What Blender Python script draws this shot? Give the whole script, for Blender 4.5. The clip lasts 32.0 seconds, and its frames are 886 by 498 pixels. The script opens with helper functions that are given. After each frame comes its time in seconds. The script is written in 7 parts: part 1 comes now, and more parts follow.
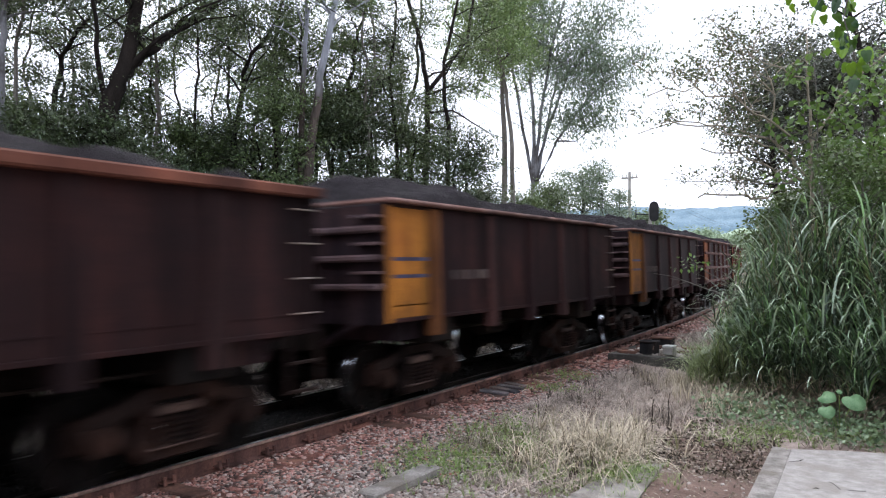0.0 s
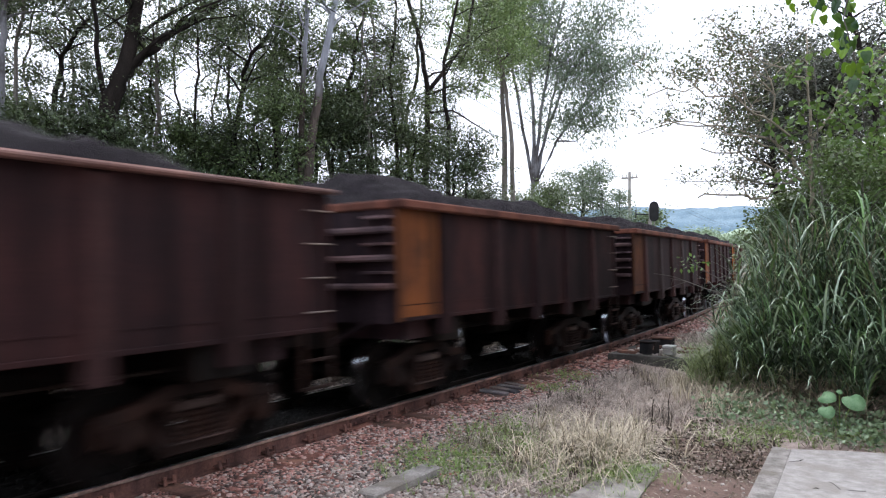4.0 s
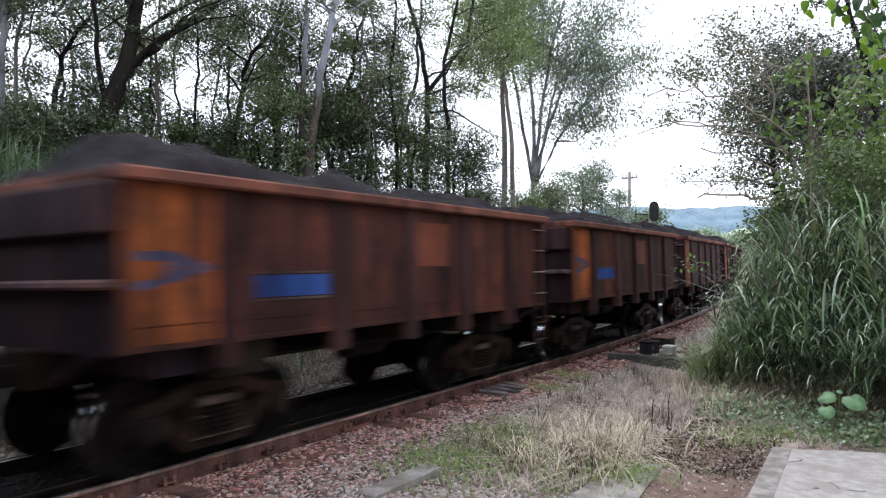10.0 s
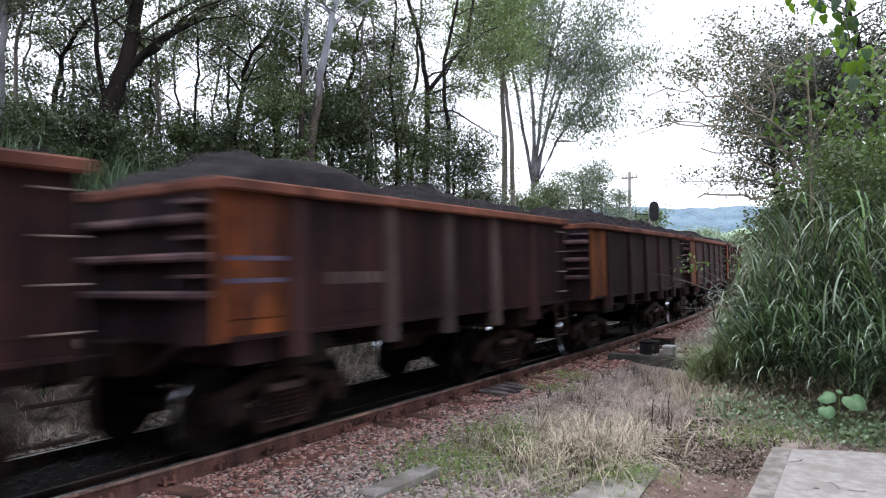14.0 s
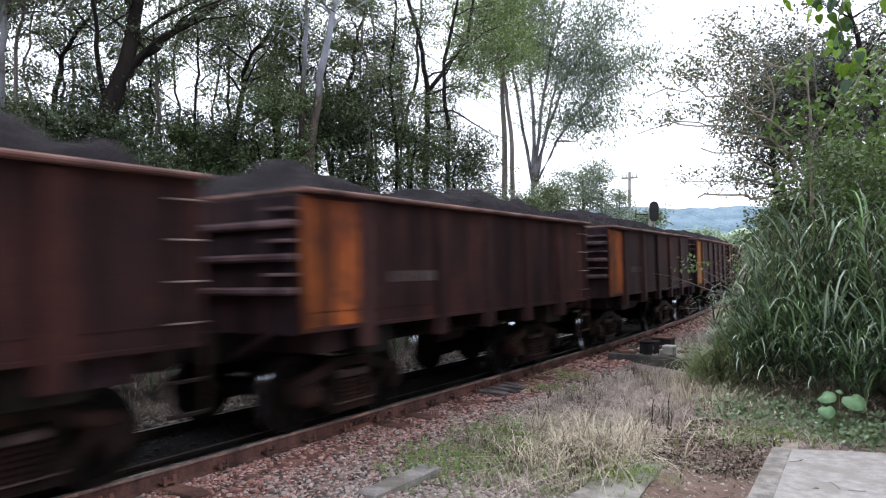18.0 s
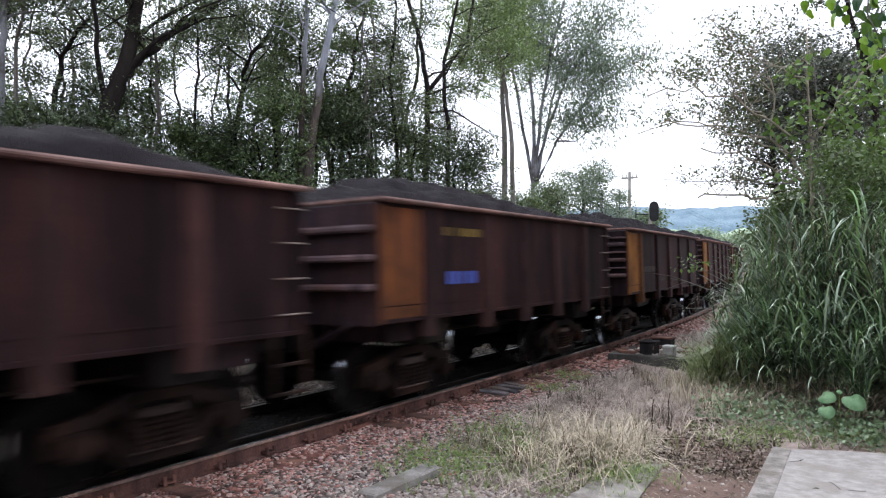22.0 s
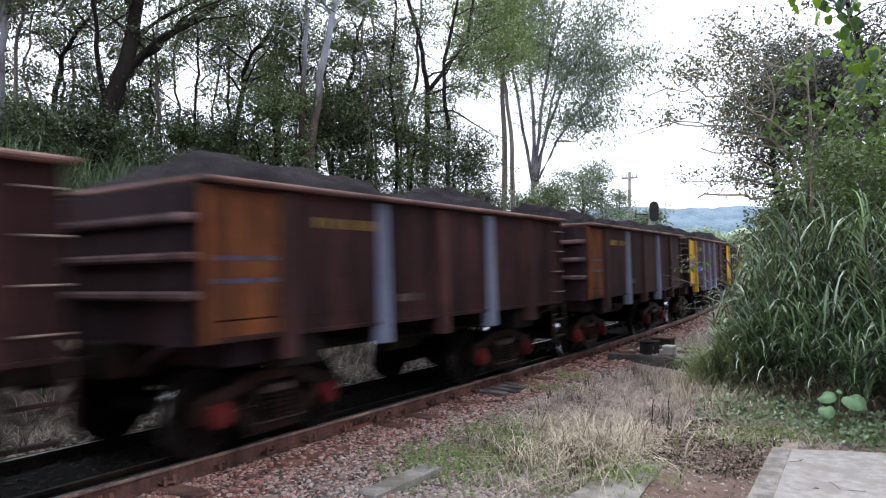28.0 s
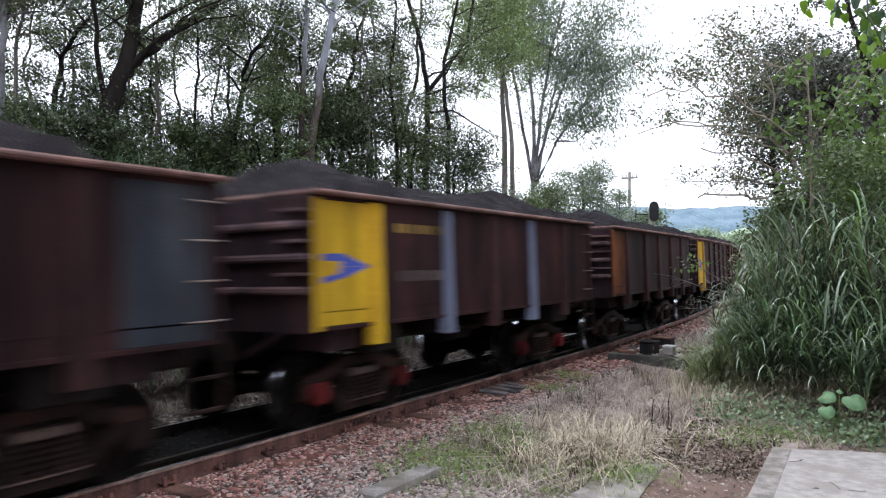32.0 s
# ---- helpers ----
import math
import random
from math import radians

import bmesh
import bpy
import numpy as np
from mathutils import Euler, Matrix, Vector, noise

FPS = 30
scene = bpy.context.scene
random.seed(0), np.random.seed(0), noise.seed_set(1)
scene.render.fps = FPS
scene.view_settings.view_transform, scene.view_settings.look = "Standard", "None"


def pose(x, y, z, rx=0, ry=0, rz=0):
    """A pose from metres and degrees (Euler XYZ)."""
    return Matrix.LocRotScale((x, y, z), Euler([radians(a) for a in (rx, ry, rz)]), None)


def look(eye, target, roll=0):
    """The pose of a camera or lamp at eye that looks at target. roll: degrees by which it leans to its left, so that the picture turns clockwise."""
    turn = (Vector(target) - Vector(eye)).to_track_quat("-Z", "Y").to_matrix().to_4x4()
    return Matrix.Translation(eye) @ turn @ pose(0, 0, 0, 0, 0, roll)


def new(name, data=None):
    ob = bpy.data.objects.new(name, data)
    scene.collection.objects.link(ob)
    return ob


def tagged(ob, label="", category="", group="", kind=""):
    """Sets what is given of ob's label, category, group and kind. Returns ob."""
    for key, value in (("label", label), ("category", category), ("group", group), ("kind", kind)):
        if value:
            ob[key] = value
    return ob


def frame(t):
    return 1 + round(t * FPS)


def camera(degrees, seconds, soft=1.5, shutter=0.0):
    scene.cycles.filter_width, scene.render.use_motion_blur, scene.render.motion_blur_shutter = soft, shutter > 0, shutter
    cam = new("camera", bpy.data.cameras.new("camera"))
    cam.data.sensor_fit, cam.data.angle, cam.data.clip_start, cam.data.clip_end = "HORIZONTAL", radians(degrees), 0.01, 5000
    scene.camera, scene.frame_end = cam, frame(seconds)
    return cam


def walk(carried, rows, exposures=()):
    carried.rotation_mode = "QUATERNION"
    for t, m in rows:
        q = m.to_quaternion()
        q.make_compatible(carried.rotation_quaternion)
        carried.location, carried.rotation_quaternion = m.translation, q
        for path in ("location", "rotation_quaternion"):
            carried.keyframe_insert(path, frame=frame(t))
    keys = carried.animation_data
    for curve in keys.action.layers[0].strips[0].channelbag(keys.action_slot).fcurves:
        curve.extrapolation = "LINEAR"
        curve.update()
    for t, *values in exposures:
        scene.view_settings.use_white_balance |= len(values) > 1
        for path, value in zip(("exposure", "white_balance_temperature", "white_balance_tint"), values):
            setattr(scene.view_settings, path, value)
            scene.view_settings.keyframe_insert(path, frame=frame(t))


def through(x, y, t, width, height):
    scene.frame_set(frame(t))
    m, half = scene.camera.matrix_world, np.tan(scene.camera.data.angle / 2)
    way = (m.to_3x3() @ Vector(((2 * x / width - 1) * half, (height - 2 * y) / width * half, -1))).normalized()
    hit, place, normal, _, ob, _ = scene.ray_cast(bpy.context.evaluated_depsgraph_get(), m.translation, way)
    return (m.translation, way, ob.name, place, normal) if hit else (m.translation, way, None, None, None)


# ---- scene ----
# ---- camera: stands still on its tripod beside the track ----
cam = camera(64.48, 32.0, soft=1.15, shutter=0.65)
EYE = Vector((0.0, 0.0, 1.9313))
CAM_POSE = look(EYE, EYE + Vector((-math.sin(radians(33.3)), math.cos(radians(33.3)), math.tan(radians(1.0534)))))

# ---- daylight: bright overcast sky with a weak, wide sun ----
world = bpy.data.worlds.new("overcast")
scene.world = world
world.use_nodes = True
wn = world.node_tree
sky = wn.nodes.new("ShaderNodeTexSky")
sky.sky_type = "NISHITA"
sky.sun_disc = False
sky.sun_elevation = radians(48)
sky.sun_rotation = radians(40)
sky.air_density, sky.dust_density, sky.ozone_density = 1.0, 2.0, 1.0
fade = wn.nodes.new("ShaderNodeHueSaturation")
fade.inputs["Saturation"].default_value = 0.35
wn.links.new(sky.outputs[0], fade.inputs["Color"])
cloud = wn.nodes.new("ShaderNodeMix")
cloud.data_type = "RGBA"
cloud.inputs[0].default_value = 0.82
cloud.inputs[7].default_value = (8.0, 8.55, 9.85, 1)
wn.links.new(fade.outputs[0], cloud.inputs[6])
wn.links.new(cloud.outputs[2], wn.nodes["Background"].inputs[0])
wn.nodes["Background"].inputs[1].default_value = 0.137
sun = new("sun", bpy.data.lights.new("sun", "SUN"))
sun.data.energy, sun.data.angle, sun.data.color = 0.9, radians(25), (1.0, 0.97, 0.92)
sun.matrix_world = look((0, 0, 30), (-30 * math.sin(radians(40)) * -0.9, -30 * math.cos(radians(40)) * 0.9, -3))
scene.view_settings.exposure = 0.9

# ---- the track: straight, then a wide bend away from the camera ----
TRACK_X = -6.58
BEND_AT, BEND = 10.38, 0.0052
CANT = 1.34
GAUGE = 1.6


def on_track(s, lat=0.0, z=0.0):
    """A point s metres along the track; lat is positive on the far side, away from the camera."""
    th = max(0.0, s - BEND_AT) * BEND
    cx = (1 - math.cos(th)) / BEND
    cy = BEND_AT + math.sin(th) / BEND if s > BEND_AT else s
    c = radians(CANT)
    lat, z = lat * math.cos(c) + z * math.sin(c), z * math.cos(c) - lat * math.sin(c)
    return Vector((TRACK_X - cx - lat * math.cos(th), cy - lat * math.sin(th), z))


def track_turn(s):
    return max(0.0, s - BEND_AT) * BEND


# ---- mesh helpers ----
def mesh_from(name, verts, faces, mats, idx=None, smooth=False):
    me = bpy.data.meshes.new(name)
    me.from_pydata([tuple(v) for v in verts], [], faces)
    for m in mats if isinstance(mats, (list, tuple)) else [mats]:
        me.materials.append(m)
    if idx is not None:
        me.polygons.foreach_set("material_index", idx)
    if smooth:
        me.polygons.foreach_set("use_smooth", [True] * len(me.polygons))
    me.update()
    return me


def quads_mesh(name, verts, mat):
    """verts: (n, 4, 3) array, one four-cornered blade or leaf each."""
    n = len(verts)
    me = bpy.data.meshes.new(name)
    me.vertices.add(n * 4)
    me.vertices.foreach_set("co", np.asarray(verts, np.float32).ravel())
    me.loops.add(n * 4)
    me.loops.foreach_set("vertex_index", np.arange(n * 4, dtype=np.int32))
    me.polygons.add(n)
    me.polygons.foreach_set("loop_start", np.arange(0, n * 4, 4, dtype=np.int32))
    me.materials.append(mat)
    me.update(calc_edges=True)
    me.validate()
    return me


def box(bm, x0, x1, y0, y1, z0, z1, bev=0.0):
    vs = bmesh.ops.create_cube(bm, size=1)["verts"]
    for v in vs:
        v.co = Vector(((x0 + x1) / 2 + v.co.x * (x1 - x0), (y0 + y1) / 2 + v.co.y * (y1 - y0), (z0 + z1) / 2 + v.co.z * (z1 - z0)))
    if bev:
        es = list({e for v in vs for e in v.link_edges})
        bmesh.ops.bevel(bm, geom=es, offset=bev, segments=1, affect="EDGES")
    return vs


def rod(bm, a, b, r, n=8, r2=None):
    a, b = Vector(a), Vector(b)
    vs = bmesh.ops.create_cone(bm, cap_ends=True, segments=n, radius1=r, radius2=r if r2 is None else r2, depth=(b - a).length)["verts"]
    m = Matrix.Translation((a + b) / 2) @ (b - a).to_track_quat("Z", "Y").to_matrix().to_4x4()
    for v in vs:
        v.co = m @ v.co
    return vs


def lathe(bm, profile, axis_m, n=24):
    """profile: (radius, along) pairs, closed round its own axis z."""
    rings = []
    for r, a in profile:
        rings.append([bm.verts.new(axis_m @ Vector((r * math.cos(i * math.tau / n), r * math.sin(i * math.tau / n), a))) for i in range(n)])
    for p, q in zip(rings, rings[1:]):
        for i in range(n):
            bm.faces.new((p[i], p[(i + 1) % n], q[(i + 1) % n], q[i]))
    bm.faces.new(list(reversed(rings[0])))
    bm.faces.new(rings[-1])


def part(name, bm, material, parent, label="", smooth=False):
    me = bpy.data.meshes.new(name)
    bmesh.ops.recalc_face_normals(bm, faces=bm.faces[:])
    bm.to_mesh(me)
    bm.free()
    me.materials.append(material)
    if smooth:
        me.polygons.foreach_set("use_smooth", [True] * len(me.polygons))
    ob = new(name, me)
    ob.parent = parent
    if label:
        ob["label"] = label
    return ob


def put(name, me, parent=None, label=""):
    ob = new(name, me)
    ob.parent = parent
    if label:
        ob["label"] = label
    return ob


# ---- materials ----
def material(name, build):
    m = bpy.data.materials.new(name)
    m.use_nodes = True
    nt = m.node_tree
    bsdf = nt.nodes["Principled BSDF"]

    def node(kind, **kw):
        n = nt.nodes.new(kind)
        for k, v in kw.items():
            n.inputs[k].default_value = v
        return n

    build(nt, bsdf, node)
    return m


def ramp(nt, fac, stops):
    r = nt.nodes.new("ShaderNodeValToRGB")
    el = r.color_ramp.elements
    while len(el) < len(stops):
        el.new(0.5)
    for e, (p, c) in zip(el, stops):
        e.position, e.color = p, (*c, 1)
    nt.links.new(fac, r.inputs[0])
    return r.outputs[0]


def blend(nt, fac, a, b, mode="MIX"):
    m = nt.nodes.new("ShaderNodeMix")
    m.data_type, m.blend_type = "RGBA", mode
    for sock, v in ((m.inputs[0], fac), (m.inputs[6], a), (m.inputs[7], b)):
        if isinstance(v, (int, float)):
            sock.default_value = v
        elif isinstance(v, tuple):
            sock.default_value = (*v, 1)
        else:
            nt.links.new(v, sock)
    return m.outputs[2]


def noise_of(nt, scale, detail=5.0, stretch=(1, 1, 1), rough=0.55, shift=None):
    tc = nt.nodes.new("ShaderNodeTexCoord")
    mp = nt.nodes.new("ShaderNodeMapping")
    mp.inputs["Scale"].default_value = stretch
    nt.links.new(tc.outputs["Object"], mp.inputs[0])
    if shift is not None:
        nt.links.new(shift, mp.inputs["Location"])
    nz = nt.nodes.new("ShaderNodeTexNoise")
    nz.inputs["Scale"].default_value = scale
    nz.inputs["Detail"].default_value = detail
    nz.inputs["Roughness"].default_value = rough
    nt.links.new(mp.outputs[0], nz.inputs["Vector"])
    return nz.outputs["Fac"]


def bump(nt, bsdf, height, strength, dist):
    b = nt.nodes.new("ShaderNodeBump")
    b.inputs["Strength"].default_value, b.inputs["Distance"].default_value = strength, dist
    nt.links.new(height, b.inputs["Height"])
    nt.links.new(b.outputs[0], bsdf.inputs["Normal"])


def object_random(nt):
    return nt.nodes.new("ShaderNodeObjectInfo").outputs["Random"]


def island_random(nt):
    return nt.nodes.new("ShaderNodeNewGeometry").outputs["Random Per Island"]


def worn(name, base, dirt, rust, rough=0.75, metal=0.0, streak=1.0):
    """Painted or bare steel with dust, rust patches and streaks that run down."""
    def build(nt, bsdf, node):
        sh = nt.nodes.new("ShaderNodeCombineXYZ")
        sc = nt.nodes.new("ShaderNodeMath")
        sc.operation = "MULTIPLY"
        sc.inputs[1].default_value = 37.0
        nt.links.new(object_random(nt), sc.inputs[0])
        nt.links.new(sc.outputs[0], sh.inputs[1])
        big = noise_of(nt, 1.1, 6, (1, 1, 1), 0.6, sh.outputs[0])
        run = noise_of(nt, 5.0, 4, (1, 1, 0.08), 0.6, sh.outputs[0])
        fine = noise_of(nt, 45, 3)
        c = blend(nt, ramp(nt, big, [(0.42, (0, 0, 0)), (0.62, (1, 1, 1))]), base, rust)
        k = nt.nodes.new("ShaderNodeMath")
        k.operation, k.inputs[1].default_value = "MULTIPLY", 0.75 * streak
        nt.links.new(ramp(nt, run, [(0.45, (0, 0, 0)), (0.66, (1, 1, 1))]), k.inputs[0])
        c = blend(nt, k.outputs[0], c, dirt)
        mid = noise_of(nt, 4.2, 5, (1, 1, 0.6), 0.65, sh.outputs[0])
        k2 = nt.nodes.new("ShaderNodeMath")
        k2.operation, k2.inputs[1].default_value = "MULTIPLY", 0.55 * streak
        nt.links.new(ramp(nt, mid, [(0.50, (0, 0, 0)), (0.64, (1, 1, 1))]), k2.inputs[0])
        c = blend(nt, k2.outputs[0], c, dirt)
        wide = noise_of(nt, 1.9, 3, (1, 1, 0.10), 0.6, sh.outputs[0])
        c = blend(nt, min(1.0, streak * 0.8), c, ramp(nt, wide, [(0.36, (0.36, 0.36, 0.40)), (0.5, (1, 1, 1)), (0.64, (1.65, 1.50, 1.42))]), "MULTIPLY")
        c = blend(nt, 0.35, c, ramp(nt, fine, [(0.3, (0.25, 0.25, 0.25)), (0.7, (0.9, 0.9, 0.9))]), "OVERLAY")
        nt.links.new(c, bsdf.inputs["Base Color"])
        bsdf.inputs["Roughness"].default_value, bsdf.inputs["Metallic"].default_value = rough, metal
        bsdf.inputs["Specular IOR Level"].default_value = 0.08
        bump(nt, bsdf, fine, 0.25, 0.004)
    return material(name, build)


def leafy(name, dark, light, rough=0.5, through=0.25, tint=(0.20, 0.26, 0.06), per_object=False):
    def build(nt, bsdf, node):
        r = object_random(nt) if per_object else island_random(nt)
        big = noise_of(nt, 0.6, 2)
        mix = nt.nodes.new("ShaderNodeMath")
        mix.operation = "ADD"
        half = nt.nodes.new("ShaderNodeMath")
        half.operation, half.inputs[1].default_value = "MULTIPLY", 0.9 if per_object else 0.55
        nt.links.new(r, half.inputs[0])
        nt.links.new(half.outputs[0], mix.inputs[0])
        h2 = nt.nodes.new("ShaderNodeMath")
        h2.operation, h2.inputs[1].default_value = "MULTIPLY", 0.1 if per_object else 0.5
        nt.links.new(big, h2.inputs[0])
        nt.links.new(h2.outputs[0], mix.inputs[1])
        c = ramp(nt, mix.outputs[0], [(0.15, dark), (0.85, light)])
        nt.links.new(c, bsdf.inputs["Base Color"])
        bsdf.inputs["Roughness"].default_value = rough
        tr = nt.nodes.new("ShaderNodeBsdfTranslucent")
        nt.links.new(blend(nt, 0.5, c, tint), tr.inputs[0])
        ms = nt.nodes.new("ShaderNodeMixShader")
        ms.inputs[0].default_value = through
        nt.links.new(bsdf.outputs[0], ms.inputs[1])
        nt.links.new(tr.outputs[0], ms.inputs[2])
        nt.links.new(ms.outputs[0], nt.nodes["Material Output"].inputs[0])
    return material(name, build)


def mottled(name, a, b, scale=3.0, rough=0.85, relief=0.3, dist=0.01, third=None, stretch=(1, 1, 1)):
    def build(nt, bsdf, node):
        n1 = noise_of(nt, scale, 6, stretch)
        n2 = noise_of(nt, scale * 14, 4, stretch)
        c = ramp(nt, n1, [(0.3, a), (0.7, b)])
        if third:
            n3 = noise_of(nt, scale * 0.35, 5)
            c = blend(nt, ramp(nt, n3, [(0.48, (0, 0, 0)), (0.62, (1, 1, 1))]), c, third)
        bsdf.inputs["Specular IOR Level"].default_value = 0.2
        c = blend(nt, 0.45, c, ramp(nt, n2, [(0.3, (0.2, 0.2, 0.2)), (0.7, (0.85, 0.85, 0.85))]), "OVERLAY")
        nt.links.new(c, bsdf.inputs["Base Color"])
        bsdf.inputs["Roughness"].default_value = rough
        bump(nt, bsdf, n2, relief, dist)
    return material(name, build)


def pieces(name, stops, rough=0.85, per_object=False):
    """Loose pieces, each with a colour of its own."""
    def build(nt, bsdf, node):
        c = ramp(nt, object_random(nt) if per_object else island_random(nt), stops)
        n2 = noise_of(nt, 60, 4)
        c = blend(nt, 0.4, c, ramp(nt, n2, [(0.3, (0.2, 0.2, 0.2)), (0.7, (0.85, 0.85, 0.85))]), "OVERLAY")
        nt.links.new(c, bsdf.inputs["Base Color"])
        bsdf.inputs["Roughness"].default_value = rough
        bump(nt, bsdf, n2, 0.3, 0.004)
    return material(name, build)


GRIME = (0.0125, 0.0074, 0.0084)
SIDE = worn("brown_wagon_side", (0.0215, 0.0098, 0.0104), GRIME, (0.033, 0.0135, 0.0132))
SIDE_RED = worn("red_brown_wagon_side", (0.0250, 0.0108, 0.0112), GRIME, (0.036, 0.0144, 0.0140))
SIDE_RUST = worn("rust_red_wagon_side", (0.0260, 0.0112, 0.0110), GRIME, (0.042, 0.0162, 0.0142))
SIDE_DARK = worn("dark_wagon_side", (0.0165, 0.0080, 0.0088), GRIME, (0.030, 0.0124, 0.0118))
ORANGE = worn("rusty_ochre_paint", (0.150, 0.050, 0.017), (0.032, 0.016, 0.012), (0.085, 0.029, 0.014), streak=1.0)
AMBER = worn("stained_amber_paint", (0.225, 0.064, 0.018), (0.040, 0.018, 0.013), (0.125, 0.034, 0.014), streak=1.25)
OCHRE = worn("dirty_yellow_paint", (0.26, 0.105, 0.020), (0.060, 0.028, 0.014), (0.165, 0.060, 0.016), streak=1.0)
YELLOW = worn("clean_yellow_paint", (0.44, 0.275, 0.018), (0.24, 0.135, 0.02), (0.36, 0.21, 0.02), streak=0.6)
BLUE = worn("blue_paint", (0.055, 0.085, 0.34), (0.05, 0.05, 0.14), (0.06, 0.08, 0.27), streak=0.4)
BLUE_OLD = worn("faded_blue_paint", (0.06, 0.065, 0.12), (0.06, 0.035, 0.03), (0.06, 0.05, 0.08))
GREY = worn("grey_paint", (0.135, 0.150, 0.215), (0.080, 0.080, 0.105), (0.12, 0.13, 0.18), streak=0.6)
GREY_OLD = worn("dusty_grey_paint", (0.064, 0.048, 0.047), (0.030, 0.021, 0.020), (0.046, 0.031, 0.029))
SLATE = worn("slate_paint", (0.030, 0.037, 0.048), (0.02, 0.019, 0.022), (0.026, 0.029, 0.035))
RIM_ORANGE = worn("orange_rusty_rim", (0.145, 0.058, 0.040), (0.075, 0.034, 0.027), (0.115, 0.044, 0.031))
RIM = worn("rusty_rim", (0.185, 0.118, 0.108), (0.095, 0.056, 0.052), (0.15, 0.078, 0.066))
BAR = worn("worn_bar", (0.115, 0.078, 0.083), (0.045, 0.031, 0.033), (0.080, 0.045, 0.043))
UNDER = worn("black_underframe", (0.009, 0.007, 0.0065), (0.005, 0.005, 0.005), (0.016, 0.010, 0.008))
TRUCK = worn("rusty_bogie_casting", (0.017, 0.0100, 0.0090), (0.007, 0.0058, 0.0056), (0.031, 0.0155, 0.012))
TRUCK_EDGE = worn("rubbed_bogie_edge", (0.10, 0.072, 0.066), (0.035, 0.025, 0.023), (0.065, 0.042, 0.036))
RUNG = worn("bright_rung", (0.24, 0.20, 0.18), (0.12, 0.09, 0.08), (0.17, 0.12, 0.10))
MARK = worn("pale_stencil", (0.085, 0.068, 0.064), (0.035, 0.024, 0.023), (0.055, 0.038, 0.036))
MARK_YELLOW = worn("yellow_stencil", (0.26, 0.17, 0.04), (0.07, 0.045, 0.02), (0.14, 0.09, 0.03), streak=1.1)
SPRING_RED = worn("red_paint", (0.13, 0.014, 0.016), (0.04, 0.010, 0.010), (0.085, 0.014, 0.014))


def tread_mat(nt, bsdf, node):
    bsdf.inputs["Base Color"].default_value = (0.60, 0.62, 0.66, 1)
    bsdf.inputs["Metallic"].default_value = 1.0
    n = noise_of(nt, 30, 3)
    nt.links.new(ramp(nt, n, [(0.3, (0.28, 0.28, 0.28)), (0.7, (0.42, 0.42, 0.42))]), bsdf.inputs["Roughness"])


def shiny_mat(nt, bsdf, node):
    bsdf.inputs["Base Color"].default_value = (0.84, 0.87, 0.93, 1)
    bsdf.inputs["Metallic"].default_value = 1.0
    n = noise_of(nt, 30, 3)
    nt.links.new(ramp(nt, n, [(0.3, (0.13, 0.13, 0.13)), (0.7, (0.22, 0.22, 0.22))]), bsdf.inputs["Roughness"])


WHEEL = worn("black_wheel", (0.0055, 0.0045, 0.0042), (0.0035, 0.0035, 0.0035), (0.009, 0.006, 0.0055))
RIB_BROWN = worn("dusty_brown_stake", (0.037, 0.0185, 0.0185), (0.017, 0.0100, 0.0105), (0.050, 0.0225, 0.0205))
TREAD = material("polished_steel_tread", shiny_mat)
ORE = mottled("dark_ore", (0.008, 0.0062, 0.0080), (0.028, 0.0220, 0.0285), 9.0, 0.95, 1.0, 0.03)
RAIL_SIDE = worn("rusty_rail", (0.115, 0.060, 0.052), (0.055, 0.032, 0.029), (0.15, 0.072, 0.058))
RAIL_TOP = material("polished_rail_head", tread_mat)
# oily steel, with the shade under the train put into its colour
RAIL_OILY_SHADED = worn("oily_shaded_rail", (0.010, 0.008, 0.0075), (0.006, 0.0055, 0.0055), (0.016, 0.011, 0.009))
RAIL_DULL = worn("dull_rail_head", (0.045, 0.040, 0.042), (0.022, 0.019, 0.019), (0.045, 0.032, 0.028), 0.45)
EARTH = mottled("dry_earth", (0.135, 0.100, 0.090), (0.44, 0.355, 0.325), 2.2, 0.95, 0.8, 0.03, (0.25, 0.185, 0.16))
CONCRETE = mottled("weathered_concrete", (0.25, 0.231, 0.223), (0.40, 0.373, 0.362), 9.0, 0.9, 0.6, 0.006, (0.26, 0.237, 0.22))
CONCRETE_DARK = mottled("stained_concrete", (0.050, 0.047, 0.044), (0.105, 0.097, 0.088), 2.0, 0.92, 0.35, 0.006)
STONES = pieces("ballast_stones", [(0.0, (0.040, 0.026, 0.024)), (0.25, (0.13, 0.068, 0.058)), (0.5, (0.31, 0.128, 0.102)), (0.75, (0.43, 0.235, 0.200)), (0.93, (0.48, 0.33, 0.29)), (1.0, (0.54, 0.44, 0.41))])
STONES_DUSK = pieces("dusty_dark_stones", [(0.0, (0.030, 0.025, 0.023)), (0.6, (0.15, 0.128, 0.116)), (1.0, (0.33, 0.285, 0.265))])
STONES_GREY = pieces("grey_ballast_stones", [(0.0, (0.030, 0.025, 0.023)), (0.3, (0.15, 0.118, 0.106)), (0.65, (0.31, 0.242, 0.215)), (1.0, (0.47, 0.40, 0.37))])
SLEEPER = worn("rusty_steel_sleeper", (0.13, 0.075, 0.060), (0.085, 0.055, 0.048), (0.17, 0.09, 0.07))
BARK_DARK = mottled("dark_bark", (0.007, 0.0055, 0.0048), (0.027, 0.021, 0.0185), 5, 0.95, 0.8, 0.02, None, (1, 1, 0.25))
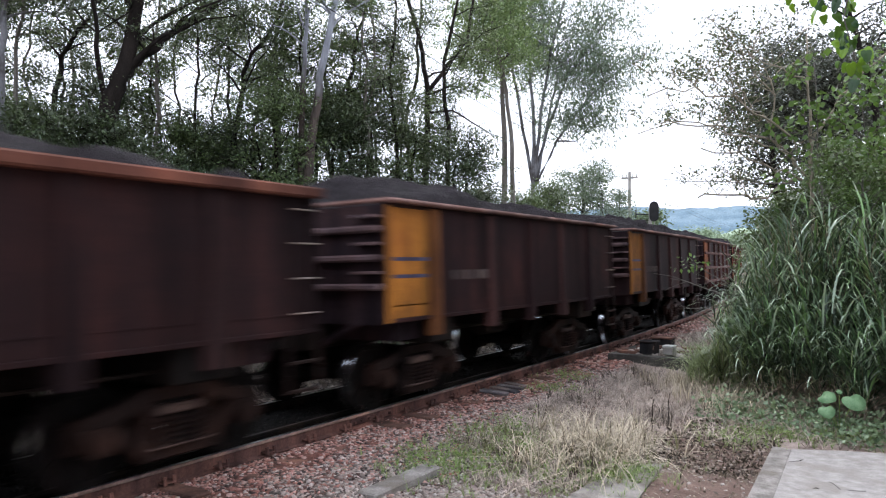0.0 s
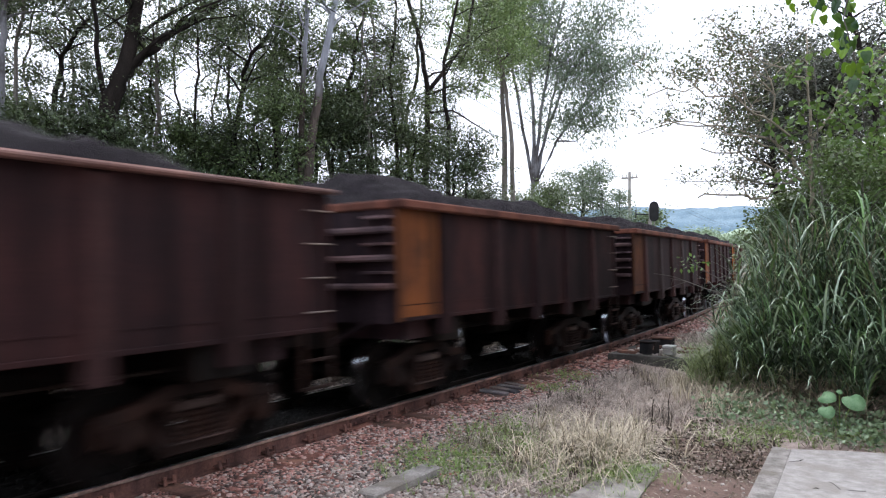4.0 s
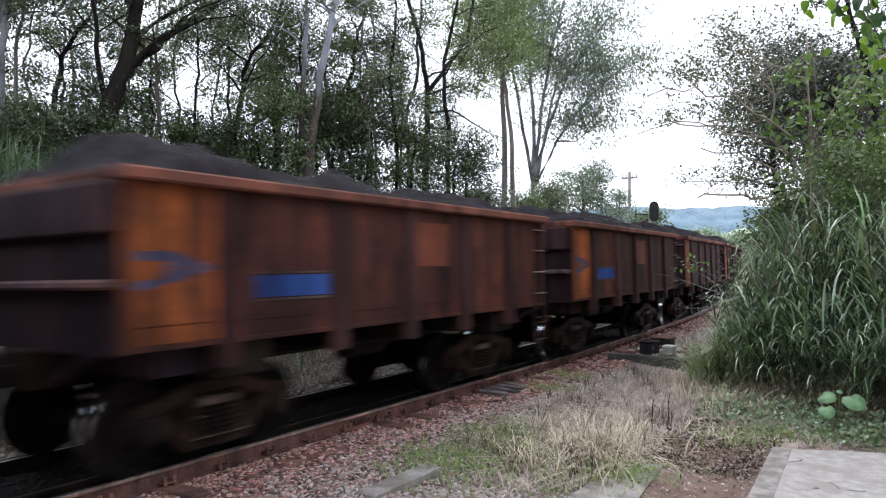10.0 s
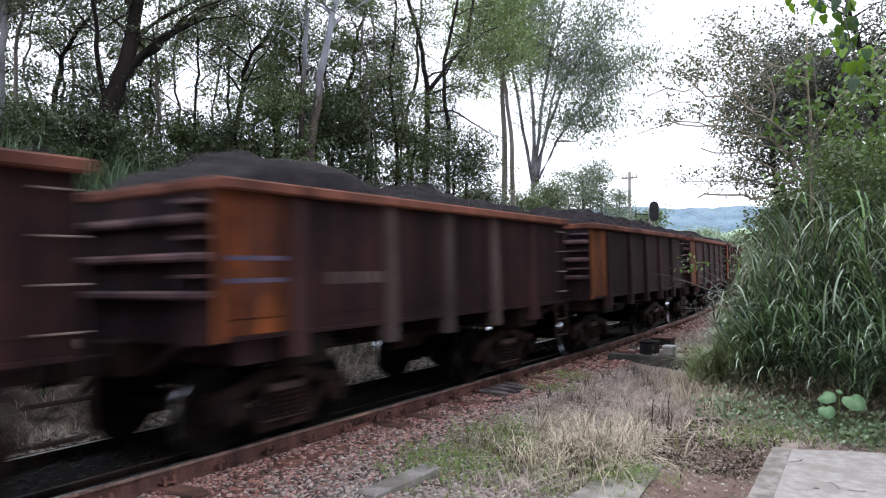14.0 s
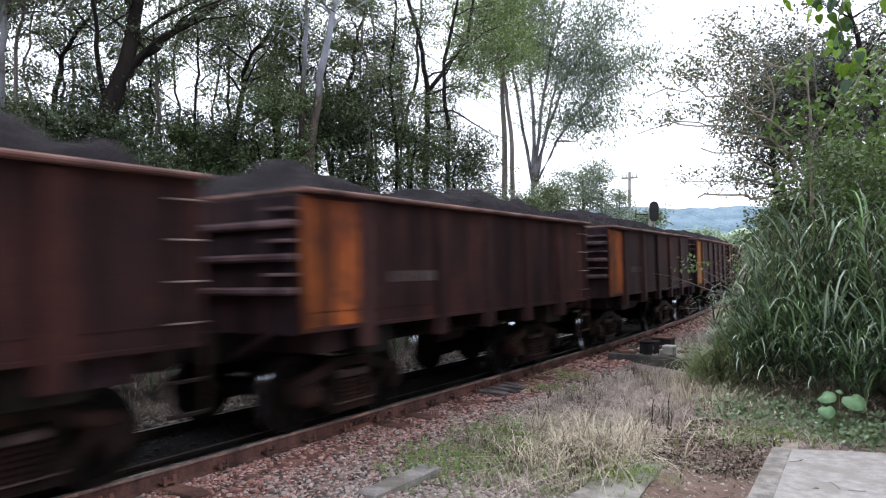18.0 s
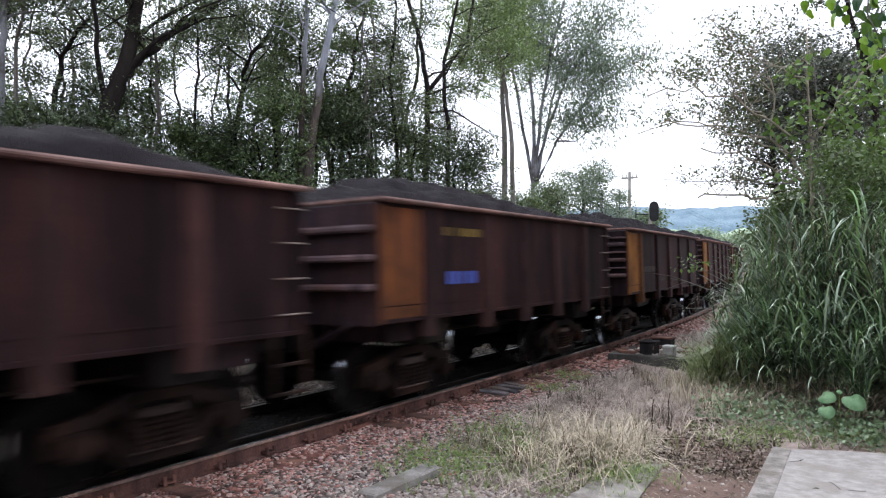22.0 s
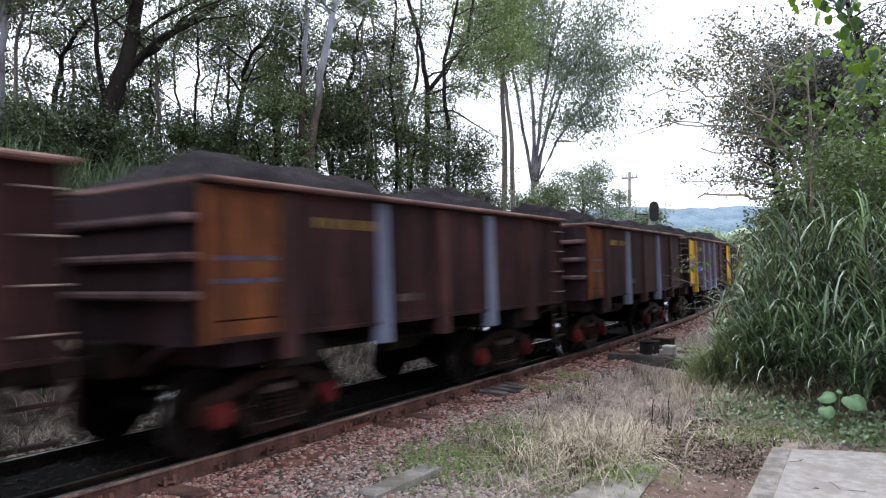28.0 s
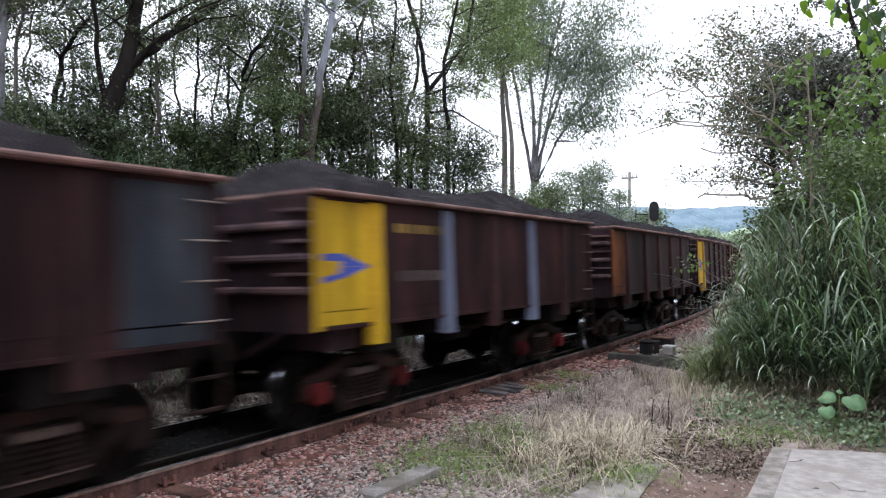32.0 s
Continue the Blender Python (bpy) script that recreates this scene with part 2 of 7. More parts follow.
BARK_GREY = mottled("grey_bark", (0.075, 0.066, 0.058), (0.17, 0.155, 0.14), 4, 0.9, 0.5, 0.012, None, (1, 1, 0.3))
BARK_PALE = mottled("pale_smooth_bark", (0.10, 0.10, 0.108), (0.23, 0.23, 0.25), 2.5, 0.8, 0.25, 0.006, (0.050, 0.043, 0.040), (1, 1, 0.3))


def gum_bark(nt, bsdf, node):
    """Smooth pale bark above, a rough dark stocking on the lower trunk."""
    tc, sep = nt.nodes.new("ShaderNodeTexCoord"), nt.nodes.new("ShaderNodeSeparateXYZ")
    nt.links.new(tc.outputs["Object"], sep.inputs[0])
    add = nt.nodes.new("ShaderNodeMath")
    add.operation = "MULTIPLY_ADD"
    add.inputs[1].default_value = 2.6
    nt.links.new(noise_of(nt, 1.6, 4, (1, 1, 0.35)), add.inputs[0])
    nt.links.new(sep.outputs[2], add.inputs[2])
    rng = nt.nodes.new("ShaderNodeMapRange")
    rng.inputs[1].default_value, rng.inputs[2].default_value = 4.9, 6.2
    nt.links.new(add.outputs[0], rng.inputs[0])
    grain = noise_of(nt, 7.0, 5, (1, 1, 0.25))
    low = ramp(nt, grain, [(0.3, (0.030, 0.021, 0.017)), (0.7, (0.090, 0.066, 0.055))])
    high = ramp(nt, grain, [(0.3, (0.19, 0.20, 0.23)), (0.7, (0.34, 0.36, 0.41))])
    nt.links.new(blend(nt, rng.outputs[0], low, high), bsdf.inputs["Base Color"])
    bsdf.inputs["Roughness"].default_value = 0.8
    bump(nt, bsdf, grain, 0.4, 0.01)


BARK_GUM = material("gum_bark", gum_bark)
LEAF_DARK = leafy("dark_forest_leaves", (0.005, 0.010, 0.005), (0.066, 0.098, 0.042), 0.38, 0.16)
LEAF_MID = leafy("green_leaves", (0.008, 0.018, 0.007), (0.130, 0.190, 0.070), 0.38, 0.22)
LEAF_LIGHT = leafy("fresh_green_leaves", (0.030, 0.075, 0.020), (0.17, 0.28, 0.070), 0.42, 0.30, (0.18, 0.28, 0.04))
LEAF_GUM = leafy("grey_green_gum_leaves", (0.070, 0.105, 0.082), (0.20, 0.26, 0.19))
LEAF_FAR = leafy("distant_foliage", (0.07, 0.105, 0.062), (0.17, 0.235, 0.125))
LEAF_PLUM = leafy("plum_grey_leaves", (0.010, 0.012, 0.012), (0.105, 0.120, 0.092), 0.38, 0.18, (0.16, 0.18, 0.10))
LEAF_BROWN = leafy("small_dull_leaves", (0.016, 0.023, 0.014), (0.080, 0.100, 0.050), 0.5, 0.25)
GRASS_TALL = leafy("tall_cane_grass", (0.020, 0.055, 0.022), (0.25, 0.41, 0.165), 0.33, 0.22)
GRASS_BANK = leafy("bank_grass", (0.020, 0.045, 0.026), (0.17, 0.25, 0.15), 0.35, 0.2)
STRAW = leafy("dry_straw", (0.085, 0.064, 0.046), (0.88, 0.76, 0.58), 0.7, 0.15, (0.3, 0.25, 0.17))
STRAW_CANE = leafy("hanging_dry_blades", (0.055, 0.042, 0.032), (0.55, 0.45, 0.34), 0.7, 0.1, (0.3, 0.25, 0.17))
# darker copy of the verge's dead grass, with shade put into its colour
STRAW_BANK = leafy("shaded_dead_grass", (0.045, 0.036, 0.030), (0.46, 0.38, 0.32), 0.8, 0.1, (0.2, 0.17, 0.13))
STRAW_DARK = leafy("brown_dead_grass", (0.060, 0.044, 0.037), (0.74, 0.61, 0.53), 0.8, 0.1, (0.3, 0.25, 0.2))
WEED = leafy("low_weeds", (0.085, 0.150, 0.040), (0.36, 0.48, 0.16), 0.5, 0.25)
BLACK = mottled("matt_black_paint", (0.012, 0.012, 0.013), (0.025, 0.025, 0.026), 4, 0.6, 0.1, 0.002)
WHITE_PAINT = mottled("dull_white_paint", (0.45, 0.45, 0.44), (0.60, 0.60, 0.59), 3, 0.7, 0.1, 0.002)
POLE_GREY = mottled("grey_pole", (0.30, 0.29, 0.27), (0.42, 0.40, 0.38), 3, 0.85, 0.2, 0.003)
IRON_BOX = worn("dark_iron_box", (0.026, 0.027, 0.031), (0.018, 0.017, 0.018), (0.035, 0.027, 0.025))
SLATE_PLATE = worn("dusty_slate_plate", (0.11, 0.105, 0.115), (0.065, 0.058, 0.060), (0.14, 0.11, 0.105))
# haze of the distance is mixed into both hill colours
DISTANT_HILL = mottled("haze_tinted_blue_hill", (0.105, 0.165, 0.215), (0.19, 0.265, 0.32), 0.022, 1.0, 0.0, 0.0)
NEAR_HILL = mottled("haze_tinted_green_hill", (0.20, 0.275, 0.19), (0.33, 0.41, 0.30), 0.05, 1.0, 0.0, 0.0)
WIRE = mottled("black_wire", (0.02, 0.02, 0.02), (0.04, 0.04, 0.04), 3, 0.6, 0.0, 0.001)
# oily stones, blackened further for the shade below the wagons
STONES_BLACK = pieces("oily_shaded_stones", [(0.0, (0.002, 0.002, 0.002)), (0.6, (0.005, 0.0045, 0.004)), (1.0, (0.010, 0.0085, 0.008))])
GRIT = pieces("pale_gravel", [(0.0, (0.13, 0.10, 0.085)), (0.5, (0.28, 0.235, 0.21)), (1.0, (0.45, 0.41, 0.38))])
CONCRETE_STRIP = mottled("grey_concrete", (0.13, 0.118, 0.108), (0.34, 0.312, 0.295), 5.5, 0.92, 0.5, 0.008, (0.16, 0.138, 0.120))
OLIVE = leafy("olive_grass", (0.10, 0.10, 0.045), (0.27, 0.26, 0.12), 0.6, 0.15)
CANE_STEM = leafy("dry_cane_stems", (0.060, 0.048, 0.028), (0.34, 0.28, 0.19), 0.7, 0.05)
CREEPER = leafy("dull_creeper", (0.045, 0.085, 0.045), (0.32, 0.43, 0.25), 0.40, 0.2)
LITTER = leafy("fallen_leaves", (0.030, 0.020, 0.017), (0.46, 0.37, 0.30), 0.8, 0.05)
BIG_LEAF = mottled("pale_green_leaf", (0.10, 0.195, 0.090), (0.185, 0.30, 0.160), 14, 0.45, 0.3, 0.004)
SPRAY_LEAF = leafy("heart_leaf", (0.006, 0.040, 0.026), (0.26, 0.46, 0.035), 0.28, 0.30, (0.22, 0.40, 0.03), True)
BARK_BOUGH = mottled("light_bough_bark", (0.17, 0.145, 0.11), (0.33, 0.285, 0.23), 6, 0.9, 0.4, 0.006)
# sky highlights on the cane blades, put into a paler green
GRASS_PALE = leafy("highlit_cane_blades", (0.12, 0.21, 0.14), (0.62, 0.72, 0.56), 0.24, 0.25)
LITTER_DARK = leafy("dark_dead_leaves", (0.020, 0.014, 0.012), (0.085, 0.060, 0.048), 0.8, 0.05)
GRASS_GOLD = leafy("yellow_green_grass", (0.05, 0.08, 0.030), (0.36, 0.43, 0.19), 0.4, 0.25)
# far leaf green, paled in its colour to stand for haze
LEAF_HAZE = leafy("haze_tinted_foliage", (0.20, 0.27, 0.19), (0.34, 0.43, 0.29), 0.8, 0.2)
LEAF_PALE = leafy("sunlit_pale_leaves", (0.060, 0.105, 0.040), (0.26, 0.37, 0.15), 0.42, 0.30)
RAIL_HEAD = worn("worn_rail_head_side", (0.21, 0.150, 0.135), (0.12, 0.080, 0.072), (0.25, 0.16, 0.13))
# darker copy of the cane green: shade inside the stand is painted in
GRASS_SHADED = leafy("shaded_cane_blades", (0.008, 0.020, 0.010), (0.060, 0.105, 0.055), 0.35, 0.12)
# dark wagon end; the purple tint is reflected sky put into the colour
END = worn("sky_tinted_dark_end", (0.0265, 0.0170, 0.0210), (0.0130, 0.0085, 0.0105), (0.036, 0.0190, 0.0190))
PATCH = worn("rust_orange_patch", (0.165, 0.050, 0.030), (0.080, 0.028, 0.019), (0.125, 0.038, 0.024), streak=0.7)
# oil-soaked dust whose black also holds the shade under the wagons
OILY_SHADED = mottled("oily_shaded_bed", (0.004, 0.0036, 0.0034), (0.012, 0.0105, 0.010), 6.0, 0.9, 0.8, 0.02)
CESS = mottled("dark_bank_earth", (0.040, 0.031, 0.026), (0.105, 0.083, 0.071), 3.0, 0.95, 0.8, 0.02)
SOIL = mottled("trodden_soil", (0.105, 0.066, 0.055), (0.205, 0.140, 0.118), 4.0, 0.95, 0.8, 0.015, (0.15, 0.105, 0.088))
BED = mottled("dark_red_ballast_dust", (0.080, 0.038, 0.031), (0.215, 0.096, 0.076), 5.0, 0.95, 0.8, 0.02)
STALK = leafy("dark_dry_stalks", (0.030, 0.021, 0.018), (0.12, 0.088, 0.072), 0.8, 0.05)
RIB_RED = worn("red_rusted_stake", (0.060, 0.0225, 0.0185), (0.024, 0.012, 0.0115), (0.080, 0.028, 0.020))
RAIL_BAR = worn("rubbed_side_rail", (0.105, 0.056, 0.050), (0.040, 0.020, 0.018), (0.080, 0.032, 0.026))
OCHRE_DULL = worn("dulled_ochre_stake", (0.125, 0.050, 0.018), (0.040, 0.020, 0.013), (0.085, 0.033, 0.015))
BLUE_DEEP = worn("scraped_blue_paint", (0.022, 0.062, 0.24), (0.016, 0.022, 0.060), (0.022, 0.050, 0.17), streak=0.8)
SIDE_FOX = worn("fox_red_wagon_side", (0.046, 0.0180, 0.0140), GRIME, (0.074, 0.0250, 0.0165))


# ---- ground: one sheet, with the ballast bed, the near verge and the wooded bank behind ----
def smooth_step(a, b, v):
    t = min(1.0, max(0.0, (v - a) / (b - a)))
    return t * t * (3 - 2 * t)


def bend_shift(y):
    s = max(0.0, y - BEND_AT)
    return -BEND * s * s / 2


def ground_z(x, y):
    u = x - TRACK_X - bend_shift(y) if y < 80 else x - TRACK_X - bend_shift(80) - (y - 80) * -0.36
    z = -0.165
    z -= 0.13 * smooth_step(1.7, 3.2, u)
    z -= 0.08 * smooth_step(1.7, 2.3, -u)
    rise = smooth_step(2.1, 7.0, -u) * 3.5 + smooth_step(7.0, 30, -u) * 2.0
    z += rise * (1 - 0.75 * smooth_step(22, 48, y)) * (1 - 0.9 * smooth_step(60, 200, math.hypot(x, y)))
    z += 0.9 * smooth_step(3.4, 6.5, u) * smooth_step(10.5, 16, y) * (1 - smooth_step(60, 150, y))
    w = smooth_step(1.4, 3.0, abs(u))
    z += w * 0.05 * noise.noise((x * 0.9, y * 0.9, 0.0)) + w * 0.02 * noise.noise((x * 4, y * 4, 3.0))
    z += 0.012 * noise.noise((x * 9, y * 9, 7.0)) * (1 if abs(u) > 1.2 else 0.3)
    return z


def spaced(lo, a, b, hi, fine, grow):
    v = list(np.arange(a, b + 1e-6, fine))
    st = fine
    while v[-1] < hi:
        st *= grow
        v.append(v[-1] + st)
    st = fine
    while v[0] > lo:
        st *= grow
        v.insert(0, v[0] - st)
    return v


def build_ground():
    xs, ys = spaced(-3000, -16, 4, 3000, 0.16, 1.22), spaced(-3000, -2, 26, 4000, 0.16, 1.22)
    verts = [(x, y, ground_z(x, y)) for y in ys for x in xs]
    n = len(xs)
    faces = [(j * n + i, j * n + i + 1, (j + 1) * n + i + 1, (j + 1) * n + i) for j in range(len(ys) - 1) for i in range(n - 1)]
    tagged(new("ground", mesh_from("ground", verts, faces, EARTH, None, True)), "dry brown earth verge with scattered litter beside the railway", "ground", kind="structure")


build_ground()


# ---- rails and sleepers ----
RAIL_PROFILE = [(-0.066, -0.168), (0.066, -0.168), (0.066, -0.158), (0.012, -0.138), (0.010, -0.040), (0.034, -0.030), (0.034, -0.006), (0.026, 0.0), (-0.026, 0.0), (-0.034, -0.006), (-0.034, -0.030), (-0.010, -0.040), (-0.012, -0.138), (-0.066, -0.158)]


def build_rail(lat, label, mats, z=0.0):
    top = tagged(new("rail"), label, "rail", "rails of the track")
    k = len(RAIL_PROFILE)
    for s0 in range(-14, 106, 12):
        ss = [s0 + 0.004 + 11.992 * i / 6 for i in range(7)]
        verts, faces, idx = [], [], []
        for s in ss:
            verts += [on_track(s, lat - px, pz + z) for px, pz in RAIL_PROFILE]
        for j in range(len(ss) - 1):
            for i in range(k):
                faces.append((j * k + i, j * k + (i + 1) % k, (j + 1) * k + (i + 1) % k, (j + 1) * k + i))
                idx.append(1 if i == 7 else 2 if i in (5, 6, 8, 9) else 0)
        faces += [tuple(range(k)), tuple(range((len(ss) - 1) * k, len(ss) * k))[::-1]]
        idx += [0, 0]
        put("rail_section", mesh_from("rail_section", verts, faces, mats, idx), top)
    return top


build_rail(-GAUGE / 2, "rusty steel rail with a worn bright head on the ballast", [RAIL_SIDE, RAIL_TOP, RAIL_HEAD])
build_rail(GAUGE / 2, "polished-head steel rail, oil and train shade in its black", [RAIL_OILY_SHADED, RAIL_TOP, RAIL_OILY_SHADED])
build_rail(-GAUGE / 2 + 0.30, "dark dull guard rail inside the running rail", [RAIL_OILY_SHADED, RAIL_DULL, RAIL_OILY_SHADED], -0.004)


def build_joint(s):
    top = tagged(new("rail_joint"), "bolted steel joint bars on the rail web", "rail joint")
    th = track_turn(s)
    top.matrix_world = Matrix.Translation(on_track(s, -GAUGE / 2)) @ Matrix.Rotation(th, 4, "Z")
    bm = bmesh.new()
    box(bm, 0.0125, 0.038, -0.42, 0.42, -0.128, -0.045, 0.008)
    part("joint_bar", bm, RAIL_SIDE, top)
    for k in range(6):
        bm = bmesh.new()
        rod(bm, (0.038, -0.35 + k * 0.14, -0.088), (0.068, -0.35 + k * 0.14, -0.088), 0.020, 6)
        part("bolt", bm, RAIL_SIDE, top)


for joint_s in (7.08, 10.12, 22.0):
    build_joint(joint_s)


def build_sleepers():
    bm = bmesh.new()
    box(bm, -1.35, 1.35, -0.11, 0.11, -0.35, -0.176, 0.015)
    me = bpy.data.meshes.new("sleeper")
    bm.to_mesh(me)
    bm.free()
    me.materials.append(SLEEPER)
    clip = bmesh.new()
    box(clip, -0.115, 0.115, -0.07, 0.07, -0.152, -0.136, 0.005)
    for d in (-0.105, 0.105):
        for y in (-0.05, 0.05):
            rod(clip, (d, y, -0.165), (d * 0.85, y, -0.085), 0.020, 6)
    cme = bpy.data.meshes.new("rail_fastening")
    clip.to_mesh(cme)
    clip.free()
    cme.materials.append(RAIL_SIDE)
    dark = cme.copy()
    dark.materials[0] = RAIL_OILY_SHADED
    s = -4.0
    while s < 60:
        p = on_track(s)
        m = Matrix.Translation(p) @ Matrix.Rotation(track_turn(s), 4, "Z") @ Matrix.Rotation(radians(-CANT), 4, "Y")
        ob = tagged(new("sleeper", me), "weathered sleeper half buried in red ballast", "sleeper", "sleepers under the rails")
        bare = round((s + 4.0) / 0.62) % 6 in (0, 1)
        ob.matrix_world = m @ Matrix.Translation((0, 0, 0.022 if bare else 0.0))
        for sx, fast in ((-0.8, dark), (0.8, cme)):
            put("rail_fastening", fast, ob).location = (sx, 0, 0.0 if bare else 0.022)
        s += 0.62


build_sleepers()


def build_joint_plates():
    """Loose dark plates that stiffen the ballast at the rail joint."""
    for k, (s, lat, ln, turn) in enumerate(((9.72, -1.16, 0.46, 4), (9.98, -1.20, 0.50, -5), (10.24, -1.17, 0.44, 3), (10.47, -1.15, 0.40, -8))):
        bm = bmesh.new()
        box(bm, -ln / 2, ln / 2, -0.075, 0.075, -0.03, 0.012, 0.008)
        me = bpy.data.meshes.new("joint_plate")
        bm.to_mesh(me)
        bm.free()
        me.materials.append(SLATE_PLATE)
        ob = tagged(new("joint_plate", me), "slate-grey steel plate lying in the ballast at the rail joint", "plate", "plates at the rail joint")
        p = on_track(s, lat, -0.135)
        ob.matrix_world = pose(p.x, p.y, p.z, 0, 3, turn)


build_joint_plates()

# ---- ore wagons ----
HALF, WIDE, TOP, LOW = 3.81, 1.6, 2.654, 1.17
CACHE = {}


def shared(name, build, mat, parent, label="", smooth=False, mats=None, key=""):
    k = (name, mat.name, key)
    if k not in CACHE:
        bm = bmesh.new()
        build(bm)
        bmesh.ops.recalc_face_normals(bm, faces=bm.faces[:])
        me = bpy.data.meshes.new(name)
        bm.to_mesh(me)
        bm.free()
        for m in mats or [mat]:
            me.materials.append(m)
        if smooth:
            me.polygons.foreach_set("use_smooth", [True] * len(me.polygons))
        CACHE[k] = me
    return put(name, CACHE[k], parent, label)


def side_wall(bm, sx):
    a, b = sorted((sx * (WIDE - 0.10), sx * (WIDE - 0.075)))
    box(bm, a, b, -HALF, HALF, LOW, TOP - 0.03)
    # rolled bottom sill and a weld seam along the plate
    a, b = sorted((sx * (WIDE - 0.13), sx * (WIDE - 0.055)))
    box(bm, a, b, -HALF + 0.02, HALF - 0.02, LOW - 0.005, LOW + 0.045, 0.008)
    a, b = sorted((sx * (WIDE - 0.08), sx * (WIDE - 0.068)))
    box(bm, a, b, -HALF + 0.02, HALF - 0.02, LOW + 0.19, LOW + 0.205)


def rim_thick(bm):
    rim_frame(bm, 0.11)


def rim_frame(bm, h=0.052):
    for sx in (-1, 1):
        a, b = sorted((sx * (WIDE - 0.115), sx * (WIDE + 0.055)))
        box(bm, a, b, -HALF - 0.02, HALF + 0.02, TOP - h, TOP, 0.018)
    for sy in (-1, 1):
        a, b = sorted((sy * (HALF - 0.06), sy * (HALF + 0.035)))
        box(bm, -WIDE + 0.114, WIDE - 0.114, a, b, TOP - h, TOP - 0.001, 0.018)


def rib(bm, deep=0.21):
    """A pressed stake with a foot that reaches below the wall; stands at y = 0 on the near side."""
    x0, x1 = WIDE - 0.074, WIDE - 0.0
    prof = [(-0.115, x0), (-0.075, x1), (0.075, x1), (0.115, x0)]
    lo = [bm.verts.new((x, y, LOW - deep)) for y, x in prof]
    hi = [bm.verts.new((x - (0.025 if x == x1 else 0), y * 0.9, TOP - 0.08)) for y, x in prof]
    for i in range(4):
        bm.faces.new((lo[i], lo[(i + 1) % 4], hi[(i + 1) % 4], hi[i]))
    bm.faces.new(lo[::-1])
    bm.faces.new(hi)
    box(bm, WIDE - 0.16, WIDE - 0.076, -0.12, 0.12, LOW - deep, LOW + 0.02, 0.01)


def corner_post(bm):
    box(bm, WIDE - 0.073, WIDE - 0.045, -HALF + 0.001, -HALF + 0.10, LOW, TOP - 0.078, 0.008)


def panel_plate(bm):
    box(bm, WIDE - 0.0745, WIDE - 0.068, -HALF + 0.10, -HALF + 0.92, LOW + 0.05, TOP - 0.10)


def end_wall(bm, sy):
    a, b = sorted((sy * (HALF - 0.03), sy * HALF))
    box(bm, -WIDE + 0.10, WIDE - 0.10, a, b, LOW - 0.02, TOP - 0.07)
    # the shear plate and slanting knees under the end
    a, b = sorted((sy * (HALF - 1.1), sy * (HALF - 0.45)))
    box(bm, -1.30, 1.30, a, b, LOW - 0.26, LOW - 0.025)
    for x in (-1.1, 1.1):
        rod(bm, (x, sy * (HALF - 0.01), LOW), (x * 0.35, sy * (HALF - 0.12), LOW - 0.30), 0.045, 6)


def end_bar(bm):
    box(bm, -WIDE + 0.10, WIDE - 0.10, -0.12, 0.0, -0.042, 0.042, 0.024)


def end_deep(bm):
    box(bm, -WIDE + 0.10, WIDE - 0.10, -0.12, 0.0, -0.42, 0.0, 0.02)


def small_step(bm):
    box(bm, WIDE - 0.50, WIDE - 0.10, -0.10, -0.0, -0.018, 0.018, 0.006)


def side_rung(bm):
    rod(bm, (WIDE - 0.02, HALF - 0.32, 0), (WIDE - 0.02, HALF - 0.02, 0), 0.009, 6)
    for y in (HALF - 0.32, HALF - 0.02):
        rod(bm, (WIDE - 0.10, y, 0), (WIDE - 0.01, y, 0), 0.009, 6)


def low_stirrup(bm):
    for y in (HALF - 0.42, HALF + 0.0):
        box(bm, WIDE - 0.055, WIDE - 0.03, y - 0.02, y + 0.02, 0.60, LOW + 0.03)
    box(bm, WIDE - 0.065, WIDE - 0.015, HALF - 0.42, HALF, 0.60, 0.63, 0.005)
    box(bm, WIDE - 0.065, WIDE - 0.015, HALF - 0.42, HALF, 0.88, 0.91, 0.005)


def centre_sill(bm):
    box(bm, -0.28, 0.28, -HALF - 0.1, HALF + 0.1, 0.80, 1.16, 0.02)


def floor_plate(bm):
    box(bm, -WIDE + 0.12, WIDE - 0.12, -HALF + 0.04, HALF - 0.04, LOW + 0.01, LOW + 0.05)


def body_bolster(bm):
    box(bm, -WIDE + 0.15, WIDE - 0.15, -0.30, 0.30, 0.84, LOW + 0.009, 0.02)


def cross_bearer(bm):
    box(bm, -WIDE + 0.14, WIDE - 0.14, -0.07, 0.07, 0.98, LOW + 0.009, 0.01)


def brake_gear(bm):
    rod(bm, (0.75, -0.35, 0.86), (0.75, 0.35, 0.86), 0.15, 14)
    rod(bm, (0.75, 0.35, 0.86), (0.75, 0.9, 0.86), 0.03, 8)
    box(bm, -0.95, -0.55, -0.5, 0.45, 0.72, 0.98, 0.05)
    rod(bm, (-1.2, -2.2, 0.80), (-1.2, 2.2, 0.80), 0.02, 6)
    rod(bm, (1.15, -2.2, 0.95), (1.15, 2.2, 0.95), 0.02, 6)


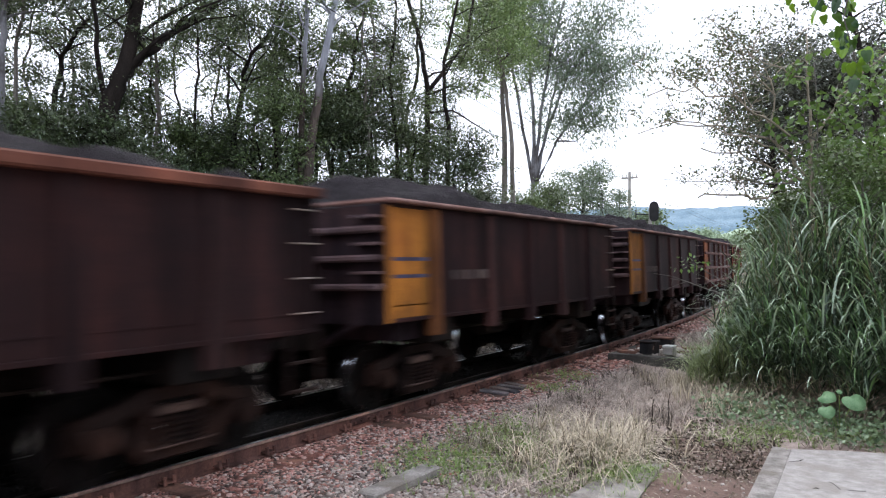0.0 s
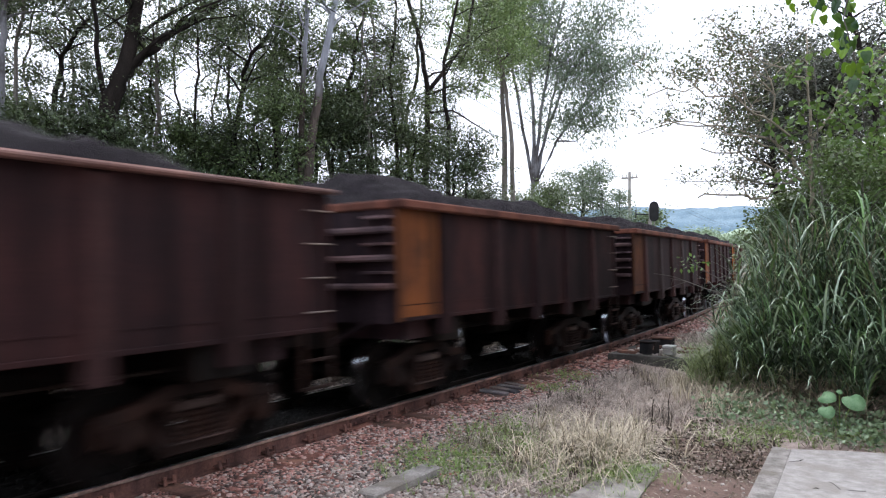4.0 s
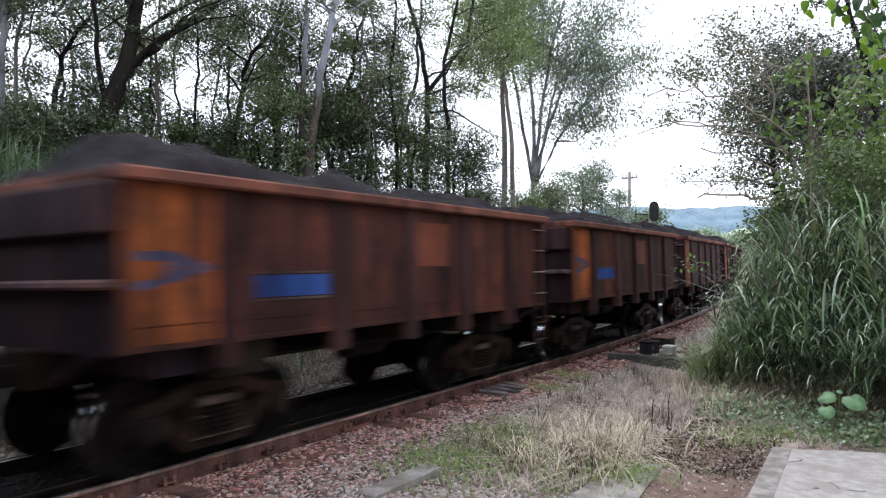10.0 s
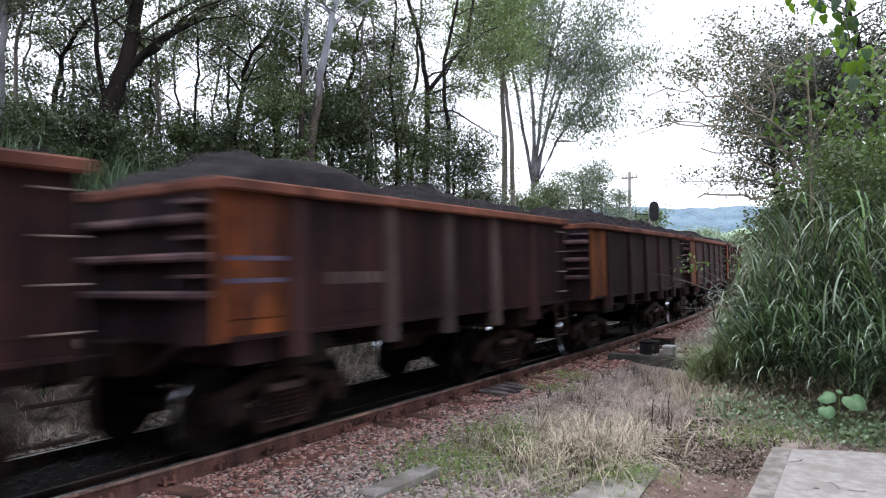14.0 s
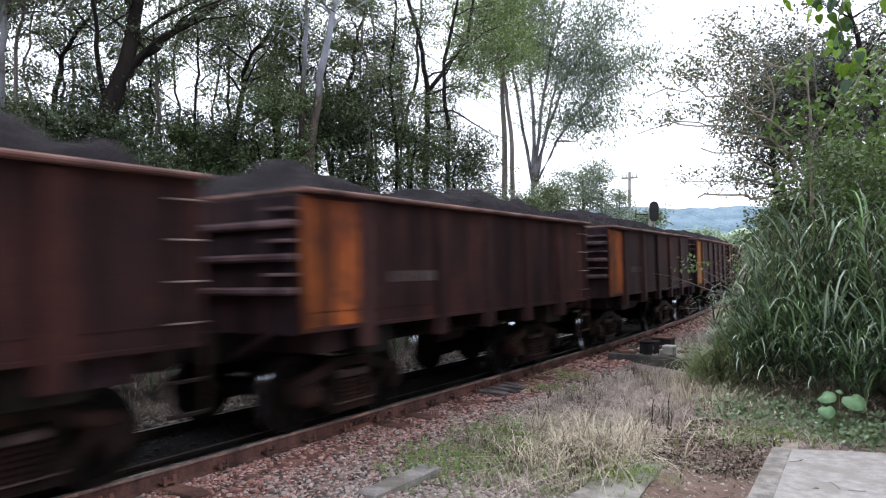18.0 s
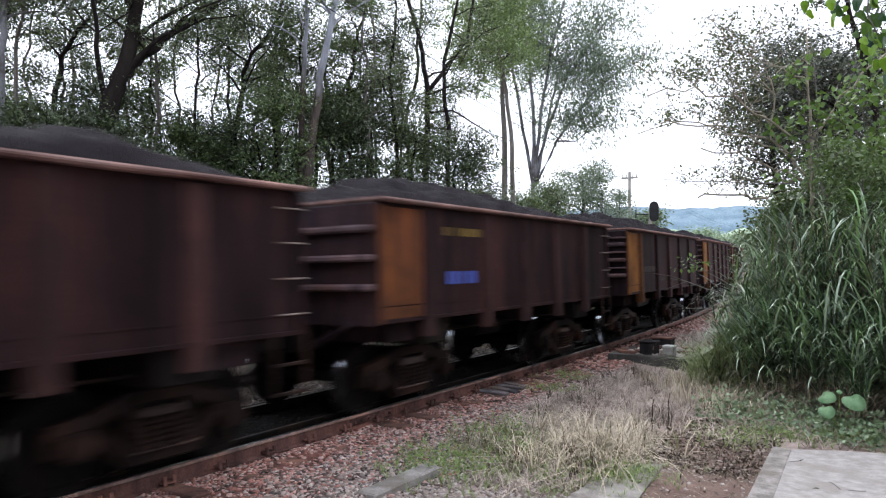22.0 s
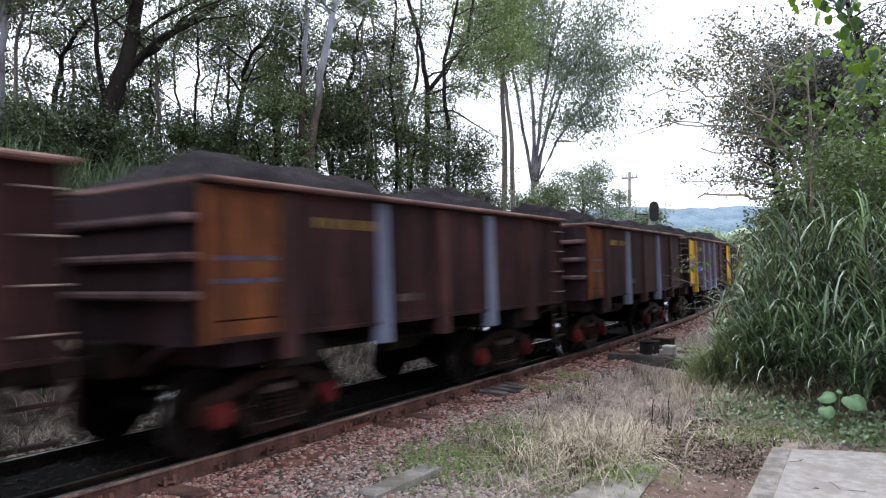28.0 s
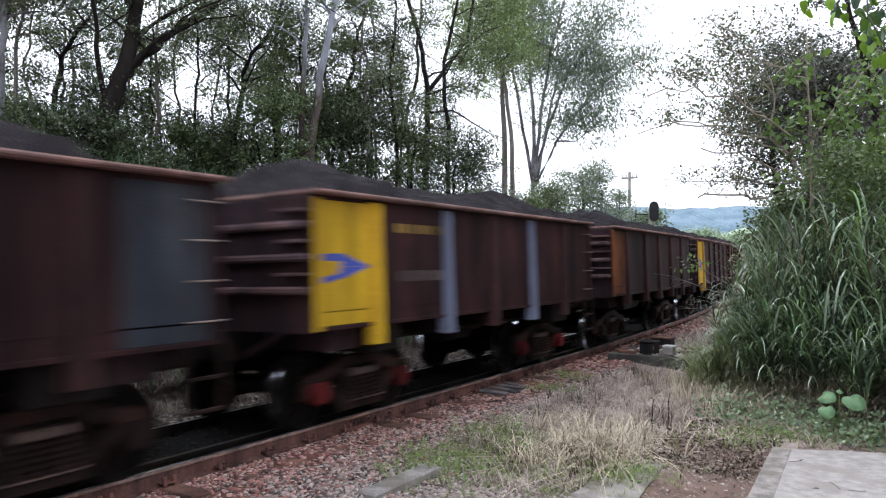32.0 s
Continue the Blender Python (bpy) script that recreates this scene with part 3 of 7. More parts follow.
def coupler(bm, sy):
    a, b = sorted((sy * (HALF + 0.05), sy * (HALF + 0.42)))
    box(bm, -0.08, 0.08, a, b, 0.84, 1.02, 0.02)
    a, b = sorted((sy * (HALF + 0.40), sy * (HALF + 0.585)))
    box(bm, -0.15, 0.13, a, b, 0.78, 1.06, 0.05)
    pts = [(0.28, HALF + 0.02, 0.86), (0.32, HALF + 0.20, 0.62), (0.24, HALF + 0.42, 0.50), (0.10, HALF + 0.58, 0.55)]
    for p, q in zip(pts, pts[1:]):
        rod(bm, (p[0] * sy, p[1] * sy, p[2]), (q[0] * sy, q[1] * sy, q[2]), 0.028, 7)


def bolster(bm):
    box(bm, -1.0, 1.0, -0.17, 0.17, 0.48, 0.76, 0.04)
    rod(bm, (0, 0, 0.74), (0, 0, 0.82), 0.22, 16)


def beam(bm, a, b, h, x0=-0.065, x1=0.065, bev=0.012):
    """A bar from a to b in the side frame's plane, h deep."""
    (ya, za), (yb, zb) = a, b
    ln = math.hypot(yb - ya, zb - za)
    ny, nz = -(zb - za) / ln * h / 2, (yb - ya) / ln * h / 2
    quad = [(ya + ny, za + nz), (yb + ny, zb + nz), (yb - ny, zb - nz), (ya - ny, za - nz)]
    lo, hi = [bm.verts.new((x0, y, z)) for y, z in quad], [bm.verts.new((x1, y, z)) for y, z in quad]
    for i in range(4):
        bm.faces.new((lo[i], lo[(i + 1) % 4], hi[(i + 1) % 4], hi[i]))
    bm.faces.new(lo[::-1])
    front = bm.faces.new(hi)
    bmesh.ops.bevel(bm, geom=list(front.edges), offset=bev, segments=1, affect="EDGES")


def side_frame(bm):
    """Cast truss between the two axle boxes, with a window on each side of the spring nest; at x = 0."""
    for s in (-1, 1):
        beam(bm, (s * 0.94, 0.56), (s * 0.59, 0.62), 0.13)
        beam(bm, (s * 0.62, 0.61), (s * 0.30, 0.72), 0.14, -0.062, 0.062)
        beam(bm, (s * 0.60, 0.50), (s * 0.33, 0.225), 0.11, -0.060, 0.060)
        beam(bm, (s * 0.29, 0.20), (s * 0.29, 0.70), 0.10, -0.070, 0.070)
        beam(bm, (s * 0.94, 0.36), (s * 0.94, 0.58), 0.07, -0.058, 0.058)
        beam(bm, (s * 0.585, 0.40), (s * 0.585, 0.60), 0.075, -0.058, 0.058)
    beam(bm, (-0.34, 0.735), (0.34, 0.735), 0.12, -0.066, 0.066)
    beam(bm, (-0.36, 0.215), (0.36, 0.215), 0.11, -0.080, 0.080)


def axle_box(bm):
    box(bm, -0.06, 0.10, -0.13, 0.13, 0.43, 0.545, 0.02)
    rod(bm, (-0.02, 0, 0.43), (0.13, 0, 0.43), 0.125, 14)
    rod(bm, (0.13, 0, 0.43), (0.155, 0, 0.43), 0.085, 12)


def brake_beam(bm):
    """A trussed beam across the bogie with its two shoe heads."""
    box(bm, -0.82, 0.82, -0.05, 0.05, 0.30, 0.50, 0.02)
    for x in (-0.76, 0.76):
        box(bm, x - 0.07, x + 0.07, -0.13, 0.06, 0.22, 0.60, 0.02)


def spring_seat(bm):
    box(bm, 0.07, 0.135, -0.30, 0.30, 0.262, 0.282, 0.006)


def bolster_end(bm):
    box(bm, -0.05, 0.12, -0.20, 0.20, 0.548, 0.635, 0.02)


def spring(bm):
    prof = [(0.04, 0.0)]
    for k in range(5):
        prof += [(0.05, 0.052 * k + 0.004), (0.068, 0.052 * k + 0.018), (0.068, 0.052 * k + 0.034), (0.05, 0.052 * k + 0.048)]
    lathe(bm, prof + [(0.04, 0.262)], Matrix.Translation((0.095, 0, 0.28)), 10)


WHEEL_PROFILE = [(0.07, -0.09), (0.15, -0.09), (0.17, -0.045), (0.345, -0.03), (0.36, -0.065), (0.425, -0.065), (0.43, 0.03), (0.455, 0.045), (0.455, 0.07), (0.36, 0.07), (0.345, 0.02), (0.17, 0.035), (0.15, 0.09), (0.07, 0.09)]


def wheelset(bm):
    for sx in (-1, 1):
        m = Matrix.Translation((sx * 0.765, 0, 0)) @ Matrix.Rotation(radians(-90 * sx), 4, "Y")
        n0 = len(bm.faces)
        lathe(bm, WHEEL_PROFILE, m, 28)
        bm.faces.ensure_lookup_table()
        for fc in bm.faces[n0:]:
            r = fc.calc_center_median()
            if 0.420 < math.hypot(r.y, r.z) < 0.435:
                fc.material_index = 1
        for k in range(5):
            a = k * math.tau / 5
            rod(bm, (sx * 0.83, 0.26 * math.cos(a), 0.26 * math.sin(a)), (sx * 0.80, 0.26 * math.cos(a), 0.26 * math.sin(a)), 0.05, 8)
    rod(bm, (-1.05, 0, 0), (1.05, 0, 0), 0.075, 14)


def bars_of(y0, y1, z0, z1, widths, gap=0.03):
    """Bars of lettering-size on the near wall."""
    def build(bm):
        y = y0
        for w in widths:
            if y + w > y1:
                break
            box(bm, WIDE - 0.0745, WIDE - 0.0695, y, y + w, z0, z1)
            y += w + gap
    return build


def arrow_mark(bm):
    """The pointed two-stroke emblem on the yellow panel."""
    x = WIDE - 0.0665
    def strip(pts):
        vs = [bm.verts.new((x, -HALF + y, z)) for y, z in pts]
        ws = [bm.verts.new((x - 0.004, -HALF + y, z)) for y, z in pts]
        n = len(pts)
        for i in range(n):
            bm.faces.new((vs[i], vs[(i + 1) % n], ws[(i + 1) % n], ws[i]))
        bm.faces.new(vs)
        bm.faces.new(ws[::-1])
    strip([(0.12, 1.98), (0.12, 1.91), (0.44, 1.90), (0.40, 1.85), (0.91, 1.85), (0.60, 1.94), (0.44, 1.99)])
    strip([(0.42, 1.846), (0.91, 1.846), (0.50, 1.73), (0.12, 1.66), (0.12, 1.73), (0.38, 1.77)])


def word(y, z, h, widths):
    return bars_of(-HALF + y, HALF, z, z + h, widths, 0.045)


MARKS = {
    "arrow": ("emblem", arrow_mark, BLUE, "blue pointed emblem"),
    "old_arrow": ("emblem", arrow_mark, BLUE_OLD, "faded blue emblem"),
    "old_lines": ("faded_band", lambda bm: [box(bm, WIDE - 0.069, WIDE - 0.0655, -HALF + 0.14, -HALF + 0.88, z, z + 0.045) for z in (1.91, 1.70)], BLUE_OLD, "two faded blue bands"),
    "blue_word": ("lettering", word(1.50, 1.60, 0.17, (0.10, 0.11, 0.10, 0.02, 0.10, 0.11)), BLUE, "blue stencilled code"),
    "yellow_word": ("lettering", word(1.42, 2.25, 0.11, (0.09, 0.1, 0.09, 0.1, 0.06, 0.1, 0.09, 0.08)), MARK_YELLOW, "yellow stencilled code"),
    "pale_word": ("lettering", word(1.45, 1.66, 0.13, (0.11, 0.12, 0.1, 0.05, 0.11, 0.1, 0.12)), MARK, "pale stencilled code"),
    "low_word": ("lettering", word(2.85, 1.42, 0.09, (0.08, 0.09, 0.07, 0.09)), MARK, "small pale stencil"),
    "blue_plate": ("plate", bars_of(-HALF + 1.36, HALF, 1.56, 1.77, (1.02,)), BLUE_DEEP, "blue painted rectangle"),
    "plate_lines": ("plate_border", lambda bm: [box(bm, WIDE - 0.0745, WIDE - 0.0690, -HALF + 1.36, -HALF + 2.38, z, z + 0.022) for z in (1.525, 1.785)], MARK, "pale border lines"),
    "rust_patch": ("patch", bars_of(-HALF + 4.02, HALF, 1.84, 2.40, (0.68,)), PATCH, "orange rusty patch"),
    "pale_patch": ("patch", bars_of(-HALF + 0.72, HALF, 1.40, 1.52, (0.3,)), MARK, "pale rubbed patch"),
}
WAGONS = []


def wagon(j, side=SIDE, panel=ORANGE, ribs=None, end="bars", steps=True, style="ribs", marks=(), corner=None, tail=None, rim=None, label="", red_boxes=False):
    """Ore wagon number j behind the first; ribs: paint of the five stakes."""
    rng = random.Random(500 + j)
    ribs = [RIB_BROWN if r is SIDE else r for r in ribs or [RIB_BROWN, RIB_BROWN, side, RIB_BROWN, side][j % 3:] + [side, RIB_BROWN][:j % 3]]
    top = tagged(new("ore_wagon"), label or "dark rusty brown ore wagon heaped with dark ore", "railway wagon", "wagons of the ore train")
    for sx in (-1, 1):
        shared("side_wall", lambda bm: side_wall(bm, sx), side, top, key=str(sx))
    shared("rim", rim_frame if rim is None else rim_thick, rim or RIM, top, "lighter worn rusty top rim")
    for i, mat in enumerate(ribs):
        r = shared("rib", rib, {YELLOW.name: YELLOW, OCHRE.name: OCHRE_DULL}.get(panel.name, mat) if i == 0 else mat, top)
        r.location = (0, (i - 2) * 1.27 if i else -HALF + 1.03, 0)
        r = shared("rib", rib, side, top)
        r.matrix_local = Matrix.Translation((0, (i - 2) * 1.27, 0)) @ Matrix.Rotation(math.pi, 4, "Z")
    for k, m in enumerate((Matrix.Identity(4), Matrix.Rotation(math.pi, 4, "Z"), Matrix.Diagonal((1, -1, 1, 1)), Matrix.Diagonal((-1, 1, 1, 1)))):
        r = shared("corner_post", corner_post, (corner or panel) if k == 0 else side, top)
        r.matrix_local = m
    if panel is not None:
        shared("painted_panel", panel_plate, panel, top, "weathered paint on the leading panel")
    if tail is not None:
        r = shared("painted_panel", panel_plate, tail, top, "slate blue repainted panel")
        r.location = (0, 2 * HALF - 1.05, 0)
    for sy in (-1, 1):
        shared("end_wall", lambda bm: end_wall(bm, sy), END, top, key=str(sy))
        turn = Matrix.Rotation(math.pi, 4, "Z") if sy > 0 else Matrix.Identity(4)
        shared("coupler", lambda bm: coupler(bm, sy), UNDER, top, key=str(sy))
        if sy > 0:
            continue
        if end == "bars":
            for z in (2.29, 1.945, 1.60):
                shared("end_bar", end_bar, BAR, top).matrix_local = turn @ Matrix.Translation((0, -HALF, z))
        elif end == "deep":
            shared("end_bar", end_bar, BAR, top).matrix_local = turn @ Matrix.Translation((0, -HALF, 1.72))
            shared("end_plate", end_deep, END, top).matrix_local = turn @ Matrix.Translation((0, -HALF, TOP - 0.11))
        if steps and end != "plain":
            for z in (2.44, 2.115, 1.77):
                shared("step", small_step, BAR, top).matrix_local = turn @ Matrix.Translation((0, -HALF - 0.02, z))
        elif end == "plain" and sy < 0:
            shared("step", small_step, BAR, top).matrix_local = turn @ Matrix.Translation((0, -HALF, 2.40))
    if style == "rails":
        for z in (2.20, 1.70, 1.24):
            shared("side_rail", lambda bm: box(bm, WIDE - 0.074, WIDE - 0.012, -HALF, HALF, -0.042, 0.042, 0.016), RAIL_BAR, top).location = (0, 0, z)
    for z in (2.42, 2.08, 1.73, 1.38):
        shared("rung", side_rung, RUNG, top).location = (0, 0, z)
    shared("stirrup", low_stirrup, TRUCK, top)
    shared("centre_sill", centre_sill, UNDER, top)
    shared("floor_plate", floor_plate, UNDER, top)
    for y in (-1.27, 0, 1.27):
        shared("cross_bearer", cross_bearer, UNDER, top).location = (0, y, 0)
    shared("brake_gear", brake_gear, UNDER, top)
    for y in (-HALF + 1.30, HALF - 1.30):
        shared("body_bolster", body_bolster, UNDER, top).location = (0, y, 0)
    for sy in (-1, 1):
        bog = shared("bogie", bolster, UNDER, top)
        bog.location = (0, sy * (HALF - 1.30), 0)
        for sx in (-1, 1):
            turn = Matrix.Identity(4) if sx > 0 else Matrix.Rotation(math.pi, 4, "Z")
            shared("side_frame", side_frame, TRUCK, bog).matrix_local = Matrix.Translation((sx * 1.0, 0, 0)) @ turn
            for y in (-0.76, 0.76):
                shared("axle_box", axle_box, SPRING_RED if red_boxes else TRUCK, bog, "red painted axle box" if red_boxes else "").matrix_local = Matrix.Translation((sx * 1.0, y, 0)) @ turn
            if sx > 0:
                shared("spring_seat", spring_seat, TRUCK_EDGE, bog, "rubbed bright spring seat").location = (1.0, 0, 0)
                shared("bolster_end", bolster_end, TRUCK_EDGE, bog, "worn bolster end").location = (1.0, 0, 0)
                for y in (-0.17, 0.0, 0.17):
                    shared("spring", spring, TRUCK, bog).location = (1.0, y, 0)
        for y, turn in ((-0.36, Matrix.Identity(4)), (0.36, Matrix.Rotation(math.pi, 4, "Z"))):
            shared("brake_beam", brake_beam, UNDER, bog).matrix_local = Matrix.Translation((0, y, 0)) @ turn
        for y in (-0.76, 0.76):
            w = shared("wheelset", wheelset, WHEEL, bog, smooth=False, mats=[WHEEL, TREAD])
            w.matrix_parent_inverse = Matrix.Translation((0, y, 0.43))
            WHEELS.append(w)
    for mark in marks:
        name, build, mat, text = MARKS[mark]
        shared(name, build, mat, top, text, key=mark)
    # the heap of ore
    nx, ny = 21, 66
    verts, faces = [], []
    peaks = [(rng.uniform(-2.9, -1.6), rng.uniform(0.40, 0.60)), (rng.uniform(-0.9, 0.7), rng.uniform(0.34, 0.52)), (rng.uniform(1.4, 2.6), rng.uniform(0.36, 0.56))]
    for a in range(ny):
        for b in range(nx):
            y = -HALF + 0.08 + (2 * HALF - 0.16) * a / (ny - 1)
            x = -WIDE + 0.12 + (2 * WIDE - 0.24) * b / (nx - 1)
            cross = 1 - (abs(x) / (WIDE - 0.12)) ** 1.6
            z = max(h - 0.42 * max(0, abs(y - c) - 0.5) ** 1.0 * 0.62 for c, h in peaks)
            z = max(z, 0.16) * min(1, (HALF - 0.08 - abs(y)) / 0.6) * (0.25 + 0.75 * cross)
            z += 0.18 * noise.noise((x * 1.5, y * 1.5, j * 3.1)) + 0.13 * abs(noise.noise((x * 3.2, y * 3.2, j * 5.7))) + 0.09 * noise.noise((x * 8.5, y * 8.5, j * 2.3))
            edge = b in (0, nx - 1) or a in (0, ny - 1)
            verts.append((x, y, TOP - 0.16 if edge else TOP - 0.10 + max(0, z)))
    for a in range(ny - 1):
        for b in range(nx - 1):
            faces.append((a * nx + b, a * nx + b + 1, (a + 1) * nx + b + 1, (a + 1) * nx + b))
    heap = tagged(new("ore_load", mesh_from("ore_load", verts, faces, ORE, None, True)), "uneven heap of dark grey ore in a wagon", "ore", "ore loads of the train")
    WAGONS.append((j, top, heap))
    return top


WHEELS = []


def build_train():
    stock = {}

    def many(js, **kw):
        for j in js:
            stock[j] = kw

    brown = "dark rusty brown ore wagon heaped with dark ore"
    many((-2, -1, 5, 18, 44), side=SIDE_DARK, rim=RIM_ORANGE, panel=ORANGE, label=brown)
    many((0, 1), side=SIDE_DARK, panel=OCHRE, marks=("old_lines", "pale_word"), label="dark brown ore wagon, ochre corner panel, faded blue emblem")
    many((2,), side=SIDE, panel=ORANGE, ribs=[RIB_RED] * 5, end="deep", style="rails", label="red-rusted ore wagon with horizontal side rails")
    many((3,), side=SIDE_DARK, panel=AMBER, ribs=[RIB_RED] * 5, end="deep", style="rails", label="dark ore wagon framed by red-rusted horizontal rails")
    many((4,), side=SIDE, panel=OCHRE, marks=("old_lines", "pale_word"), label="brown ore wagon with a stained ochre corner panel")
    many((6, 19), side=SIDE, panel=ORANGE, rim=RIM_ORANGE, ribs=[SIDE, GREY_OLD, SIDE, GREY_OLD, SIDE], label="brown ore wagon with dusty grey stakes")
    many((7,), side=SIDE_DARK, rim=RIM_ORANGE, panel=ORANGE, steps=False, label="dark ore wagon with a rusty orange-brown corner panel")
    many((8,), side=SIDE_RED, panel=OCHRE, ribs=[SIDE, GREY_OLD, GREY_OLD, GREY_OLD, SIDE], marks=("old_arrow",), label="brown ore wagon, ochre panel, dusty grey stakes")
    many((9,), side=SIDE_RED, panel=ORANGE, ribs=[SIDE, GREY_OLD, GREY_OLD, GREY_OLD, SIDE], marks=("old_arrow",), label="brown ore wagon, dull orange panel, dusty grey stakes")
    many((10, 11), side=SIDE_RED, panel=AMBER, marks=("pale_word", "low_word"), label="brown ore wagon, rust-orange corner panel, pale stencils")
    many((12, 13), side=SIDE_FOX, ribs=[SIDE_RUST, SIDE, SIDE, SIDE, SIDE_RUST], rim=RIM_ORANGE, panel=AMBER, end="deep", steps=False, marks=("old_arrow", "blue_plate", "plate_lines", "rust_patch"), label="reddish ore wagon, ochre panel, blue painted plate")
    many((14, 15), side=SIDE, rim=RIM_ORANGE, panel=ORANGE, end="plain", label="brown ore wagon with a plain flat end")
    many((16, 17), side=SIDE_DARK, panel=AMBER, ribs=[SIDE, GREY_OLD, GREY_OLD, GREY_OLD, SIDE], marks=("old_lines", "pale_word", "pale_patch"), rim=RIM_ORANGE, label="dark ore wagon, ochre panel, faded blue lines, dusty stakes")
    many((20, 21), side=SIDE_RUST, panel=AMBER, marks=("low_word",), label="rusty brown ore wagon with a stained orange corner panel")
    many((28, 29), side=SIDE_RED, panel=OCHRE, marks=("low_word", "pale_word"), label="rusty brown ore wagon with a stained golden-ochre corner panel")
    many((22, 23), side=SIDE_RUST, panel=AMBER, marks=("pale_word",), label="red-brown ore wagon with a rust-orange corner panel")
    many((24,), side=SIDE_RED, panel=OCHRE, marks=("pale_word",), label="brown ore wagon, ochre corner panel, pale stencil")
    many((25,), side=SIDE_RED, panel=ORANGE, marks=("pale_word",), label="brown ore wagon, rusty orange panel, pale stencil")
    many((26, 27), side=SIDE, panel=ORANGE, marks=("blue_word", "yellow_word"), steps=False, label="brown ore wagon with a blue and a yellow stencilled code")
    many((30, 31), side=SIDE, panel=ORANGE, marks=("old_lines",), label="brown ore wagon with a dull orange corner panel")
    many((32, 33), side=SIDE_RED, panel=YELLOW, marks=("arrow", "blue_word", "yellow_word"), label="red-brown ore wagon with a bright yellow corner panel")
    many((34, 35), side=SIDE_RED, panel=ORANGE, ribs=[SIDE, GREY, SIDE, GREY, SIDE], steps=False, marks=("old_lines", "yellow_word", "low_word"), label="brown ore wagon, orange panel, two pale grey stakes")
    many((36,), side=SIDE_RED, panel=YELLOW, ribs=[SIDE, GREY, GREY, GREY, SIDE], marks=("arrow", "blue_word", "yellow_word"), label="brown ore wagon, yellow panel, blue emblem, three grey stakes")
    many((37,), side=SIDE, panel=YELLOW, ribs=[SIDE, GREY_OLD, GREY_OLD, GREY_OLD, GREY_OLD], marks=("arrow", "blue_word", "yellow_word"), label="brown ore wagon, yellow panel, blue emblem, dusty stakes")
    many((38,), side=SIDE_RED, panel=YELLOW, ribs=[SIDE, GREY, SIDE, GREY, SIDE], tail=SLATE, marks=("arrow", "yellow_word", "pale_word"), label="brown ore wagon, yellow panel, grey stakes, slate end panel")
    many((39,), side=SIDE_RED, panel=YELLOW, ribs=[SIDE, GREY, SIDE, GREY, SIDE], marks=("arrow", "yellow_word", "pale_word"), label="brown ore wagon, yellow panel, blue emblem, two grey stakes")
    many((40, 42, 43), side=SIDE_RED, panel=ORANGE, label="rusty ore wagon with an orange corner panel")
    many((41,), side=SIDE_DARK, panel=YELLOW, marks=("arrow", "pale_word"), label="dark ore wagon with a yellow corner panel")
    for j in sorted(stock):
        wagon(j, **stock[j], red_boxes=j in (34, 35, 39))


build_train()


# ---- trees ----
def tube(paths, sides=6):
    """paths: list of (points, radii). Returns verts, faces."""
    verts, faces = [], []
    for pts, rad in paths:
        base = len(verts)
        for i, (p, r) in enumerate(zip(pts, rad)):
            d = (pts[min(i + 1, len(pts) - 1)] - pts[max(i - 1, 0)]).normalized()
            a = d.orthogonal().normalized() if abs(d.z) < 0.9 else Vector((1, 0, 0)).cross(d).normalized()
            b = d.cross(a)
            for k in range(sides):
                t = k * math.tau / sides
                verts.append(p + r * (a * math.cos(t) + b * math.sin(t)))
        for i in range(len(pts) - 1):
            for k in range(sides):
                q = base + i * sides
                faces.append((q + k, q + (k + 1) % sides, q + sides + (k + 1) % sides, q + sides + k))
        faces.append(tuple(base + (len(pts) - 1) * sides + k for k in range(sides)))
    return verts, faces


def curve_pts(rng, a, b, n, wob, sag=0.0):
    out = []
    for i in range(n + 1):
        t = i / n
        p = a.lerp(b, t)
        k = math.sin(t * math.pi) if i < n else 0.0
        p = p + Vector((rng.uniform(-1, 1), rng.uniform(-1, 1), rng.uniform(-0.6, 0.6))) * wob * (0.4 if i in (0, n) else 1) * (0 if i == 0 else 1)
        p.z += sag * k
        out.append(p)
    return out


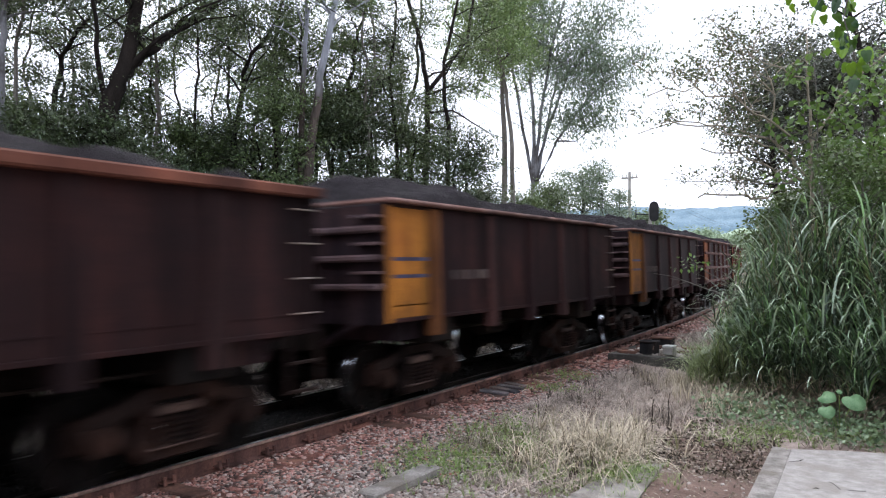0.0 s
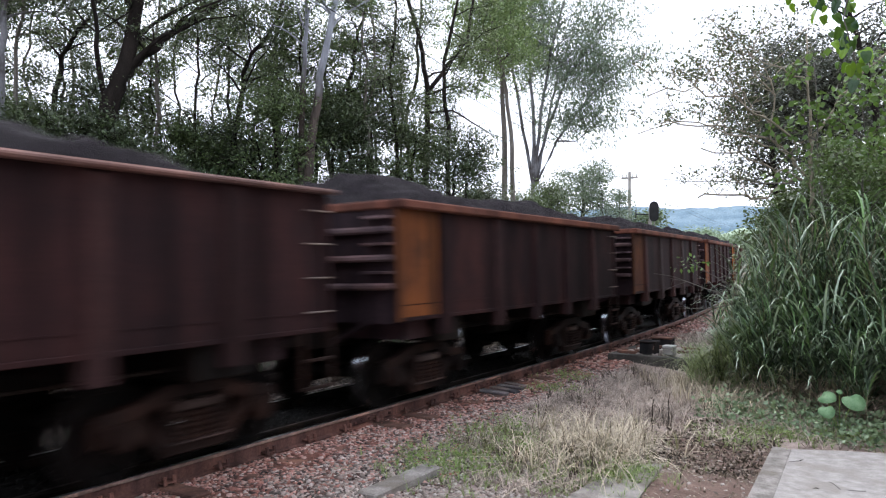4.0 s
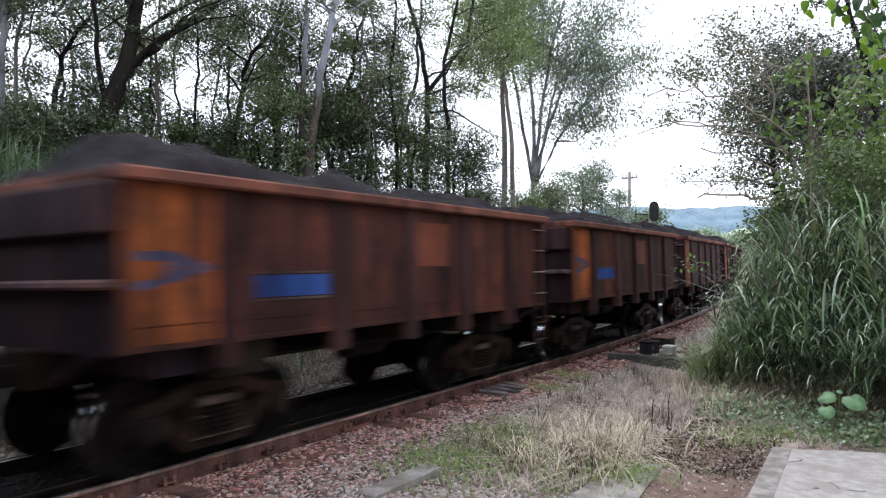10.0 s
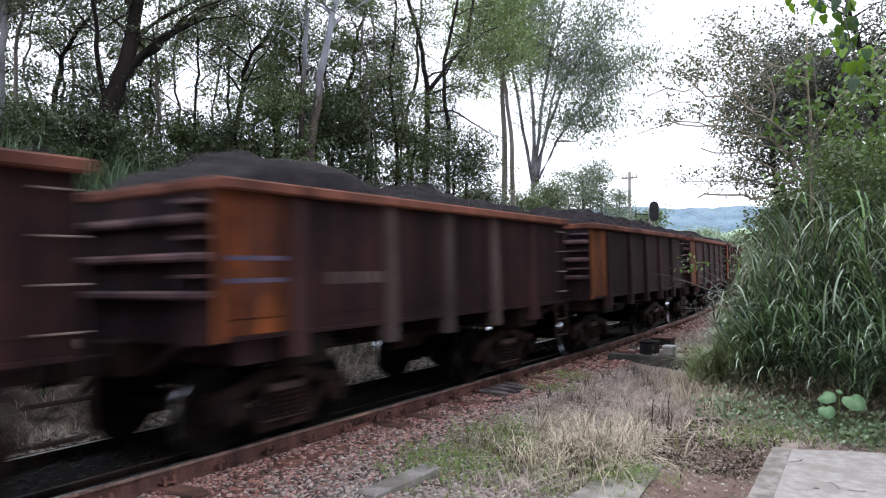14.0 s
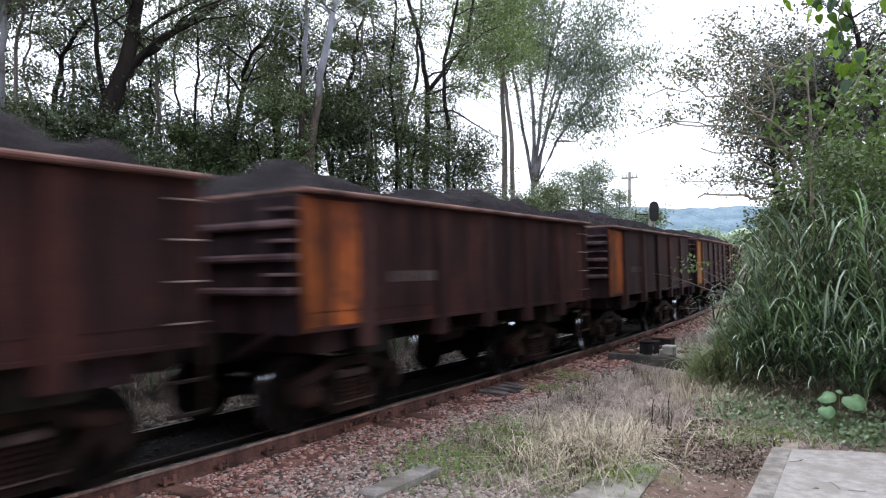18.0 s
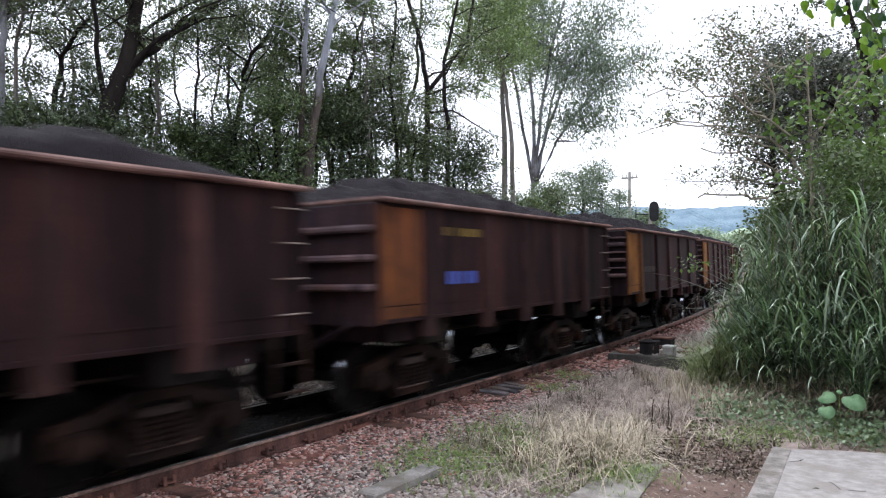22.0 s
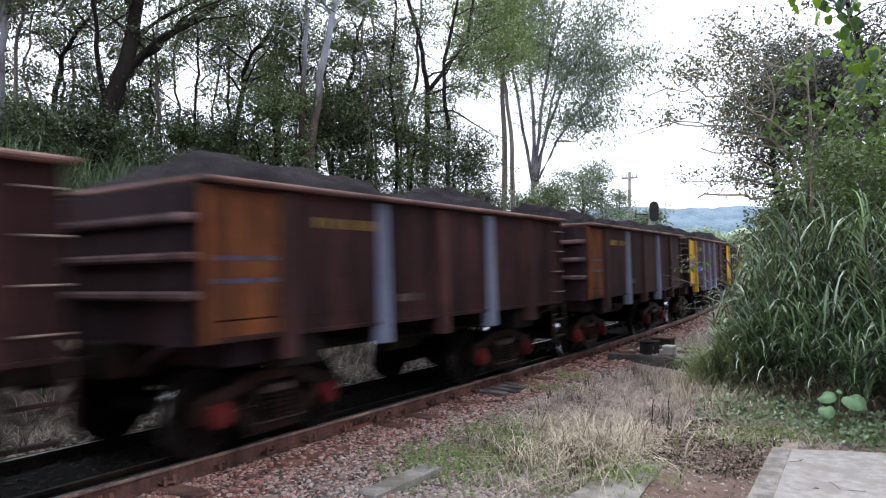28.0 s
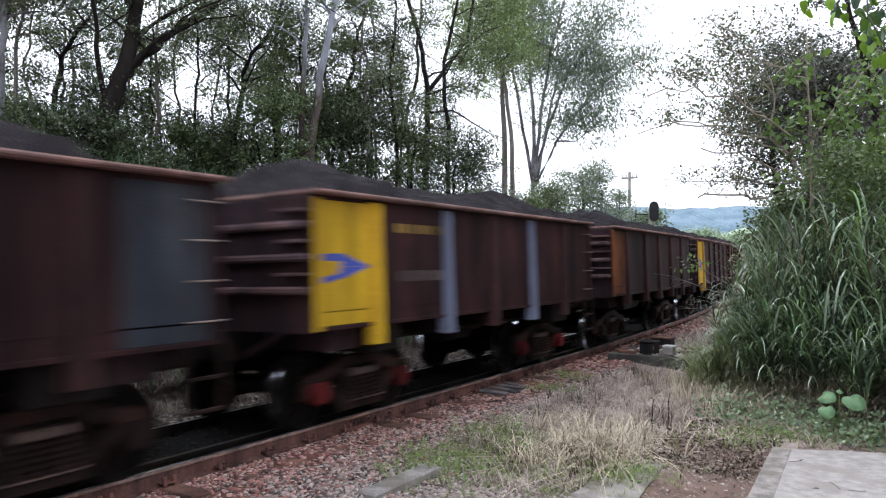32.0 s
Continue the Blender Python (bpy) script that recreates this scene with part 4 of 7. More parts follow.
def leaf_quads(nrng, centres, per, spread, size, narrow=0.45, hang=0.3, flat=0.75):
    """Leaves scattered round the centres; each is a four-cornered blade."""
    c = np.asarray(centres, float)
    if per >= 12:
        subs = max(2, per // 15)
        each = per // subs
        mid = np.repeat(c, subs, axis=0)
        mid = mid + nrng.normal(0, 1, mid.shape) * spread * np.array([1, 1, flat])
        plane = nrng.normal(0, 0.42, mid.shape) + np.array([0, 0, 1.0])
        n = len(mid) * each
        off = nrng.normal(0, 1, (n, 3)) * size * 1.35
        plane = np.repeat(plane / np.linalg.norm(plane, axis=1)[:, None], each, axis=0)
        off -= plane * (np.sum(off * plane, axis=1) * 0.72)[:, None]
        c = np.repeat(mid, each, axis=0) + off
        d = off / (np.linalg.norm(off, axis=1)[:, None] + 1e-9) + nrng.normal(0, 0.55, (n, 3))
        face = plane + nrng.normal(0, 0.45, (n, 3))
    else:
        c = np.repeat(c, per, axis=0)
        c = c + nrng.normal(0, 1, c.shape) * spread * np.array([1, 1, flat])
        n = len(c)
        d, face = nrng.normal(0, 1, (n, 3)), nrng.normal(0, 1, (n, 3))
    d[:, 2] -= hang * 1.4
    d /= np.linalg.norm(d, axis=1)[:, None]
    e = np.cross(d, face)
    e /= np.linalg.norm(e, axis=1)[:, None] + 1e-9
    up = np.cross(d, e)
    ln = size * nrng.uniform(0.55, 1.25, n)[:, None]
    w = ln * narrow * 0.5
    return np.stack([c, c + d * ln * 0.45 + e * w + up * ln * 0.06, c + d * ln, c + d * ln * 0.45 - e * w + up * ln * 0.06], axis=1)


def tree(base, path, r0, bark, leaf, label, seed, limbs=9, start=0.35, reach=2.2, rise=0.6, per=26, spread=0.33, size=0.12, narrow=0.45, hang=0.3, r_top=0.35, twigs=4, forks=(), name="tree", lean_limbs=None, leaves_on_limb=2, fork_start=0.35, wobble=0.03, bare=0.55, bearing=()):
    """bare: the share of twigs that carry no leaves; bearing: the stems that carry limbs, where not all do."""
    rng, nrng = random.Random(seed), np.random.default_rng(seed)
    base = Vector(base)
    pts = [Vector(p) for p in path]
    fine = []
    for a, b in zip(pts, pts[1:]):
        fine += curve_pts(rng, a, b, 4, 0.02 + r0 * 0.15 if r0 > 0.082 or per < 12 else 0.075)[:-1]
    fine.append(pts[-1])
    m = len(fine)
    paths = [(fine, [r0 * (1 - (1 - r_top) * i / (m - 1)) * (1.35 if i == 0 else 1) for i in range(m)])]
    for f in forks:
        fp, fr = [Vector(p) for p in f[0]], f[1]
        ff = []
        for a, b in zip(fp, fp[1:]):
            ff += curve_pts(rng, a, b, 3, wobble + fr * 0.15)[:-1]
        ff.append(fp[-1])
        paths.append((ff, [fr * (1 - 0.55 * i / (len(ff) - 1)) for i in range(len(ff))]))
    stems = [paths[k] for k in bearing] if bearing else list(paths)
    tips = []
    for k in range(limbs):
        sp, sr = stems[k % len(stems)]
        t = start + (1 - start) * (k + rng.random()) / limbs if k % len(stems) == 0 and not bearing else fork_start + (1 - fork_start) * rng.random()
        i = min(len(sp) - 1, int(t * (len(sp) - 1)))
        a = sp[i]
        az = rng.uniform(0, math.tau)
        ln = reach * rng.uniform(0.6, 1.15) * (1.1 - 0.45 * t)
        b = a + Vector((math.cos(az), math.sin(az), rise * rng.uniform(0.4, 1.4))) * ln
        lp = curve_pts(rng, a, b, 5, ln * 0.05, 0.08 * ln)
        lr = sr[i] * 0.5
        paths.append((lp, [max(0.008, lr * (1 - 0.85 * q / 5)) for q in range(6)]))
        tips += [lp[5]] + [lp[5 - q - 1] for q in range(min(3, leaves_on_limb))]
        for q in range(twigs):
            s = lp[rng.randint(2, 5)]
            e = s + Vector((rng.uniform(-1, 1), rng.uniform(-1, 1), rng.uniform(-0.3, 0.9))) * ln * 0.42
            tp = curve_pts(rng, s, e, 3, ln * 0.03)
            paths.append((tp, [max(0.006, lr * 0.3), max(0.006, lr * 0.22), 0.006, 0.004]))
            tips += [tp[3], tp[2]]
    tips = [p for p in tips if rng.random() >= bare] if per >= 12 else tips
    top = tagged(new(name), label, "tree")
    top.location = base
    v, f = tube(paths, 7)
    put("trunk", mesh_from("trunk", v, f, bark, None, True), top)
    if per:
        put("crown", quads_mesh("crown", leaf_quads(nrng, tips, per, spread, size, narrow, hang), leaf), top)
    return top


def gz(x, y):
    return ground_z(x, y) - 0.05


def blades(nrng, roots, count, length, width, lean, droop=0.5, ks=(0.0, 0.4, 0.75, 1.0)):
    """Bent grass blades, rooted round the given places."""
    c = np.repeat(np.asarray(roots, float), count, axis=0)
    n = len(c)
    az = nrng.uniform(0, 2 * np.pi, n)
    out = np.stack([np.cos(az), np.sin(az), np.zeros(n)], 1)
    sidew = np.stack([-np.sin(az), np.cos(az), np.zeros(n)], 1)
    ln = length * nrng.uniform(0.5, 1.15, n)[:, None]
    le = lean * nrng.uniform(0.25, 1.2, n)[:, None]
    p0 = c
    up = np.array([0, 0, 1.0])
    quads = []
    prev, pw = p0, width
    for k0, k1 in zip(ks, ks[1:]):
        z = k1 - droop * le * k1 ** 2.5
        q = p0 + out * (le * k1 ** 1.7) * ln + up * z * ln
        w = width * (1 - k1) ** 0.7 + 0.0006
        tw = sidew + 0.35 * nrng.normal(0, 1, (n, 1)) * out
        quads.append(np.stack([prev - sidew * pw / 2, prev + sidew * pw / 2, q + sidew * w / 2, q - sidew * w / 2], 1))
        prev, pw = q, w
    return np.concatenate(quads)


def blade_mesh(name, quads, mat, segs=3):
    """Blades joined segment to segment, so that each blade is one island."""
    n = len(quads) // segs
    rows = [quads[:n, 0:2]] + [quads[k * n:(k + 1) * n, 3:1:-1] for k in range(segs)]
    v = np.concatenate(rows, axis=1)
    m = 2 * segs + 2
    me = bpy.data.meshes.new(name)
    me.vertices.add(n * m)
    me.vertices.foreach_set("co", v.astype(np.float32).ravel())
    idx = np.arange(n)[:, None] * m
    fl = np.concatenate([idx + np.array([[2 * k, 2 * k + 1, 2 * k + 3, 2 * k + 2]]) for k in range(segs)], axis=1).astype(np.int32)
    me.loops.add(n * segs * 4)
    me.loops.foreach_set("vertex_index", fl.ravel())
    me.polygons.add(n * segs)
    me.polygons.foreach_set("loop_start", np.arange(0, n * segs * 4, 4, dtype=np.int32))
    me.materials.append(mat)
    me.update(calc_edges=True)
    me.validate()
    return me


def middle_storey():
    """Leafy trees between the tall trunks: x, y, height of the top, reach, leaves."""
    rows = ((-17.7, 9.4, 8.0, 1.0, LEAF_DARK), (-16.7, 11.2, 7.6, 0.8, LEAF_MID), (-14.9, 13.9, 8.0, 1.0, LEAF_MID), (-13.2, 13.2, 8.3, 1.3, LEAF_MID),
            (-13.9, 16.5, 8.9, 1.2, LEAF_DARK), (-14.2, 18.9, 9.3, 1.0, LEAF_DARK), (-17.2, 7.6, 8.2, 0.9, LEAF_DARK), (-12.6, 15.3, 7.0, 1.2, LEAF_DARK),
            (-16.0, 13.2, 8.9, 1.0, LEAF_MID), (-12.9, 18.6, 7.4, 1.1, LEAF_DARK))
    for k, (x, y, top, reach, leaf) in enumerate(rows):
        z = gz(x, y)
        h = top - z
        tree((x, y, z), [(0, 0, 0), (0.10, 0.05, h * 0.5), (-0.05, 0.1, h * 0.8), (0.05, 0.05, h)], 0.055, BARK_DARK, leaf, "leafy young tree of the wood's middle storey", 400 + k, limbs=13, start=0.42, reach=reach, rise=0.25, per=90, size=0.075, narrow=0.55, spread=0.19, bare=0.5)


def build_trees():
    middle_storey()
    x, y = -15.13, 6.81
    z = gz(x, y)
    tree((x, y, z), [(0, 0, 0), (0.04, 0.03, 5.82 - z), (0.08, 0.06, 7.19 - z), (0.11, 0.07, 8.56 - z)], 0.100, BARK_PALE, LEAF_MID, "pale smooth-barked gum trunk at the wood's edge", 1, limbs=9, start=0.6, per=84, size=0.075, narrow=0.55, spread=0.18, bare=0.42)
    x, y = -15.96, 7.46
    z = gz(x, y)
    tree((x, y, z), [(0, 0, 0), (0.07, 0.04, 6.10 - z), (0.17, 0.11, 7.57 - z), (0.21, 0.14, 9.04 - z)], 0.055, BARK_GREY, LEAF_DARK, 'slim grey woodland tree leaning slightly', 2, limbs=9, start=0.35, reach=1.5, per=84, size=0.075, narrow=0.55, spread=0.18, bare=0.42)
    x, y = -16.49, 8.31
    z = gz(x, y)
    tree((x, y, z), [(0, 0, 0), (0.29, 0.19, 5.86 - z), (0.52, 0.34, 6.83 - z), (1.00, 0.66, 7.75 - z), (1.21, 0.79, 8.99 - z)], 0.075, BARK_DARK, LEAF_DARK, 'thin dark tree bent sideways on the bank', 3, limbs=9, start=0.4, reach=1.6, per=84, size=0.075, narrow=0.55, spread=0.18, bare=0.42)
    x, y = -14.42, 8.47
    z = gz(x, y)
    tree((x, y, z), [(0, 0, 0), (0.22, 0.15, 5.37 - z), (0.42, 0.28, 5.98 - z), (0.61, 0.40, 6.89 - z), (0.81, 0.53, 8.30 - z)], 0.235, BARK_DARK, LEAF_DARK, 'big dark forked tree with a thick leaning trunk', 4, forks=[([(0.39, 0.26, 5.86 - z), (0.45, 0.65, 6.33 - z), (0.59, 1.11, 6.90 - z), (0.81, 1.61, 7.36 - z), (1.10, 2.16, 7.88 - z)], 0.135), ([(0.17, 0.11, 5.25 - z), (0.28, -0.17, 6.14 - z), (0.53, -0.37, 6.99 - z), (0.62, -0.67, 7.92 - z)], 0.065)], limbs=14, start=0.5, reach=1.9, r_top=0.5, per=84, size=0.075, narrow=0.55, spread=0.18, bare=0.42)
    x, y = -15.11, 10.41
    z = gz(x, y)
    tree((x, y, z), [(0, 0, 0), (-0.05, -0.03, 6.24 - z), (-0.06, -0.04, 7.49 - z), (0.03, 0.02, 9.15 - z)], 0.060, BARK_GREY, LEAF_MID, 'slender grey tree with yellowish leaves', 5, limbs=10, start=0.25, reach=1.6, per=84, size=0.075, narrow=0.55, spread=0.18, bare=0.42)
    x, y = -15.27, 11.51
    z = gz(x, y)
    tree((x, y, z), [(0, 0, 0), (0.06, 0.04, 6.06 - z), (0.11, 0.07, 7.52 - z), (0.14, 0.09, 9.57 - z)], 0.045, BARK_DARK, LEAF_MID, 'thin woodland sapling with small leaves', 6, limbs=10, start=0.2, reach=1.7, per=84, size=0.075, narrow=0.55, spread=0.18, bare=0.42)
    x, y = -14.54, 11.98
    z = gz(x, y)
    tree((x, y, z), [(0, 0, 0), (0.30, 0.19, 5.91 - z), (0.47, 0.31, 7.08 - z), (1.08, 0.71, 8.11 - z), (1.44, 0.94, 9.57 - z)], 0.080, BARK_DARK, LEAF_DARK, 'crooked dark tree reaching over the bank', 7, limbs=13, start=0.3, reach=1.9, per=84, size=0.075, narrow=0.55, spread=0.18, bare=0.42)
    x, y = -12.24, 12.30
    z = gz(x, y)
    tree((x, y, z), [(0, 0, 0), (0.04, 0.03, 5.42 - z), (0.10, 0.07, 6.79 - z), (0.12, 0.08, 8.32 - z), (0.15, 0.10, 9.98 - z)], 0.085, BARK_GUM, LEAF_MID, 'tall pale gum with a grey lower trunk', 8, limbs=9, start=0.6, reach=1.8, per=84, size=0.075, narrow=0.55, spread=0.18, bare=0.42)
    x, y = -11.83, 11.97
    z = gz(x, y)
    tree((x, y, z), [(0, 0, 0), (0.23, 0.15, 5.25 - z), (0.41, 0.27, 6.65 - z), (0.67, 0.44, 8.13 - z), (0.88, 0.58, 9.75 - z)], 0.125, BARK_GUM, LEAF_MID, 'tall leaning pale gum with a mottled trunk', 9, limbs=9, start=0.65, reach=1.8, per=84, size=0.075, narrow=0.55, spread=0.18, bare=0.42)
    x, y = -12.79, 14.33
    z = gz(x, y)
    tree((x, y, z), [(0, 0, 0), (0.15, 0.10, 6.13 - z), (0.31, 0.21, 7.52 - z), (0.61, 0.40, 8.84 - z), (0.82, 0.54, 10.62 - z)], 0.065, BARK_DARK, LEAF_DARK, 'dark slender tree among the gums', 10, limbs=13, start=0.25, reach=1.8, per=84, size=0.075, narrow=0.55, spread=0.18, bare=0.42)
    x, y = -11.53, 13.96
    z = gz(x, y)
    tree((x, y, z), [(0, 0, 0), (0.05, 0.03, 5.04 - z), (-0.00, -0.00, 6.35 - z), (-0.10, -0.07, 7.81 - z), (-0.23, -0.15, 9.57 - z)], 0.050, BARK_GREY, LEAF_MID, 'thin light-barked tree in the understorey', 11, limbs=10, start=0.3, reach=1.7, per=84, size=0.075, narrow=0.55, spread=0.18, bare=0.42)
    x, y = -11.51, 15.17
    z = gz(x, y)
    tree((x, y, z), [(0, 0, 0), (0.04, 0.02, 5.36 - z), (-0.13, -0.09, 6.90 - z), (-0.00, -0.00, 8.45 - z), (-0.14, -0.09, 10.31 - z)], 0.060, BARK_DARK, LEAF_DARK, 'dark twisted woodland tree', 12, limbs=7, start=0.35, reach=1.8, per=84, size=0.075, narrow=0.55, spread=0.18, bare=0.42)
    x, y = -11.98, 17.25
    z = gz(x, y)
    tree((x, y, z), [(0, 0, 0), (0.07, 0.05, 6.06 - z), (0.03, 0.02, 7.43 - z), (-0.20, -0.13, 8.96 - z), (-0.67, -0.44, 10.85 - z)], 0.100, BARK_DARK, LEAF_MID, 'spreading dark tree with long crooked boughs over the line', 13, forks=[([(0.04, 0.03, 7.00 - z), (0.43, 0.52, 7.86 - z), (0.84, 1.03, 8.66 - z), (0.91, 1.32, 10.04 - z), (1.14, 1.70, 11.19 - z)], 0.075), ([(0.07, 0.05, 6.40 - z), (0.79, 0.28, 6.43 - z), (1.31, 0.38, 6.09 - z), (1.99, 0.59, 5.62 - z)], 0.035), ([(0.06, 0.04, 6.95 - z), (0.89, 0.11, 7.12 - z), (1.76, 0.20, 6.79 - z)], 0.035)], limbs=11, start=0.5, reach=2.0, r_top=0.5, per=84, size=0.075, narrow=0.55, spread=0.18, bare=0.42)
    x, y = -14.33, 26.48
    z = gz(x, y)
    tree((x, y, z), [(0, 0, 0), (0.07, 0.04, 6.86 - z), (-0.01, -0.01, 9.54 - z), (-0.19, -0.13, 12.22 - z), (-0.39, -0.26, 15.16 - z)], 0.140, BARK_GREY, LEAF_PALE, 'straight brown-grey trunk in the open wood', 15, bare=0.0, limbs=15, start=0.55, reach=2.8, rise=0.15, per=75, spread=0.42, size=0.13, narrow=0.55)
    x, y = -13.46, 25.85
    z = gz(x, y)
    tree((x, y, z), [(0, 0, 0), (-0.07, -0.05, 6.70 - z), (-0.27, -0.17, 9.05 - z), (-0.58, -0.38, 11.17 - z), (-1.36, -0.89, 13.77 - z)], 0.110, BARK_GREY, LEAF_PALE, 'tall slim trunk with a light green crown', 16, bare=0.0, limbs=15, start=0.6, reach=3.0, rise=0.15, per=75, spread=0.42, size=0.13, narrow=0.55)
    x, y = -15.87, 32.65
    z = gz(x, y)
    tree((x, y, z), [(0, 0, 0), (-0.04, -0.03, 5.81 - z), (0.01, 0.01, 8.43 - z), (-0.15, -0.10, 11.94 - z), (-0.10, -0.06, 15.45 - z), (0.03, 0.02, 17.22 - z)], 0.130, BARK_PALE, LEAF_GUM, 'large many-stemmed gum with a feathery grey-green crown', 17, forks=[([(-0.02, -0.01, 5.81 - z), (-0.61, -0.04, 8.78 - z), (-1.16, -0.05, 11.81 - z), (-1.37, 0.18, 15.19 - z)], 0.100), ([(0.03, 0.02, 6.40 - z), (0.39, 0.02, 9.56 - z), (0.92, 0.12, 12.69 - z), (1.73, 0.42, 15.81 - z)], 0.100), ([(0.03, 0.02, 6.11 - z), (0.53, 0.59, 8.91 - z), (1.32, 1.34, 11.61 - z), (3.23, 2.84, 15.08 - z)], 0.090), ([(0.08, 0.05, 5.81 - z), (0.98, 0.64, 8.14 - z), (2.32, 1.53, 10.33 - z), (4.47, 2.94, 12.67 - z)], 0.080), ([(0.05, 0.04, 5.81 - z), (0.28, 0.78, 8.52 - z), (0.57, 1.57, 11.31 - z), (1.26, 2.63, 14.79 - z)], 0.080), ([(0.98, 0.64, 8.14 - z), (1.75, 1.39, 8.18 - z), (2.41, 2.06, 8.95 - z)], 0.050)], bare=0.0, limbs=90, fork_start=0.6, start=0.72, reach=2.9, rise=0.45, per=27, spread=0.65, size=0.21, narrow=0.32, hang=0.7, twigs=5, r_top=0.3)
    # pale gum-leaf green stands in for haze over this bushy tree
    x, y = -16.16, 39.63
    z = gz(x, y)
    tree((x, y, z), [(0, 0, 0), (0.06, 0.04, 4.60 - z), (0.18, 0.12, 5.95 - z), (0.07, 0.04, 7.21 - z)], 0.140, BARK_DARK, LEAF_GUM, 'round bushy tree past the gum', 18, bare=0.2, limbs=22, start=0.1, reach=1.6, per=36, spread=0.42, size=0.15, narrow=0.5)
    x, y = -15.72, 35.14
    z = gz(x, y)
    tree((x, y, z), [(0, 0, 0), (0.00, 0.00, 4.50 - z), (0.13, 0.09, 5.88 - z)], 0.100, BARK_DARK, LEAF_GUM, "small bushy tree at the wood's end", 19, bare=0.2, limbs=16, start=0.1, reach=1.4, per=36, spread=0.4, size=0.16, narrow=0.5)
    x, y = -14.39, 45.58
    z = gz(x, y)
    tree((x, y, z), [(0, 0, 0), (0.00, 0.00, 3.93 - z), (0.10, 0.07, 4.59 - z)], 0.080, BARK_DARK, LEAF_FAR, 'low bush under the pole', 21, bare=0.2, limbs=14, start=0.1, reach=1.0, per=30, spread=0.4, size=0.22, narrow=0.5)
    x, y = -21.65, 10.68
    z = gz(x, y)
    tree((x, y, z), [(0, 0, 0), (0.09, 0.06, 6.03 - z), (-0.22, -0.15, 7.89 - z), (0.12, 0.08, 9.75 - z), (-0.47, -0.31, 11.28 - z)], 0.050, BARK_DARK, LEAF_MID, 'slim young tree in the open wood', 60, limbs=6, start=0.45, reach=1.7, per=84, size=0.075, narrow=0.55, spread=0.18, bare=0.42)
    x, y = -23.88, 13.19
    z = gz(x, y)
    tree((x, y, z), [(0, 0, 0), (-0.03, -0.02, 6.68 - z), (-0.06, -0.04, 8.84 - z), (-0.06, -0.04, 11.00 - z), (-0.42, -0.28, 12.77 - z)], 0.073, BARK_DARK, LEAF_MID, 'slim young tree in the open wood', 61, limbs=6, start=0.45, reach=1.7, per=84, size=0.075, narrow=0.55, spread=0.18, bare=0.42)
    x, y = -19.18, 12.38
    z = gz(x, y)
    tree((x, y, z), [(0, 0, 0), (-0.12, -0.08, 6.04 - z), (-0.14, -0.09, 7.90 - z), (-0.12, -0.08, 9.77 - z), (0.35, 0.23, 11.31 - z)], 0.055, BARK_DARK, LEAF_MID, 'slim young tree in the open wood', 62, limbs=6, start=0.45, reach=1.7, per=84, size=0.075, narrow=0.55, spread=0.18, bare=0.42)
    x, y = -17.17, 12.38
    z = gz(x, y)
    tree((x, y, z), [(0, 0, 0), (0.06, 0.04, 5.82 - z), (-0.08, -0.05, 7.59 - z), (0.23, 0.15, 9.36 - z), (-0.41, -0.27, 10.81 - z)], 0.042, BARK_DARK, LEAF_DARK, 'slim young tree in the open wood', 63, limbs=11, start=0.45, reach=1.7, per=84, size=0.075, narrow=0.55, spread=0.18, bare=0.42)
    x, y = -18.95, 15.05
    z = gz(x, y)
    tree((x, y, z), [(0, 0, 0), (0.03, 0.02, 6.45 - z), (0.20, 0.13, 8.51 - z), (0.04, 0.03, 10.56 - z), (-0.43, -0.28, 12.25 - z)], 0.043, BARK_DARK, LEAF_MID, 'slim young tree in the open wood', 64, limbs=6, start=0.45, reach=1.7, per=84, size=0.075, narrow=0.55, spread=0.18, bare=0.42)
    x, y = -18.97, 16.99
    z = gz(x, y)
    tree((x, y, z), [(0, 0, 0), (-0.10, -0.07, 6.78 - z), (0.20, 0.13, 8.97 - z), (-0.07, -0.05, 11.18 - z), (0.06, 0.04, 12.99 - z)], 0.058, BARK_GREY, LEAF_MID, 'slim young tree in the open wood', 65, limbs=11, start=0.45, reach=1.7, per=84, size=0.075, narrow=0.55, spread=0.18, bare=0.42)
    x, y = -15.00, 14.17
    z = gz(x, y)
    tree((x, y, z), [(0, 0, 0), (0.05, 0.03, 5.88 - z), (-0.21, -0.14, 7.68 - z), (0.14, 0.09, 9.47 - z), (0.17, 0.11, 10.95 - z)], 0.078, BARK_GREY, LEAF_DARK, 'slim young tree in the open wood', 66, limbs=11, start=0.45, reach=1.7, per=84, size=0.075, narrow=0.55, spread=0.18, bare=0.42)
    x, y = -14.67, 16.05
    z = gz(x, y)
    tree((x, y, z), [(0, 0, 0), (-0.04, -0.03, 6.16 - z), (-0.12, -0.08, 8.07 - z), (0.12, 0.08, 10.00 - z), (0.30, 0.19, 11.57 - z)], 0.074, BARK_DARK, LEAF_MID, 'slim young tree in the open wood', 67, limbs=6, start=0.45, reach=1.7, per=84, size=0.075, narrow=0.55, spread=0.18, bare=0.42)
    x, y = -13.11, 16.45
    z = gz(x, y)
    tree((x, y, z), [(0, 0, 0), (-0.11, -0.07, 6.05 - z), (-0.09, -0.06, 7.92 - z), (-0.21, -0.14, 9.80 - z), (-0.09, -0.06, 11.34 - z)], 0.055, BARK_GREY, LEAF_DARK, 'slim young tree in the open wood', 68, limbs=6, start=0.45, reach=1.7, per=84, size=0.075, narrow=0.55, spread=0.18, bare=0.42)
    x, y = -14.28, 19.64
    z = gz(x, y)
